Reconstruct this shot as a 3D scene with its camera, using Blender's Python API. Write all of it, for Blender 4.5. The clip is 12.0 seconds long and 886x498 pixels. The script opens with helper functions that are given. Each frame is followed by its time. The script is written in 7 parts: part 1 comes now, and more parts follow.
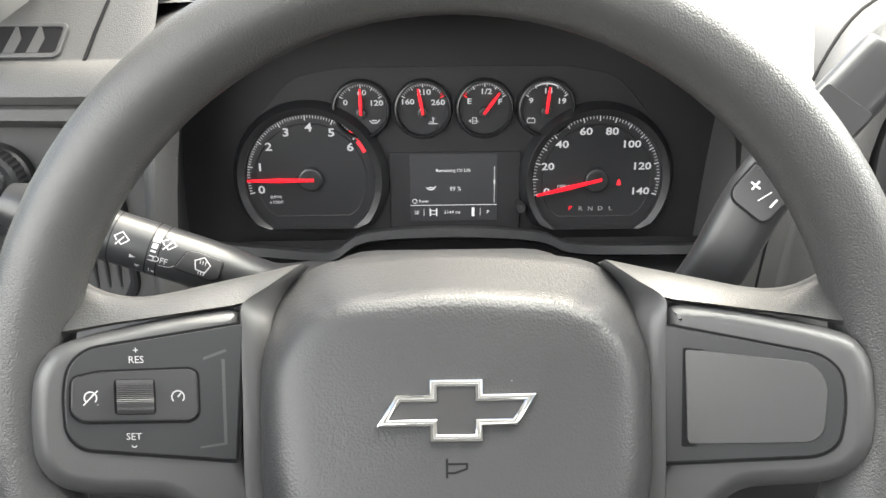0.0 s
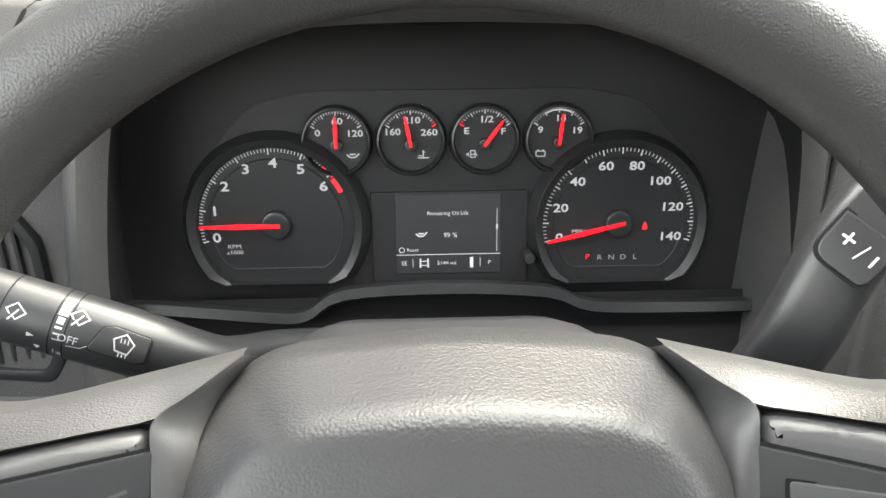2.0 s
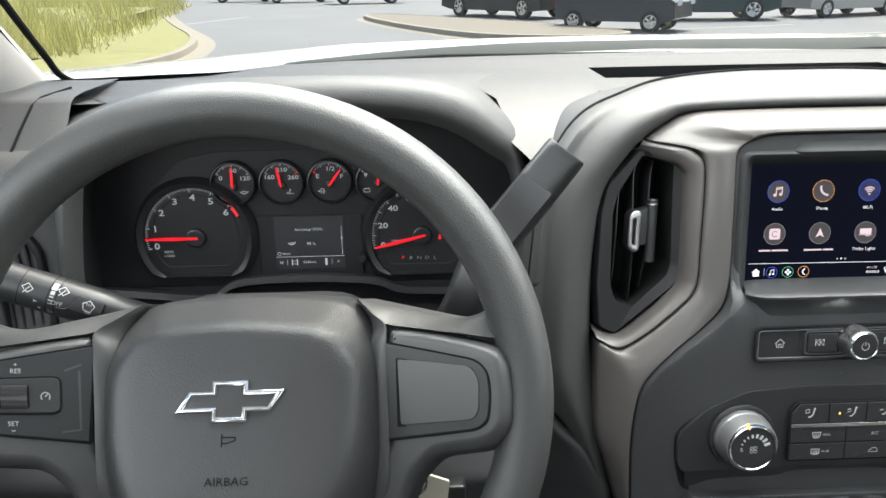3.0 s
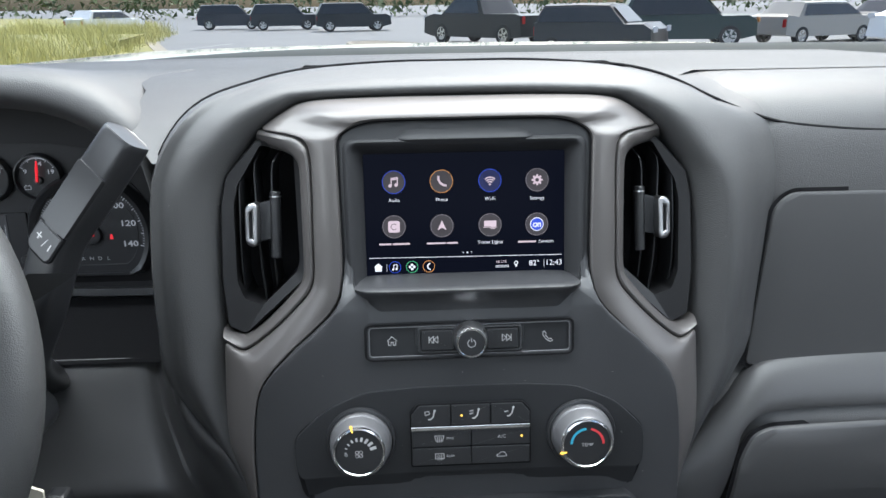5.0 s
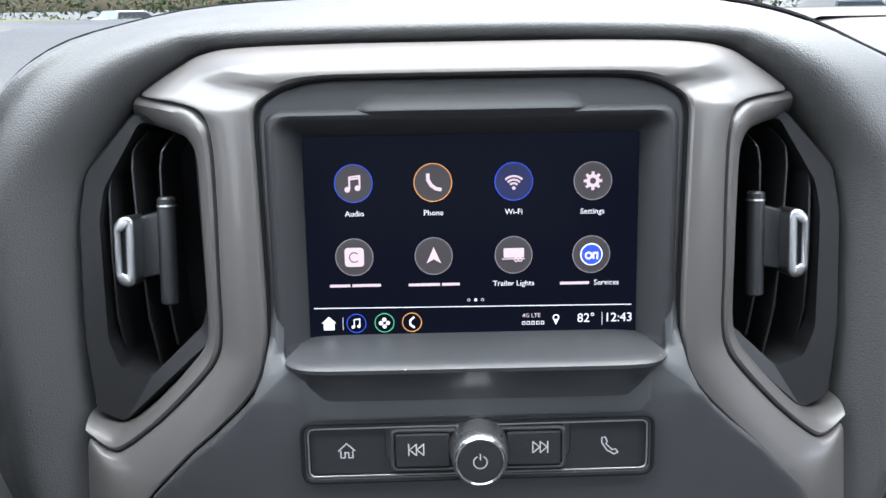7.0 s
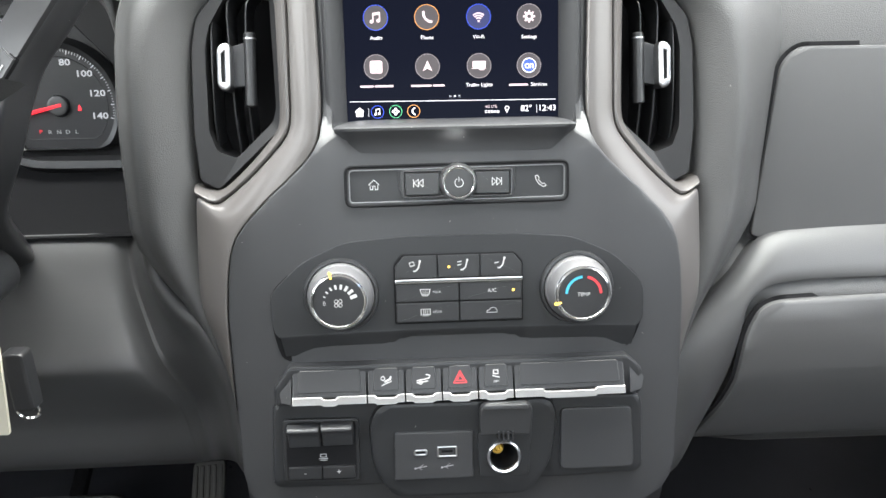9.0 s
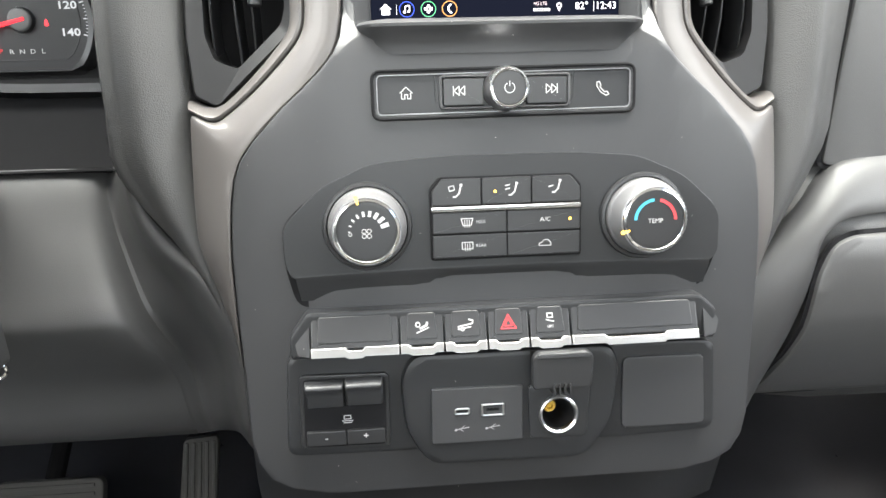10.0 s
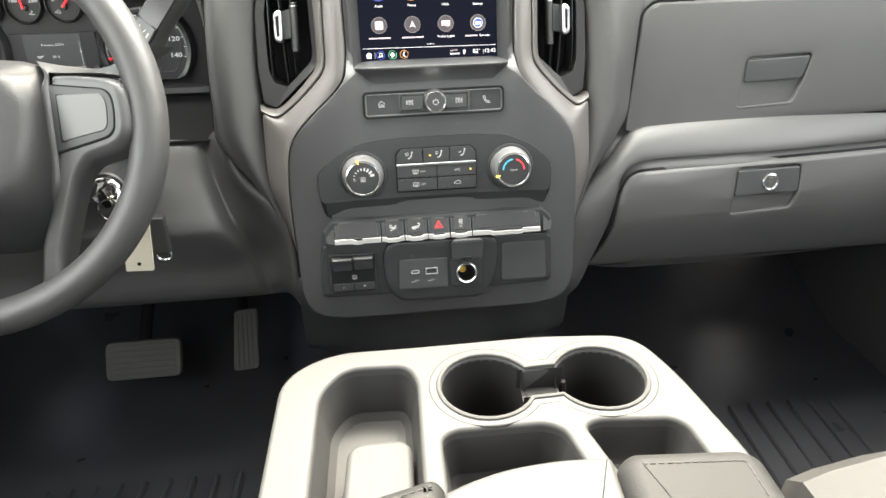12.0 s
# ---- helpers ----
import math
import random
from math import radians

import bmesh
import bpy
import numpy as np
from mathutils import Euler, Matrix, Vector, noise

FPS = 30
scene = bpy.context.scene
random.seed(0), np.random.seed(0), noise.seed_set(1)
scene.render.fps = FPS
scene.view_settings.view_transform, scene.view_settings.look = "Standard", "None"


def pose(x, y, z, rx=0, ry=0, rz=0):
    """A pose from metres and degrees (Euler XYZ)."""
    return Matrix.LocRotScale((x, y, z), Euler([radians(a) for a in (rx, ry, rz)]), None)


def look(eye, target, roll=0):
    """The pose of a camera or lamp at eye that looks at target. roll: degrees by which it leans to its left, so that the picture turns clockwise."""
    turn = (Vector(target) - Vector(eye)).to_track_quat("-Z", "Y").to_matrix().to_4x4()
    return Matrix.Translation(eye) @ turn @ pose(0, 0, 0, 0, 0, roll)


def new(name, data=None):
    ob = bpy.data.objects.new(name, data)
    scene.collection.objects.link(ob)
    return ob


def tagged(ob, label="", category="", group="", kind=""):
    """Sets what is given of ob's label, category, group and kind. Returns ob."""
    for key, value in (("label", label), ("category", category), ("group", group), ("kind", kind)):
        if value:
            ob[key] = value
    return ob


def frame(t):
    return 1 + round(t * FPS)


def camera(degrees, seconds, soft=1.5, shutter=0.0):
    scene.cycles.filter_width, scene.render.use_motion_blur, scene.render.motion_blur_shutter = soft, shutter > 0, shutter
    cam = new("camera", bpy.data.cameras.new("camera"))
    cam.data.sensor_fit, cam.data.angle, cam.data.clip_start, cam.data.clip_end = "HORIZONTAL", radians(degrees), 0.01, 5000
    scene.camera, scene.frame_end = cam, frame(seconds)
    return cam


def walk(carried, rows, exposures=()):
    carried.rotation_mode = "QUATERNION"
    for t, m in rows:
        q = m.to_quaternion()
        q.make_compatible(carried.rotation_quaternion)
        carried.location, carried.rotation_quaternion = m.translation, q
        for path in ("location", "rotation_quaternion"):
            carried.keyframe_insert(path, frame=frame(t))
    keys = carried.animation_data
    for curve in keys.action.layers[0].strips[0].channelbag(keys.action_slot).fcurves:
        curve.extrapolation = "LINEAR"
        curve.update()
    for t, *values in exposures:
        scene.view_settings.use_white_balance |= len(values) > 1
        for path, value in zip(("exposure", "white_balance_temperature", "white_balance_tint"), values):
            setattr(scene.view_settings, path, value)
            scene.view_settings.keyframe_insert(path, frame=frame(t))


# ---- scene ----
cam = camera(65.0, 12.0)
PATH = [
    (0, (-0.454, 0.033, 1.513), (-0.436, 1.851, 0.678), -0.5),
    (0.5, (-0.445, 0.096, 1.497), (-0.429, 1.925, 0.688), -0.4),
    (1, (-0.449, 0.127, 1.495), (-0.414, 1.961, 0.698), -0.5),
    (1.5, (-0.446, 0.128, 1.493), (-0.414, 1.973, 0.723), -0.6),
    (2, (-0.456, 0.12, 1.493), (-0.402, 1.97, 0.736), -0.5),
    (2.5, (-0.412, 0.041, 1.52), (-0.392, 1.897, 0.775), -1.2),
    (3, (-0.33, -0.096, 1.572), (-0.281, 1.765, 0.84), -0.9),
    (3.5, (-0.237, -0.205, 1.598), (-0.152, 1.657, 0.873), -0.8),
    (3.7, (-0.2, -0.228, 1.604), (-0.103, 1.633, 0.877), -0.8),
    (5.3, (-0.028, -0.02, 1.519), (0.035, 1.868, 0.861), -0.9),
    (5.5, (-0.027, 0.033, 1.51), (0.022, 1.919, 0.845), -1.0),
    (6, (-0.019, 0.121, 1.489), (0.011, 2.0, 0.807), -1.0),
    (6.5, (-0.013, 0.132, 1.491), (0.007, 2.011, 0.807), -1.1),
    (6.7, (-0.014, 0.131, 1.487), (0.004, 2.013, 0.81), -1.0),
    (8.3, (-0.025, -0.095, 1.485), (0.017, 1.801, 0.849), -0.9),
    (8.5, (-0.025, -0.108, 1.469), (0.027, 1.785, 0.824), -0.9),
    (9, (-0.032, -0.096, 1.418), (0.054, 1.79, 0.758), -0.9),
    (9.5, (-0.056, -0.063, 1.379), (0.059, 1.816, 0.704), -0.9),
    (10, (-0.07, -0.035, 1.359), (0.079, 1.832, 0.656), -0.9),
    (10.5, (-0.088, -0.054, 1.381), (0.079, 1.807, 0.667), -1.0),
    (11, (-0.105, -0.135, 1.421), (0.078, 1.706, 0.663), -1.1),
    (11.5, (-0.088, -0.258, 1.467), (0.107, 1.549, 0.631), -1.0),
    (12, (-0.079, -0.372, 1.514), (0.124, 1.386, 0.582), -1.0),
]
walk(cam, [(t, look(eye, target, roll)) for t, eye, target, roll in PATH], [(0, 2.6, 6950, 6), (1.0, 2.65, 6950, 6), (1.5, 2.65, 6950, 6), (2.0, 2.5, 6900, 6), (2.7, 1.95, 6650, 5), (3.3, 1.42, 6400, 4), (3.7, 1.35, 6200, 4), (5.3, 1.5, 5950, 6), (6.0, 1.78, 5850, 6), (6.7, 1.82, 5950, 7), (8.3, 1.9, 6250, 6), (8.8, 2.5, 6500, 6), (9.3, 2.88, 6700, 6), (10.2, 3.1, 6850, 6), (10.8, 3.0, 6850, 6), (11.5, 2.75, 6950, 6), (12, 2.7, 7050, 5)])

# ---- world and lights ----
world = bpy.data.worlds.new("sky")
scene.world = world
world.use_nodes = True
wn = world.node_tree
sky = wn.nodes.new("ShaderNodeTexSky")
sky.sky_type = "NISHITA"
sky.sun_disc = False
sky.sun_elevation = radians(58)
sky.sun_rotation = radians(25)
sky.air_density, sky.dust_density, sky.ozone_density = 1.0, 5.0, 1.0
wn.links.new(sky.outputs[0], wn.nodes["Background"].inputs[0])
wn.nodes["Background"].inputs[1].default_value = 0.125
sun = new("sun", bpy.data.lights.new("sun", "SUN"))
sun.data.energy, sun.data.angle, sun.data.color = 1.75, radians(12), (1.0, 0.96, 0.9)
sun.matrix_world = look((2.2, 4.0, 8.0), (0, 0, 0))


# sky light through the door openings, the rear window and the upper windscreen
for nm, eye, aim, w, h, e in (("door_light_left", (-1.0, -.42, 1.68), (0, .1, 1.25), 1.3, .6, 3.7), ("door_light_right", (.98, -.25, 1.70), (0, .1, 1.2), 1.1, .5, 2.0), ("rear_light", (0, -1.45, 1.70), (0, 0, 1.35), 1.3, .4, 1.6), ("windscreen_light", (0, .33, 1.772), (0, -.18, 1.2), 1.15, .42, 7.0)):
    ld = bpy.data.lights.new(nm, "AREA")
    ld.shape, ld.size, ld.size_y, ld.energy, ld.color = "RECTANGLE", w, h, e, (1.0, 0.985, 0.96)
    lo = new(nm, ld)
    lo.matrix_world = look(eye, aim)


# ---- materials ----
def node_mat(name):
    m = bpy.data.materials.new(name)
    m.use_nodes = True
    return m, m.node_tree.nodes, m.node_tree.links, m.node_tree.nodes["Principled BSDF"]


def surface(name, color, rough=0.5, metal=0.0, grain=0, depth=0.0002, vary=0.12, blotch=9.0, spec=0.5, coat=0.0, dust=0.0):
    """A plain or grained material: grain is cells per metre, blotch the scale of the slow variation."""
    m, n, l, b = node_mat(name)
    b.inputs["Roughness"].default_value, b.inputs["Metallic"].default_value = rough, metal
    b.inputs["Specular IOR Level"].default_value, b.inputs["Coat Weight"].default_value = spec, coat
    tc = n.new("ShaderNodeTexCoord")
    slow = n.new("ShaderNodeTexNoise")
    slow.inputs["Scale"].default_value, slow.inputs["Detail"].default_value = blotch, 6
    l.new(tc.outputs["Object"], slow.inputs["Vector"])
    mix = n.new("ShaderNodeMix")
    mix.data_type = "RGBA"
    c = Vector(color)
    mix.inputs[6].default_value = (*(c * (1 - vary)), 1)
    mix.inputs[7].default_value = (*(c * (1 + vary)), 1)
    l.new(slow.outputs["Fac"], mix.inputs[0])
    base = mix.outputs[2]
    ramp = n.new("ShaderNodeMapRange")
    ramp.inputs[3].default_value, ramp.inputs[4].default_value = max(rough - 0.7 * vary, 0.02), min(rough + 0.7 * vary, 1)
    l.new(slow.outputs["Fac"], ramp.inputs[0])
    l.new(ramp.outputs[0], b.inputs["Roughness"])
    if dust:
        specks = n.new("ShaderNodeTexVoronoi")
        specks.inputs["Scale"].default_value = 75
        l.new(tc.outputs["Object"], specks.inputs["Vector"])
        small = n.new("ShaderNodeMath")
        small.operation = "LESS_THAN"
        small.inputs[1].default_value = 0.035 * dust
        l.new(specks.outputs["Distance"], small.inputs[0])
        spot = n.new("ShaderNodeMix")
        spot.data_type = "RGBA"
        spot.inputs[7].default_value = (0.45, 0.43, 0.40, 1)
        l.new(small.outputs[0], spot.inputs[0])
        l.new(base, spot.inputs[6])
        base = spot.outputs[2]
    l.new(base, b.inputs["Base Color"])
    if grain:
        cells = n.new("ShaderNodeTexVoronoi")
        cells.feature = "SMOOTH_F1"
        cells.inputs["Scale"].default_value = grain
        cells.inputs["Smoothness"].default_value = 0.35
        fine = n.new("ShaderNodeTexNoise")
        fine.inputs["Scale"].default_value, fine.inputs["Detail"].default_value = grain * 0.6, 3
        warp = n.new("ShaderNodeVectorMath")
        warp.operation = "MULTIPLY_ADD"
        warp.inputs[1].default_value = (0.7 / grain,) * 3
        l.new(tc.outputs["Object"], fine.inputs["Vector"])
        l.new(fine.outputs["Color"], warp.inputs[0])
        l.new(tc.outputs["Object"], warp.inputs[2])
        l.new(warp.outputs[0], cells.inputs["Vector"])
        bump = n.new("ShaderNodeBump")
        bump.invert = True
        bump.inputs["Strength"].default_value, bump.inputs["Distance"].default_value = 0.6, depth
        l.new(cells.outputs["Distance"], bump.inputs["Height"])
        l.new(bump.outputs[0], b.inputs["Normal"])
    return m


def glow(name, color, strength):
    m, n, l, b = node_mat(name)
    b.inputs["Base Color"].default_value = (*(Vector(color) * 0.15), 1)
    b.inputs["Emission Color"].default_value = (*color, 1)
    b.inputs["Emission Strength"].default_value = strength
    return m


def glass(name):
    """A clear pane: see-through, with a mirror gloss that grows at grazing angles."""
    m, n, l, b = node_mat(name)
    n.remove(b)
    clear, shine, mixed, fres = (n.new(k) for k in ("ShaderNodeBsdfTransparent", "ShaderNodeBsdfGlossy", "ShaderNodeMixShader", "ShaderNodeFresnel"))
    clear.inputs[0].default_value = (0.93, 0.96, 0.95, 1)
    shine.inputs["Roughness"].default_value = 0.01
    fres.inputs[0].default_value = 1.35
    l.new(fres.outputs[0], mixed.inputs[0])
    l.new(clear.outputs[0], mixed.inputs[1])
    l.new(shine.outputs[0], mixed.inputs[2])
    l.new(mixed.outputs[0], n["Material Output"].inputs[0])
    return m


PAD = surface("grained soft dash plastic", (0.054, 0.054, 0.0545), 0.50, grain=1300, depth=0.00035, dust=0.5, spec=0.5)
PAD_SMOOTH = surface("fine grained dash plastic", (0.050, 0.050, 0.051), 0.44, grain=1500, depth=0.0001, spec=0.5)
STACK = surface("satin charcoal plastic", (0.031, 0.0318, 0.034), 0.40, grain=2200, depth=0.00005, dust=0.6)
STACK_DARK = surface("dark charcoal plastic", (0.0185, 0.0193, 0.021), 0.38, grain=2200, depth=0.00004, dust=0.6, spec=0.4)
RECESS = surface("dull black display frame", (0.025, 0.0255, 0.0275), 0.5, grain=2200, depth=0.00004, spec=0.25)
KEY = surface("black satin button plastic", (0.018, 0.0185, 0.020), 0.34, dust=0.5)
BLACK = surface("matt black plastic", (0.010, 0.010, 0.011), 0.7, spec=0.08)
TRIM = surface("metallic grey paint", (0.096, 0.0895, 0.087), 0.42, metal=0.3, vary=0.02, coat=0.2, spec=0.4)
TAB = surface("dulled chrome", (0.40, 0.40, 0.41), 0.30, metal=1.0, vary=0.05)
VENT = surface("black vent plastic", (0.014, 0.014, 0.015), 0.45, spec=0.4)
CHROME = surface("bright chrome", (0.80, 0.80, 0.80), 0.12, metal=1.0, vary=0.04)
SATIN = surface("satin chrome", (0.62, 0.62, 0.63), 0.28, metal=1.0, vary=0.05)
RIM = surface("grained steering wheel skin", (0.039, 0.0395, 0.040), 0.40, grain=1250, depth=0.00026, spec=0.5)
HUB = surface("grained airbag cover", (0.025, 0.0255, 0.027), 0.40, grain=900, depth=0.00024, dust=0.4, spec=0.4)
SPOKE = surface("satin spoke plastic", (0.044, 0.0445, 0.046), 0.40, grain=2000, depth=0.00005, spec=0.5)
KNURL = surface("knurled satin grey metal", (0.25, 0.25, 0.26), 0.36, metal=0.7, vary=0.06)
INSERT = surface("smooth satin insert", (0.046, 0.047, 0.048), 0.30, grain=2600, depth=0.00002)
WHITE = surface("white print", (0.46, 0.46, 0.46), 0.5, vary=0.03)
BRIGHT = surface("bright satin metal", (0.33, 0.33, 0.33), 0.34, metal=0.9, vary=0.03)
GREYPRINT = surface("grey print", (0.34, 0.34, 0.35), 0.5, vary=0.03)
REDPRINT = surface("red print", (0.55, 0.04, 0.05), 0.5, vary=0.03)
BLUEPRINT = surface("blue print", (0.05, 0.35, 0.5), 0.5, vary=0.03)
NEEDLE = glow("lit red needle", (1.0, 0.004, 0.02), 0.28)
AMBER = glow("amber marker", (1.0, 0.55, 0.08), 0.8)
DIAL = glow("lit dial print", (0.9, 0.92, 1.0), 0.085)
DIALBLUE = glow("lit blue-white dial ring", (0.6, 0.65, 1.0), 0.20)
DIALRED = glow("lit red dial print", (1.0, 0.02, 0.04), 0.25)
FACE = surface("dark dial face", (0.0175, 0.0178, 0.020), 0.5, spec=0.3)
MASK = surface("black gauge mask", (0.0165, 0.0165, 0.0182), 0.55, spec=0.2)
FASCIA = surface("satin gauge fascia", (0.0175, 0.0175, 0.0195), 0.5, spec=0.25)
LCD = glow("grey lit readout panel", (0.030, 0.031, 0.038), 0.13)
KNOBDARK = surface("ribbed dark grey plastic", (0.035, 0.035, 0.037), 0.32, vary=0.06)
ARMREST = surface("dark grey vinyl padding", (0.022, 0.0214, 0.0205), 0.62, spec=0.22, grain=800, depth=0.0002)
SCREEN = glow("lit dark display", (0.0018, 0.0022, 0.0045), 1.0)
SCREEN.node_tree.nodes["Principled BSDF"].inputs["Roughness"].default_value = 0.14
SCREEN.node_tree.nodes["Principled BSDF"].inputs["Specular IOR Level"].default_value = 0.01
UI = glow("display white", (0.95, 0.93, 1.0), 0.36)
LCDTEXT = glow("readout text", (0.80, 0.82, 0.88), 0.16)
UIDISC = glow("display disc grey", (0.075, 0.060, 0.068), 0.13)
UINAVY = glow("display disc navy", (0.004, 0.014, 0.20), 0.06)
UIRING = glow("display ring grey", (0.42, 0.36, 0.40), 0.16)
UIBLUE = glow("display blue", (0.03, 0.10, 0.9), 0.22)
UIORANGE = glow("display orange", (0.9, 0.38, 0.10), 0.28)
UIGREEN = glow("display green", (0.10, 0.55, 0.25), 0.3)
UIPINK = glow("display pale pink", (0.80, 0.62, 0.68), 0.3)
RUBBER = surface("black rubber mat", (0.036, 0.0365, 0.041), 0.36, vary=0.3, blotch=14)
CONSOLE = surface("light grey console plastic", (0.058, 0.0575, 0.056), 0.55, spec=0.25, grain=1400, depth=0.0001)
# console plastic with the shade inside the cup wells put into its colour
CONSOLE_SHADE = surface("console plastic darkened for cup well shade", (0.017, 0.0166, 0.0162), 0.55, spec=0.25, grain=1600, depth=0.0001)
# the same grey, lowered to paint in the dimness inside the bins
BIN_SHADE = surface("console plastic darkened for bin shade", (0.036, 0.0352, 0.0342), 0.6, grain=1600, depth=0.0001, spec=0.25)
VINYL = surface("grey vinyl upholstery", (0.040, 0.039, 0.0375), 0.5, grain=800, depth=0.0002)
HEADLINER = surface("pale grey pillar trim", (0.30, 0.295, 0.285), 0.7, grain=1200, depth=0.0001)
PEDAL = surface("worn grey pedal rubber", (0.085, 0.084, 0.082), 0.7, vary=0.3, blotch=30)
PAPER = surface("cream card", (0.52, 0.49, 0.40), 0.7)
BODY = surface("white body paint", (0.80, 0.80, 0.80), 0.2, vary=0.02, coat=1.0)
COWL = surface("grey cowl plastic", (0.036, 0.042, 0.041), 0.75, spec=0.2)
GLASS = glass("clear windscreen glass")
BRASS = surface("yellow brass", (0.80, 0.52, 0.10), 0.35, metal=0.5)


# ---- shaping helpers ----
def mk():
    return bmesh.new()


def part(name, bm, material, parent=None, label="", soft=35):
    me = bpy.data.meshes.new(name)
    bmesh.ops.recalc_face_normals(bm, faces=bm.faces)
    bm.to_mesh(me)
    bm.free()
    for p in me.polygons:
        p.use_smooth = True
    me.set_sharp_from_angle(angle=radians(soft))
    me.materials.append(material)
    ob = new(name, me)
    ob.parent = parent
    even = ob.modifiers.new("even normals", "WEIGHTED_NORMAL")
    even.keep_sharp, even.weight = True, 80
    if label:
        ob["label"] = label
    return ob


def thing(name, m, label, category, group="", kind=""):
    ob = new(name)
    ob.empty_display_size = 0.02
    ob.matrix_world = m
    return tagged(ob, label, category, group, kind)


def plane_frame(origin, lean):
    """A frame on a face that leans back by that many degrees: x right, y up along the face, z out of it."""
    a = radians(lean)
    return Matrix.Translation(origin) @ Matrix(((1, 0, 0, 0), (0, math.sin(a), -math.cos(a), 0), (0, math.cos(a), math.sin(a), 0), (0, 0, 0, 1)))


def area2(p):
    return sum(p[i - 1][0] * p[i][1] - p[i][0] * p[i - 1][1] for i in range(len(p)))


def rnd(pts, r, seg=4):
    """The polygon with rounded corners; r is one radius or one for each corner."""
    out, n = [], len(pts)
    for i in range(n):
        a, b, c = (Vector(pts[(i + k) % n][:2]) for k in (-1, 0, 1))
        q = r[i] if isinstance(r, (list, tuple)) else r
        d1, d2 = (a - b), (c - b)
        t = min(q, d1.length * 0.49, d2.length * 0.49)
        if t < 1e-6:
            out.append(tuple(b))
            continue
        p1, p2 = b + d1.normalized() * t, b + d2.normalized() * t
        for k in range(seg + 1):
            f = k / seg
            out.append(tuple(p1 * (1 - f) ** 2 + b * 2 * f * (1 - f) + p2 * f ** 2))
    return out


def rect(u0, u1, v0, v1, r=0.0, seg=4):
    p = [(u0, v0), (u1, v0), (u1, v1), (u0, v1)]
    return rnd(p, r, seg) if r else p


def circle(u, v, r, seg=32, a0=0.0):
    return [(u + r * math.cos(a0 + 2 * math.pi * k / seg), v + r * math.sin(a0 + 2 * math.pi * k / seg)) for k in range(seg)]


def inset(pts, d):
    """The polygon moved inwards by d (counter-clockwise order)."""
    out, n = [], len(pts)
    for i in range(n):
        a, b, c = (Vector(pts[(i + k) % n][:2]) for k in (-1, 0, 1))
        e1, e2 = (b - a), (c - b)
        n1 = Vector((-e1.y, e1.x)).normalized() if e1.length > 1e-9 else Vector((0, 0))
        n2 = Vector((-e2.y, e2.x)).normalized() if e2.length > 1e-9 else n1
        m = n1 + n2
        m = m / max(m.length_squared / 2, 0.5) if m.length > 1e-6 else n1
        out.append((b.x + m.x * d, b.y + m.y * d))
    return out


def ccw(p):
    return list(p) if area2(p) > 0 else list(reversed(p))


def slab(bm, pts, n0, n1, bev=0.0, holes=(), seg=2, back=False):
    """A plate of that outline from height n0 to n1, with a rounded front edge and holes."""
    def wall(loop, sign):
        loop = ccw(loop)
        rows = [[bm.verts.new((x, y, n0)) for x, y in loop]]
        steps = [(0, 0)] if bev <= 0 else [(bev * (1 - math.cos(k / seg * math.pi / 2)), -bev + bev * math.sin(k / seg * math.pi / 2)) for k in range(seg + 1)]
        for d, h in steps:
            rows.append([bm.verts.new((x, y, n1 + h)) for x, y in inset(loop, sign * d)])
        for lo, hi in zip(rows, rows[1:]):
            for i in range(len(loop)):
                j = (i + 1) % len(loop)
                bm.faces.new((lo[i], lo[j], hi[j], hi[i]) if sign > 0 else (lo[j], lo[i], hi[i], hi[j]))
        return rows
    rows = wall(pts, 1)
    top = rows[-1]
    if back:
        bm.faces.new(list(reversed(rows[0])))
    if not holes:
        bm.faces.new(top)
    else:
        loops = [top] + [wall(h, -1)[-1] for h in holes]
        edges = []
        for lp in loops:
            for i in range(len(lp)):
                edges.append(bm.edges.get((lp[i], lp[(i + 1) % len(lp)])))
        bmesh.ops.triangle_fill(bm, use_beauty=True, use_dissolve=False, edges=edges, normal=(0, 0, 1))
    return bm


def soft_loop(pts, n=96, rounds=4):
    """A closed outline, evenly divided and smoothed."""
    pts = [Vector(p) for p in pts]
    lens = [(pts[(i + 1) % len(pts)] - p).length for i, p in enumerate(pts)]
    total, out, i, run = sum(lens), [], 0, 0.0
    for k in range(n):
        d = total * k / n
        while d > run + lens[i] and i < len(pts) - 1:
            run += lens[i]
            i += 1
        out.append(pts[i].lerp(pts[(i + 1) % len(pts)], (d - run) / max(lens[i], 1e-9)))
    for _ in range(rounds):
        out = [(out[k - 1] + out[k] * 2 + out[(k + 1) % n]) / 4 for k in range(n)]
    return [tuple(p) for p in out]


def plate(pts, n0, n1, bev=0.0, holes=(), seg=2, back=False):
    return slab(mk(), pts, n0, n1, bev, holes, seg, back)


def loft(bm, rows, closed=False, caps=False):
    """A skin over rows of points of equal count; closed joins each row's end to its start."""
    vs = [[bm.verts.new(p) for p in r] for r in rows]
    n = len(rows[0])
    for a, b in zip(vs, vs[1:]):
        for i in range(n if closed else n - 1):
            j = (i + 1) % n
            bm.faces.new((a[i], a[j], b[j], b[i]))
    if caps:
        bm.faces.new(list(reversed(vs[0])))
        bm.faces.new(vs[-1])
    return bm


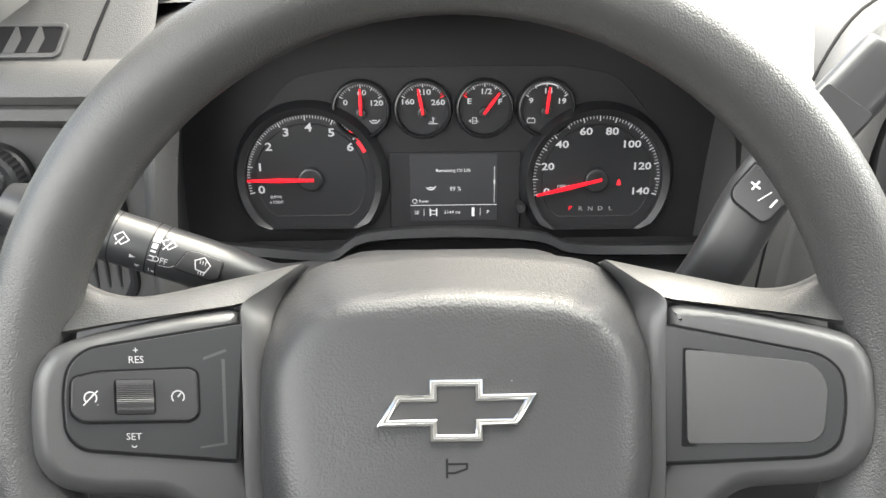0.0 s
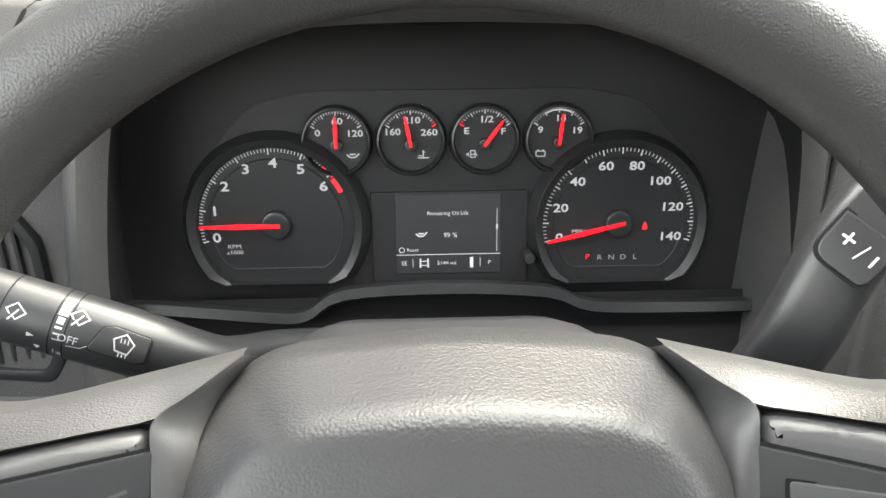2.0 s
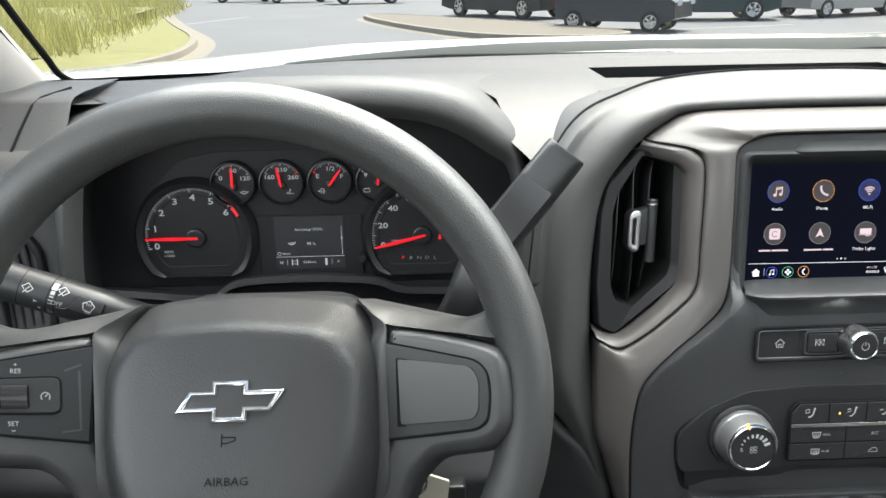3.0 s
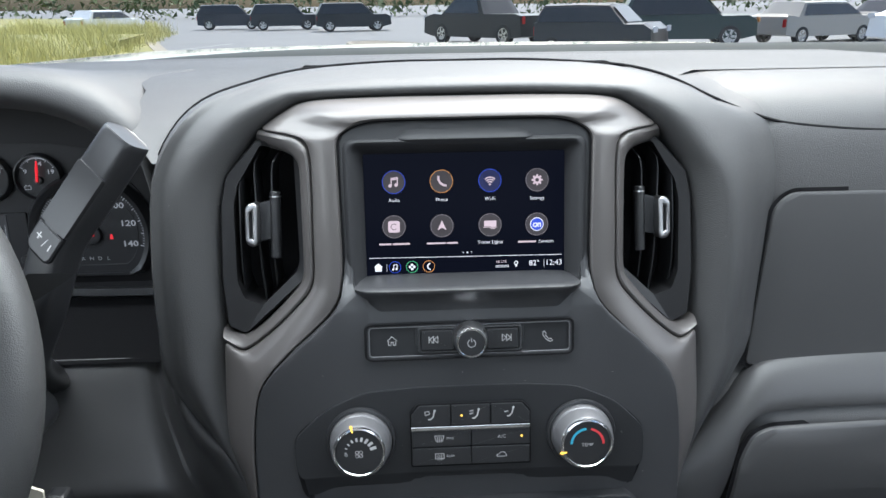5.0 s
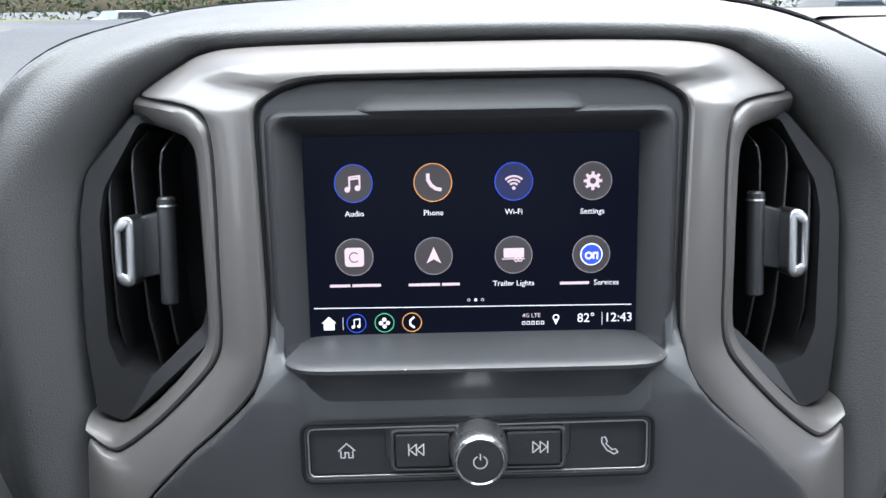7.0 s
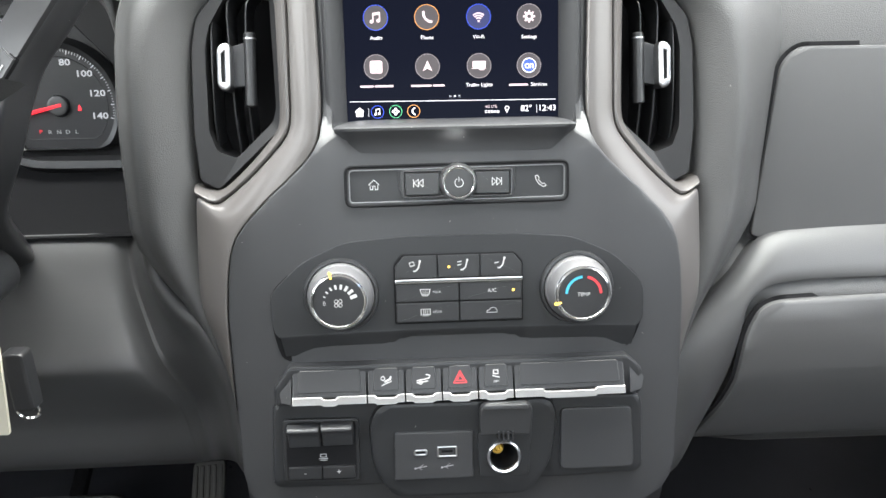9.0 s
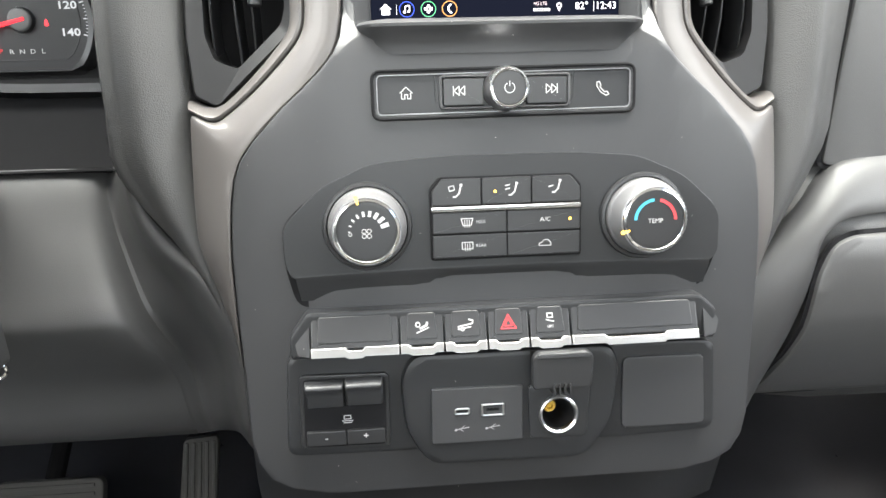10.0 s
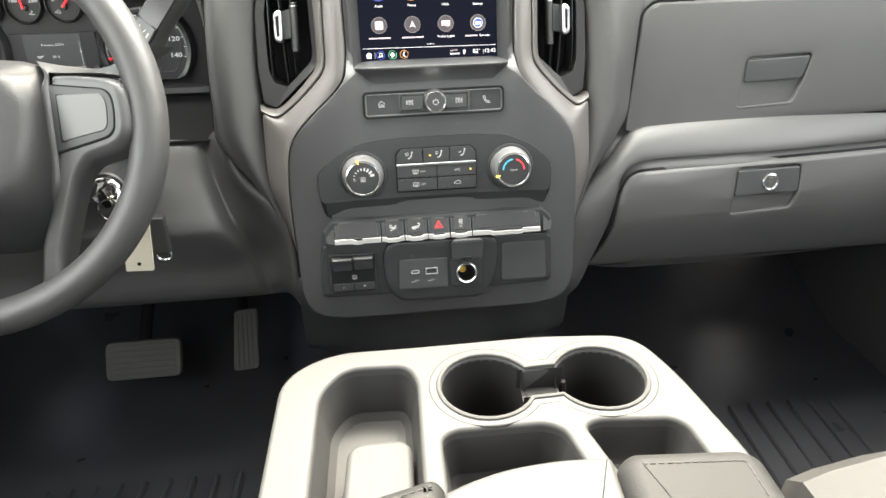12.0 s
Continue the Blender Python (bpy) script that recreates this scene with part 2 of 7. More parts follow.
def lathe(bm, u, v, profile, seg=40, knurl=0.0, teeth=0, top=True):
    """Turns (radius, height) points round the axis at (u, v)."""
    rows = []
    for r, h, *k in profile:
        ring = []
        for i in range(seg):
            q = r + (knurl * (1 if i % 2 else -1) if k and k[0] else 0)
            a = 2 * math.pi * i / seg
            ring.append((u + q * math.cos(a), v + q * math.sin(a), h))
        rows.append(ring)
    vs = [[bm.verts.new(p) for p in r] for r in rows]
    for a, b in zip(vs, vs[1:]):
        for i in range(seg):
            j = (i + 1) % seg
            bm.faces.new((a[i], a[j], b[j], b[i]))
    if top:
        bm.faces.new(vs[-1])
    return bm


def smooth_path(pts, per=6, closed=False):
    """A Catmull-Rom curve through the points."""
    pts = [Vector(p) for p in pts]
    n, out = len(pts), []
    for i in range(n if closed else n - 1):
        if closed:
            p0, p1, p2, p3 = (pts[(i + k) % n] for k in (-1, 0, 1, 2))
        else:
            p0, p1, p2, p3 = pts[max(i - 1, 0)], pts[i], pts[i + 1], pts[min(i + 2, n - 1)]
        for k in range(per):
            t = k / per
            out.append(0.5 * ((2 * p1) + (p2 - p0) * t + (2 * p0 - 5 * p1 + 4 * p2 - p3) * t * t + (3 * p1 - p0 - 3 * p2 + p3) * t ** 3))
    if not closed:
        out.append(pts[-1])
    return out


def tube(bm, path, radius, seg=10, closed=False, flat=1.0, up=(0, 0, 1), caps=True):
    """A round or flattened bar along a path; radius is one number or one for each point."""
    path, rows = [Vector(p) for p in path], []
    n = len(path)
    for i, p in enumerate(path):
        a, b = (path[(i - 1) % n], path[(i + 1) % n]) if closed else (path[max(i - 1, 0)], path[min(i + 1, n - 1)])
        t = (b - a).normalized()
        s = t.cross(Vector(up))
        s = s.normalized() if s.length > 1e-5 else t.orthogonal().normalized()
        w = s.cross(t)
        r = radius[i] if isinstance(radius, (list, tuple)) else radius
        rows.append([p + r * (math.cos(2 * math.pi * k / seg) * s + flat * math.sin(2 * math.pi * k / seg) * w) for k in range(seg)])
    if closed:
        rows.append(rows[0])
    return loft(bm, rows, closed=True, caps=caps and not closed)


def stroke(bm, pts, w, n, closed=False):
    """A flat line of width w, drawn at height n."""
    pts = [Vector(p) for p in pts]
    m = len(pts)
    for i in range(m if closed else m - 1):
        a, b = pts[i], pts[(i + 1) % m]
        d = (b - a)
        if d.length < 1e-7:
            continue
        d.normalize()
        s = Vector((-d.y, d.x)) * w / 2
        a, b = a - d * w * 0.3, b + d * w * 0.3
        bm.faces.new([bm.verts.new((q.x, q.y, n)) for q in (a - s, b - s, b + s, a + s)])
    return bm


def flat(bm, pts, n):
    bm.faces.new([bm.verts.new((x, y, n)) for x, y in ccw(pts)])
    return bm


def arc(u, v, r, a0, a1, seg=16):
    return [(u + r * math.cos(radians(a0 + (a1 - a0) * k / seg)), v + r * math.sin(radians(a0 + (a1 - a0) * k / seg))) for k in range(seg + 1)]


def ring(bm, u, v, r, w, n, seg=36, a0=0, a1=360):
    closed = a1 - a0 >= 360
    k = seg if not closed else seg
    inner, outer = arc(u, v, r - w / 2, a0, a1, k), arc(u, v, r + w / 2, a0, a1, k)
    return loft(bm, [[(x, y, n) for x, y in inner], [(x, y, n) for x, y in outer]])


def words(name, s, size, u, v, n, material, parent, align="CENTER", wide=1.0, label="", bold=0.0):
    """Lettering in the built-in font, size being the height of its capitals."""
    cu = bpy.data.curves.new(name, "FONT")
    cu.body, cu.size, cu.align_x, cu.align_y = s, size / 0.7, align, "CENTER"
    cu.resolution_u, cu.offset = 2, bold * size
    tmp = new("tmp", cu)
    me = bpy.data.meshes.new_from_object(tmp.evaluated_get(bpy.context.evaluated_depsgraph_get()))
    bpy.data.objects.remove(tmp)
    me.name = name
    for q in me.vertices:
        q.co = (q.co.x * wide + u, q.co.y + v, n)
    me.materials.clear()
    me.materials.append(material)
    ob = new(name, me)
    ob.parent = parent
    if label:
        ob["label"] = label
    return ob


def bars(u, v, n, w, h, lengths, gap=0.35):
    """Plain bars in place of writing: one for each word, as shares of the width."""
    bm, x, tot = mk(), u - w / 2, sum(lengths) + gap * 0.2 * (len(lengths) - 1)
    for q in lengths:
        flat(bm, rect(x, x + w * q / tot, v - h / 2, v + h / 2), n)
        x += w * (q + gap * 0.2) / tot
    return bm


# ---- outdoors ----
def mirror(pts):
    """Left half of an arch, from its foot to the middle, completed with its right half."""
    return list(pts) + [(-p[0], *p[1:]) for p in reversed(pts) if abs(p[0]) > 1e-6]


def asphalt_mat():
    m, n, l, b = node_mat("worn grey asphalt")
    tc = n.new("ShaderNodeTexCoord")
    big, small = n.new("ShaderNodeTexNoise"), n.new("ShaderNodeTexNoise")
    big.inputs["Scale"].default_value, big.inputs["Detail"].default_value = 0.25, 8
    small.inputs["Scale"].default_value = 60
    ramp = n.new("ShaderNodeValToRGB")
    ramp.color_ramp.elements[0].color, ramp.color_ramp.elements[1].color = (0.11, 0.115, 0.12, 1), (0.17, 0.17, 0.175, 1)
    mixed = n.new("ShaderNodeMath")
    mixed.operation = "MULTIPLY_ADD"
    mixed.inputs[1].default_value = 0.06
    l.new(tc.outputs["Object"], big.inputs["Vector"])
    l.new(tc.outputs["Object"], small.inputs["Vector"])
    l.new(small.outputs["Fac"], mixed.inputs[0])
    l.new(big.outputs["Fac"], mixed.inputs[2])
    l.new(mixed.outputs[0], ramp.inputs[0])
    l.new(ramp.outputs[0], b.inputs["Base Color"])
    b.inputs["Roughness"].default_value = 0.85
    return m


ASPHALT = asphalt_mat()
CONCRETE = surface("pale concrete kerb", (0.24, 0.215, 0.17), 0.9, vary=0.25, blotch=3)
GRASS = surface("dry green grass", (0.20, 0.19, 0.06), 0.95, vary=0.5, blotch=4)
BED = surface("brown mulch bed", (0.15, 0.13, 0.10), 0.95, vary=0.4, blotch=6)
LINE = surface("faded white road paint", (0.34, 0.34, 0.33), 0.8, vary=0.2, blotch=5)
TYRE = surface("black tyre rubber", (0.02, 0.02, 0.02), 0.8)
CARGLASS = surface("dark car window", (0.015, 0.018, 0.02), 0.08)
LAMP = surface("clear headlamp", (0.6, 0.6, 0.62), 0.15)
AMBERLENS = surface("amber lamp lens", (0.7, 0.25, 0.04), 0.25)
REDLENS = surface("red lamp lens", (0.4, 0.02, 0.02), 0.25)

bm = mk()
loft(bm, [[(x, y, 0) for x in np.linspace(-900, 900, 25)] for y in np.linspace(-300, 1500, 25)])
tagged(part("ground", bm, ASPHALT), "grey worn asphalt parking lot", "ground", kind="structure")

# grassy corner of the lot, edged with a kerb and gutter
EDGE = smooth_path([(-30, 11.0), (-15, 11.2), (-8.5, 11.6), (-6.2, 12.4), (-5.5, 14.0), (-5.6, 16.5), (-6.5, 20), (-9, 26), (-12.5, 35), (-17, 47), (-24, 70), (-40, 110)], 5)


def kerb_run(path, profile, closed=False):
    rows, n = [], len(path)
    for i, p in enumerate(path):
        a, b = (path[(i - 1) % n], path[(i + 1) % n]) if closed else (path[max(i - 1, 0)], path[min(i + 1, n - 1)])
        t = (b - a).normalized()
        s = Vector((-t.y, t.x))
        rows.append([(p.x + s.x * d, p.y + s.y * d, z) for d, z in profile])
    if closed:
        rows.append(rows[0])
    return loft(mk(), rows)


def grass_bank():
    bm, rows = mk(), []
    for i, p in enumerate(EDGE):
        t = (EDGE[min(i + 1, len(EDGE) - 1)] - EDGE[max(i - 1, 0)]).normalized()
        s = Vector((-t.y, t.x))
        rows.append([(p.x + s.x * d, p.y + s.y * d, 0.13 + 0.02 * d + (0.08 * noise.noise(Vector((p.x + s.x * d, p.y, 0)) * 0.5) if d > 1 else 0)) for d in (0.16, 1, 2, 4, 7, 12, 20)])
    return loft(bm, rows)


tagged(part("verge", grass_bank(), GRASS), "short dry grass verge behind the kerb", "lawn", kind="structure")
tagged(part("kerb", kerb_run(EDGE, [(-0.45, 0.004), (-0.02, 0.02), (0.0, 0.15), (0.16, 0.16), (0.17, 0.05)]), CONCRETE), "pale concrete kerb and gutter", "kerb", kind="structure")

BLADE = surface("tall dry grass blades", (0.52, 0.48, 0.18), 0.9, vary=0.45, blotch=1.5)


def tall_grass():
    rng = random.Random(5)
    bm = mk()
    for k in range(60000):
        x, y = rng.uniform(-24, -6.4), rng.uniform(13, 44)
        edge = -5.6 - max(0, y - 16) * 0.235
        if x > edge - 1.5 - rng.random() * 1.2:
            continue
        h, a = rng.uniform(0.25, 1.25) * (.75 + .35 * math.sin(x * 1.7) * math.sin(y * 1.1)) * min(1, (edge - x) / 3 + 0.25), rng.uniform(0, 6.28)
        w, dx, dy = rng.uniform(0.006, 0.018), rng.uniform(-0.35, 0.35), rng.uniform(-0.35, 0.35)
        c, s = w * math.cos(a), w * math.sin(a)
        v = [bm.verts.new(q) for q in ((x - c, y - s, 0.1), (x + c, y + s, 0.1), (x + c * .7 + dx * .4, y + s * .7 + dy * .4, h * .6), (x - c * .7 + dx * .4, y - s * .7 + dy * .4, h * .6), (x + dx, y + dy, h))]
        bm.faces.new(v[:4])
        bm.faces.new((v[3], v[2], v[4]))
    return bm


tagged(part("tall_grass", tall_grass(), BLADE), "tall yellow-green wild grass on the verge", "grass", kind="stuff")

# the planted island in the lot
ISLAND = smooth_path([(-2.5, 28.5), (-1.0, 23.5), (1.0, 19.2), (3.0, 17.8), (4.6, 17.9), (5.1, 19.0), (4.0, 22), (1.5, 26), (-1.0, 29.5), (-2.2, 30)], 5, closed=True)
bm = mk()
bm.faces.new([bm.verts.new((p.x, p.y, 0.15)) for p in ISLAND])
tagged(part("planting_bed", bm, BED), "brown mulched planting island", "planting bed", kind="structure")
tagged(part("island_kerb", kerb_run(ISLAND, [(-0.3, 0.004), (-0.02, 0.02), (0, 0.15), (0.16, 0.16), (0.17, 0.1)], True), CONCRETE), "pale concrete kerb round the planting island", "kerb", kind="structure")
for x, y, ln, ang in ((-8.5, 30, 5, 15), (7, 17.4, 5, 80), (10.5, 18.5, 5, 80), (9.0, 21.5, 4.5, 75)):
    bm = mk()
    a = radians(ang)
    dx, dy = math.sin(a), math.cos(a)
    bm.faces.new([bm.verts.new((x + dx * s * ln / 2 - dy * w * .06, y + dy * s * ln / 2 + dx * w * .06, 0.006)) for s, w in ((-1, -1), (1, -1), (1, 1), (-1, 1))])
    tagged(part("parking_line", bm, LINE), "faded white painted parking line", "road marking", kind="structure")


# ---- parked vehicles ----
def vehicle(name, paint, label, category, length, width, height, hood, belt, cab, wheel, m, pickup=False, front_lamp=LAMP):
    """A parked car, its nose along +x: hood is the hood's height, belt the window sill, cab the roof's front and rear ends as shares of the length."""
    car = thing(name, m, label, category, "parked vehicles")
    L, W = length, width / 2
    c0, c1 = cab
    prof = [(0.0, 0.35), (0.01, belt * .95), (0.06, belt), (c0 - .03, belt), (c0 + .05, height), ((c0 + c1) / 2, height + .02), (c1 - .08, height), (c1 + .06, belt + .02), (0.93, hood), (0.99, hood - .18), (1.0, 0.4), (0.9, 0.28), (0.1, 0.28)]
    if not pickup:
        prof[1], prof[2] = (0.0, belt), (0.03, belt + .1)
    body_rows = []
    for s in (-1, -.86, -.6, 0, .6, .86, 1):
        body_rows.append([(x * L - L / 2 + (0 if abs(s) < .7 else 0.04 * (1 if x < .5 else -1)), s * W * (1 if z < belt + .05 else 0.80), z if abs(s) < 1 else z - .04 * (z > belt)) for x, z in prof])
    bm = loft(mk(), body_rows, closed=True, caps=True)
    body = part("body", bm, paint, car)
    for s in (-1, 1):
        win = [(c0 + .02, belt + .03), (c0 + .075, height - .09), (c1 - .09, height - .09), (c1 + .035, belt + .05)]
        bm = mk()
        bm.faces.new([bm.verts.new((x * L - L / 2, s * (W * (1.0 if z < belt + .06 else .83) + .012), z)) for x, z in win])
        part("side_window", bm, CARGLASS, car)
    bm = mk()
    x0, x1 = (c1 + .055) * L - L / 2, (c1 - .07) * L - L / 2
    bm.faces.new([bm.verts.new(q) for q in ((x0 + .02, -W * .8, belt + .05), (x0 + .02, W * .8, belt + .05), (x1 + .03, W * .72, height - .05), (x1 + .03, -W * .72, height - .05))])
    part("windscreen", bm, CARGLASS, car)
    for s in (-1, 1):
        bm = mk()
        slab(bm, rect(s * W * .78 - .17, s * W * .78 + .17, hood - .26, hood - .1, .04), 0, .03)
        for v in bm.verts:
            v.co = (L / 2 - .05 + v.co.z + .03, v.co.x, v.co.y)
        part("headlight", bm, front_lamp, car)
        bm = mk()
        slab(bm, rect(s * W * .88 - .07, s * W * .88 + .07, belt - .35, belt - .08, .03), 0, .03)
        for v in bm.verts:
            v.co = (-L / 2 + .04 - v.co.z, v.co.x, v.co.y)
        part("tail_light", bm, REDLENS, car)
        for x in (.17, .80):
            bm = mk()
            lathe(bm, 0, 0, [(wheel * .62, .0), (wheel * .96, .0), (wheel, .03), (wheel, .19), (wheel * .95, .22), (wheel * .64, .22), (wheel * .62, .19)], 28, top=False)
            t = part("wheel", bm, TYRE, car)
            t.matrix_local = Matrix.Translation((x * L - L / 2, s * (W - .2), wheel)) @ Matrix.Rotation(radians(-90 * s), 4, "X")
            rim = mk()
            lathe(rim, 0, 0, [(wheel * .63, .12), (wheel * .63, .21), (wheel * .57, .21), (wheel * .55, .17), (.07, .18), (.06, .2), (.03, .2)], 24)
            for k in range(5):
                a = 2 * math.pi * k / 5
                d = Vector((math.cos(a), math.sin(a)))
                q = Vector((-d.y, d.x)) * wheel * .1
                lo, hi = d * .05, d * wheel * .6
                slab(rim, [tuple(lo - q), tuple(hi - q), tuple(hi + q), tuple(lo + q)], .17, .205)
            part("rim", rim, SATIN, t)
    return car


def paint(name, c):
    return surface(name, c, 0.35, vary=0.03, coat=0.35, spec=0.3)


BLACKPAINT, DARKGREY, GREENPAINT, SILVERPAINT, DARKPAINT = paint("black car paint", (0.012, 0.012, 0.013)), paint("dark grey car paint", (0.018, 0.019, 0.021)), paint("dark green car paint", (0.01, 0.03, 0.025)), paint("champagne car paint", (0.35, 0.32, 0.28)), paint("dark blue car paint", (0.02, 0.022, 0.03))
WHITEPAINT = paint("white car paint", (0.75, 0.75, 0.75))


def at(x, y, turn):
    return pose(x, y, 0, 0, 0, turn)


vehicle("hatchback", DARKGREY, "small dark grey hatchback parked in the lot", "car", 3.65, 1.6, 1.48, 0.98, 0.95, (.02, .72), 0.29, at(5.6, 21.2, -36))
vehicle("pickup_truck", BLACKPAINT, "black crew-cab pickup truck on chrome wheels", "pickup truck", 5.7, 2.0, 1.88, 1.2, 1.15, (.38, .74), 0.40, at(3.1, 29.3, 128), True)
vehicle("off_road_car", GREENPAINT, "dark green off-road car with amber lamps", "car", 4.6, 1.8, 1.72, 1.08, 1.05, (.03, .68), 0.36, at(9.7, 25.4, -12), front_lamp=AMBERLENS)
vehicle("sedan", SILVERPAINT, "champagne silver sedan parked in the lot", "car", 4.8, 1.8, 1.45, 0.95, 0.95, (.14, .72), 0.31, at(15.0, 26.4, 20))
vehicle("sedan", DARKPAINT, "dark blue sedan at the edge of the lot", "car", 4.8, 1.8, 1.45, 0.95, 0.95, (.14, .72), 0.31, at(19.5, 27.8, 12))
vehicle("pickup_truck", WHITEPAINT, "white pickup truck parked in the lot", "pickup truck", 5.6, 2.0, 1.85, 1.2, 1.15, (.38, .74), 0.40, at(17.0, 21.0, 175), True)
for x, y, tn, pt in ((-13, 54, 10, DARKPAINT), (-8.6, 51, 12, DARKGREY), (-3.6, 46.6, 10, BLACKPAINT)):
    vehicle("estate_car", pt, "dark estate car in the far row", "car", 4.7, 1.85, 1.7, 1.05, 1.02, (.03, .70), 0.36, at(x, y, tn))
vehicle("sedan", WHITEPAINT, "pale sedan beside the grass verge", "car", 4.6, 1.8, 1.45, 0.95, 0.95, (.14, .72), 0.31, at(-19.2, 47, 60))
bm, rng = mk(), random.Random(2)
for k in range(16000):
    cx = rng.uniform(-120, 120)
    top_h = 8.5 + 1.6 * math.sin(cx * .21) + 1.2 * math.sin(cx * .53 + 1) + .7 * math.sin(cx * 1.3)
    p = Vector((cx, 100 + rng.uniform(0, 12), top_h * rng.random() ** .8))
    r = rng.uniform(.25, .75)
    bm.faces.new([bm.verts.new(p + Vector((rng.uniform(-1, 1), rng.uniform(-1, 1), rng.uniform(-1, 1))) * r) for _ in range(3)])
LEAF = surface("distant foliage", (0.06, 0.09, 0.03), 0.9, vary=0.5, blotch=0.3)
tagged(part("distant_trees", bm, LEAF), "distant line of green trees", "trees", kind="stuff")

# ---- the truck's shell ----
bm = mk()
HOODX = (-.98, -.93, -.82, -.6, -.45, -.3, 0, .3, .45, .6, .82, .93, .98)


def hood_z(x, y):
    crown = .030 * (1 - (x / .95) ** 2)
    ridge = .012 * max(0, min(1, (.66 - abs(x)) / .12))
    return 1.437 + crown + ridge - .06 * max(0, 1.06 - y) - .13 * max(0, y - 1.12) - .12 * max(0, y - 1.9) ** 2 - (.25 if abs(x) > .97 else 0)


loft(bm, [[(x, y, hood_z(x, y)) for x in HOODX] for y in (.70, .9, 1.06, 1.2, 1.4, 1.7, 2.0, 2.2, 2.35)] + [[(x, 2.42, .8) for x in HOODX]])
tagged(part("hood", bm, BODY), "white painted truck hood with a raised middle", "vehicle hood", kind="structure")


def cowl_drop(x):
    return .019 * (max(0, -.1 - x) / .44) ** 2 + .05 * max(0, -.56 - x) / .05


def back_y(x):
    return .80 - .12 * (x / .8) ** 2


bm = mk()
loft(bm, [[(x, back_y(x) + d, z - cowl_drop(x)) for x in np.linspace(-.62, .78, 29)] for d, z in ((-.03, 1.42), (.0, 1.454), (.05, 1.456), (.09, 1.457), (.11, 1.466), (.13, 1.475), (.18, 1.4775), (.28, 1.470), (.33, 1.37))])
tagged(part("cowl", bm, COWL), "grey plastic cowl below the windscreen", "vehicle cowl", kind="structure")
bm = mk()
for x0, x1, y0 in ((-.5, .02, .87), (.1, .62, .86)):
    tube(bm, [(x0, y0 + .01, 1.460), (x0 + .2, y0 + .03, 1.467), (x1, y0 + .02, 1.466)], .004, 8)
tagged(part("wiper", bm, BLACK), "black windscreen wiper blades at rest", "wiper", kind="structure")

# windscreen, its dark border, pillars, roof and the closed sides
WS0, WS1 = [(x, back_y(x) - .015, 1.468) for x in np.linspace(-.76, .76, 13)], [(x * .82, .02 - .05 * (x / .8) ** 2, 1.93) for x in np.linspace(-.76, .76, 13)]
bm = loft(mk(), [[tuple(Vector(a).lerp(Vector(b), f)) for a, b in zip(WS0, WS1)] for f in (0, .33, .66, 1)])
ws = tagged(part("windscreen", bm, GLASS), "clear curved windscreen", "windscreen", kind="structure")
ws.visible_shadow = False
if sum(q.normal.z for q in ws.data.polygons) > 0:
    ws.data.flip_normals()
bm = mk()
loft(bm, [[tuple(Vector(a).lerp(Vector(b), f) + Vector((0, .004, 0))) for a, b in zip(WS0, WS1)] for f in (-.03, .012)])
for i in (0, -1):
    s = -1 if i == 0 else 1
    a, b = Vector(WS0[i]), Vector(WS1[i])
    loft(bm, [[a + Vector((-.025 * s, .006, 0)), a + Vector((.05 * s, .0, 0))], [b + Vector((-.025 * s, .006, 0)), b + Vector((.05 * s, 0, 0))]])
tagged(part("windscreen_border", bm, BLACK), "black windscreen edge band", "trim", kind="structure")
for s, nm in ((-1, "pillar_left"), (1, "pillar_right")):
    a, b = Vector((.800 * s, .68, 1.42)), Vector((.70 * s, -.02, 1.93))
    bm = tube(mk(), [a + (b - a) * f for f in (-.05, 0, .3, .6, 1.0)], [.078, .078, .074, .068, .06], 14, up=(0, 1, 0))
    tagged(part(nm, bm, HEADLINER), "pale grey windscreen pillar trim", "pillar", kind="structure")
    bm = tube(mk(), smooth_path([(x * s, y, z) for x, y, z in ((.60, .06, 1.90), (.655, .40, 1.655), (.682, .547, 1.549), (.696, .615, 1.505), (.700, .650, 1.480), (.682, .680, 1.464), (.636, .690, 1.459), (.55, .71, 1.455))], 8), .0035, 8)
    tagged(part("windscreen_seal", bm, BLACK), "black rubber seal at the windscreen corner", "trim", kind="structure")
bm = loft(mk(), [[(x, y, 1.93 + .02 * (1 - (x / .7) ** 2)) for x in np.linspace(-.7, .7, 7)] for y in (.05, -.4, -.9, -1.5)])
tagged(part("ceiling", bm, HEADLINER), "pale grey headliner", "ceiling", kind="structure")
for s, nm in ((-1, "wall_left"), (1, "wall_right")):
    bm = mk()
    loft(bm, [[(.84 * s, y, z) for y in (1.0, .55, 0, -.6, -1.5)] for z in (.62, 1.0, 1.36)])
    loft(bm, [[(.84 * s, -.45, 1.36), (.84 * s, -.62, 1.36)], [(.70 * s, -.5, 1.93), (.70 * s, -.66, 1.93)]])
    loft(bm, [[(.87 * s, y, z) for y in (1.0, .55, 0, -.6, -1.5)] for z in (.62, 1.0, 1.36)])
    tagged(part(nm, bm, PAD_SMOOTH), "dark grey door panel below the side window", "wall", kind="structure")
bm = loft(mk(), [[(x, -1.5, z) for x in (-.85, 0, .85)] for z in (.62, 1.35)])
tagged(part("wall_rear", bm, PAD_SMOOTH), "dark cabin rear wall", "wall", kind="structure")

# floor, firewall and the tunnel
bm = mk()


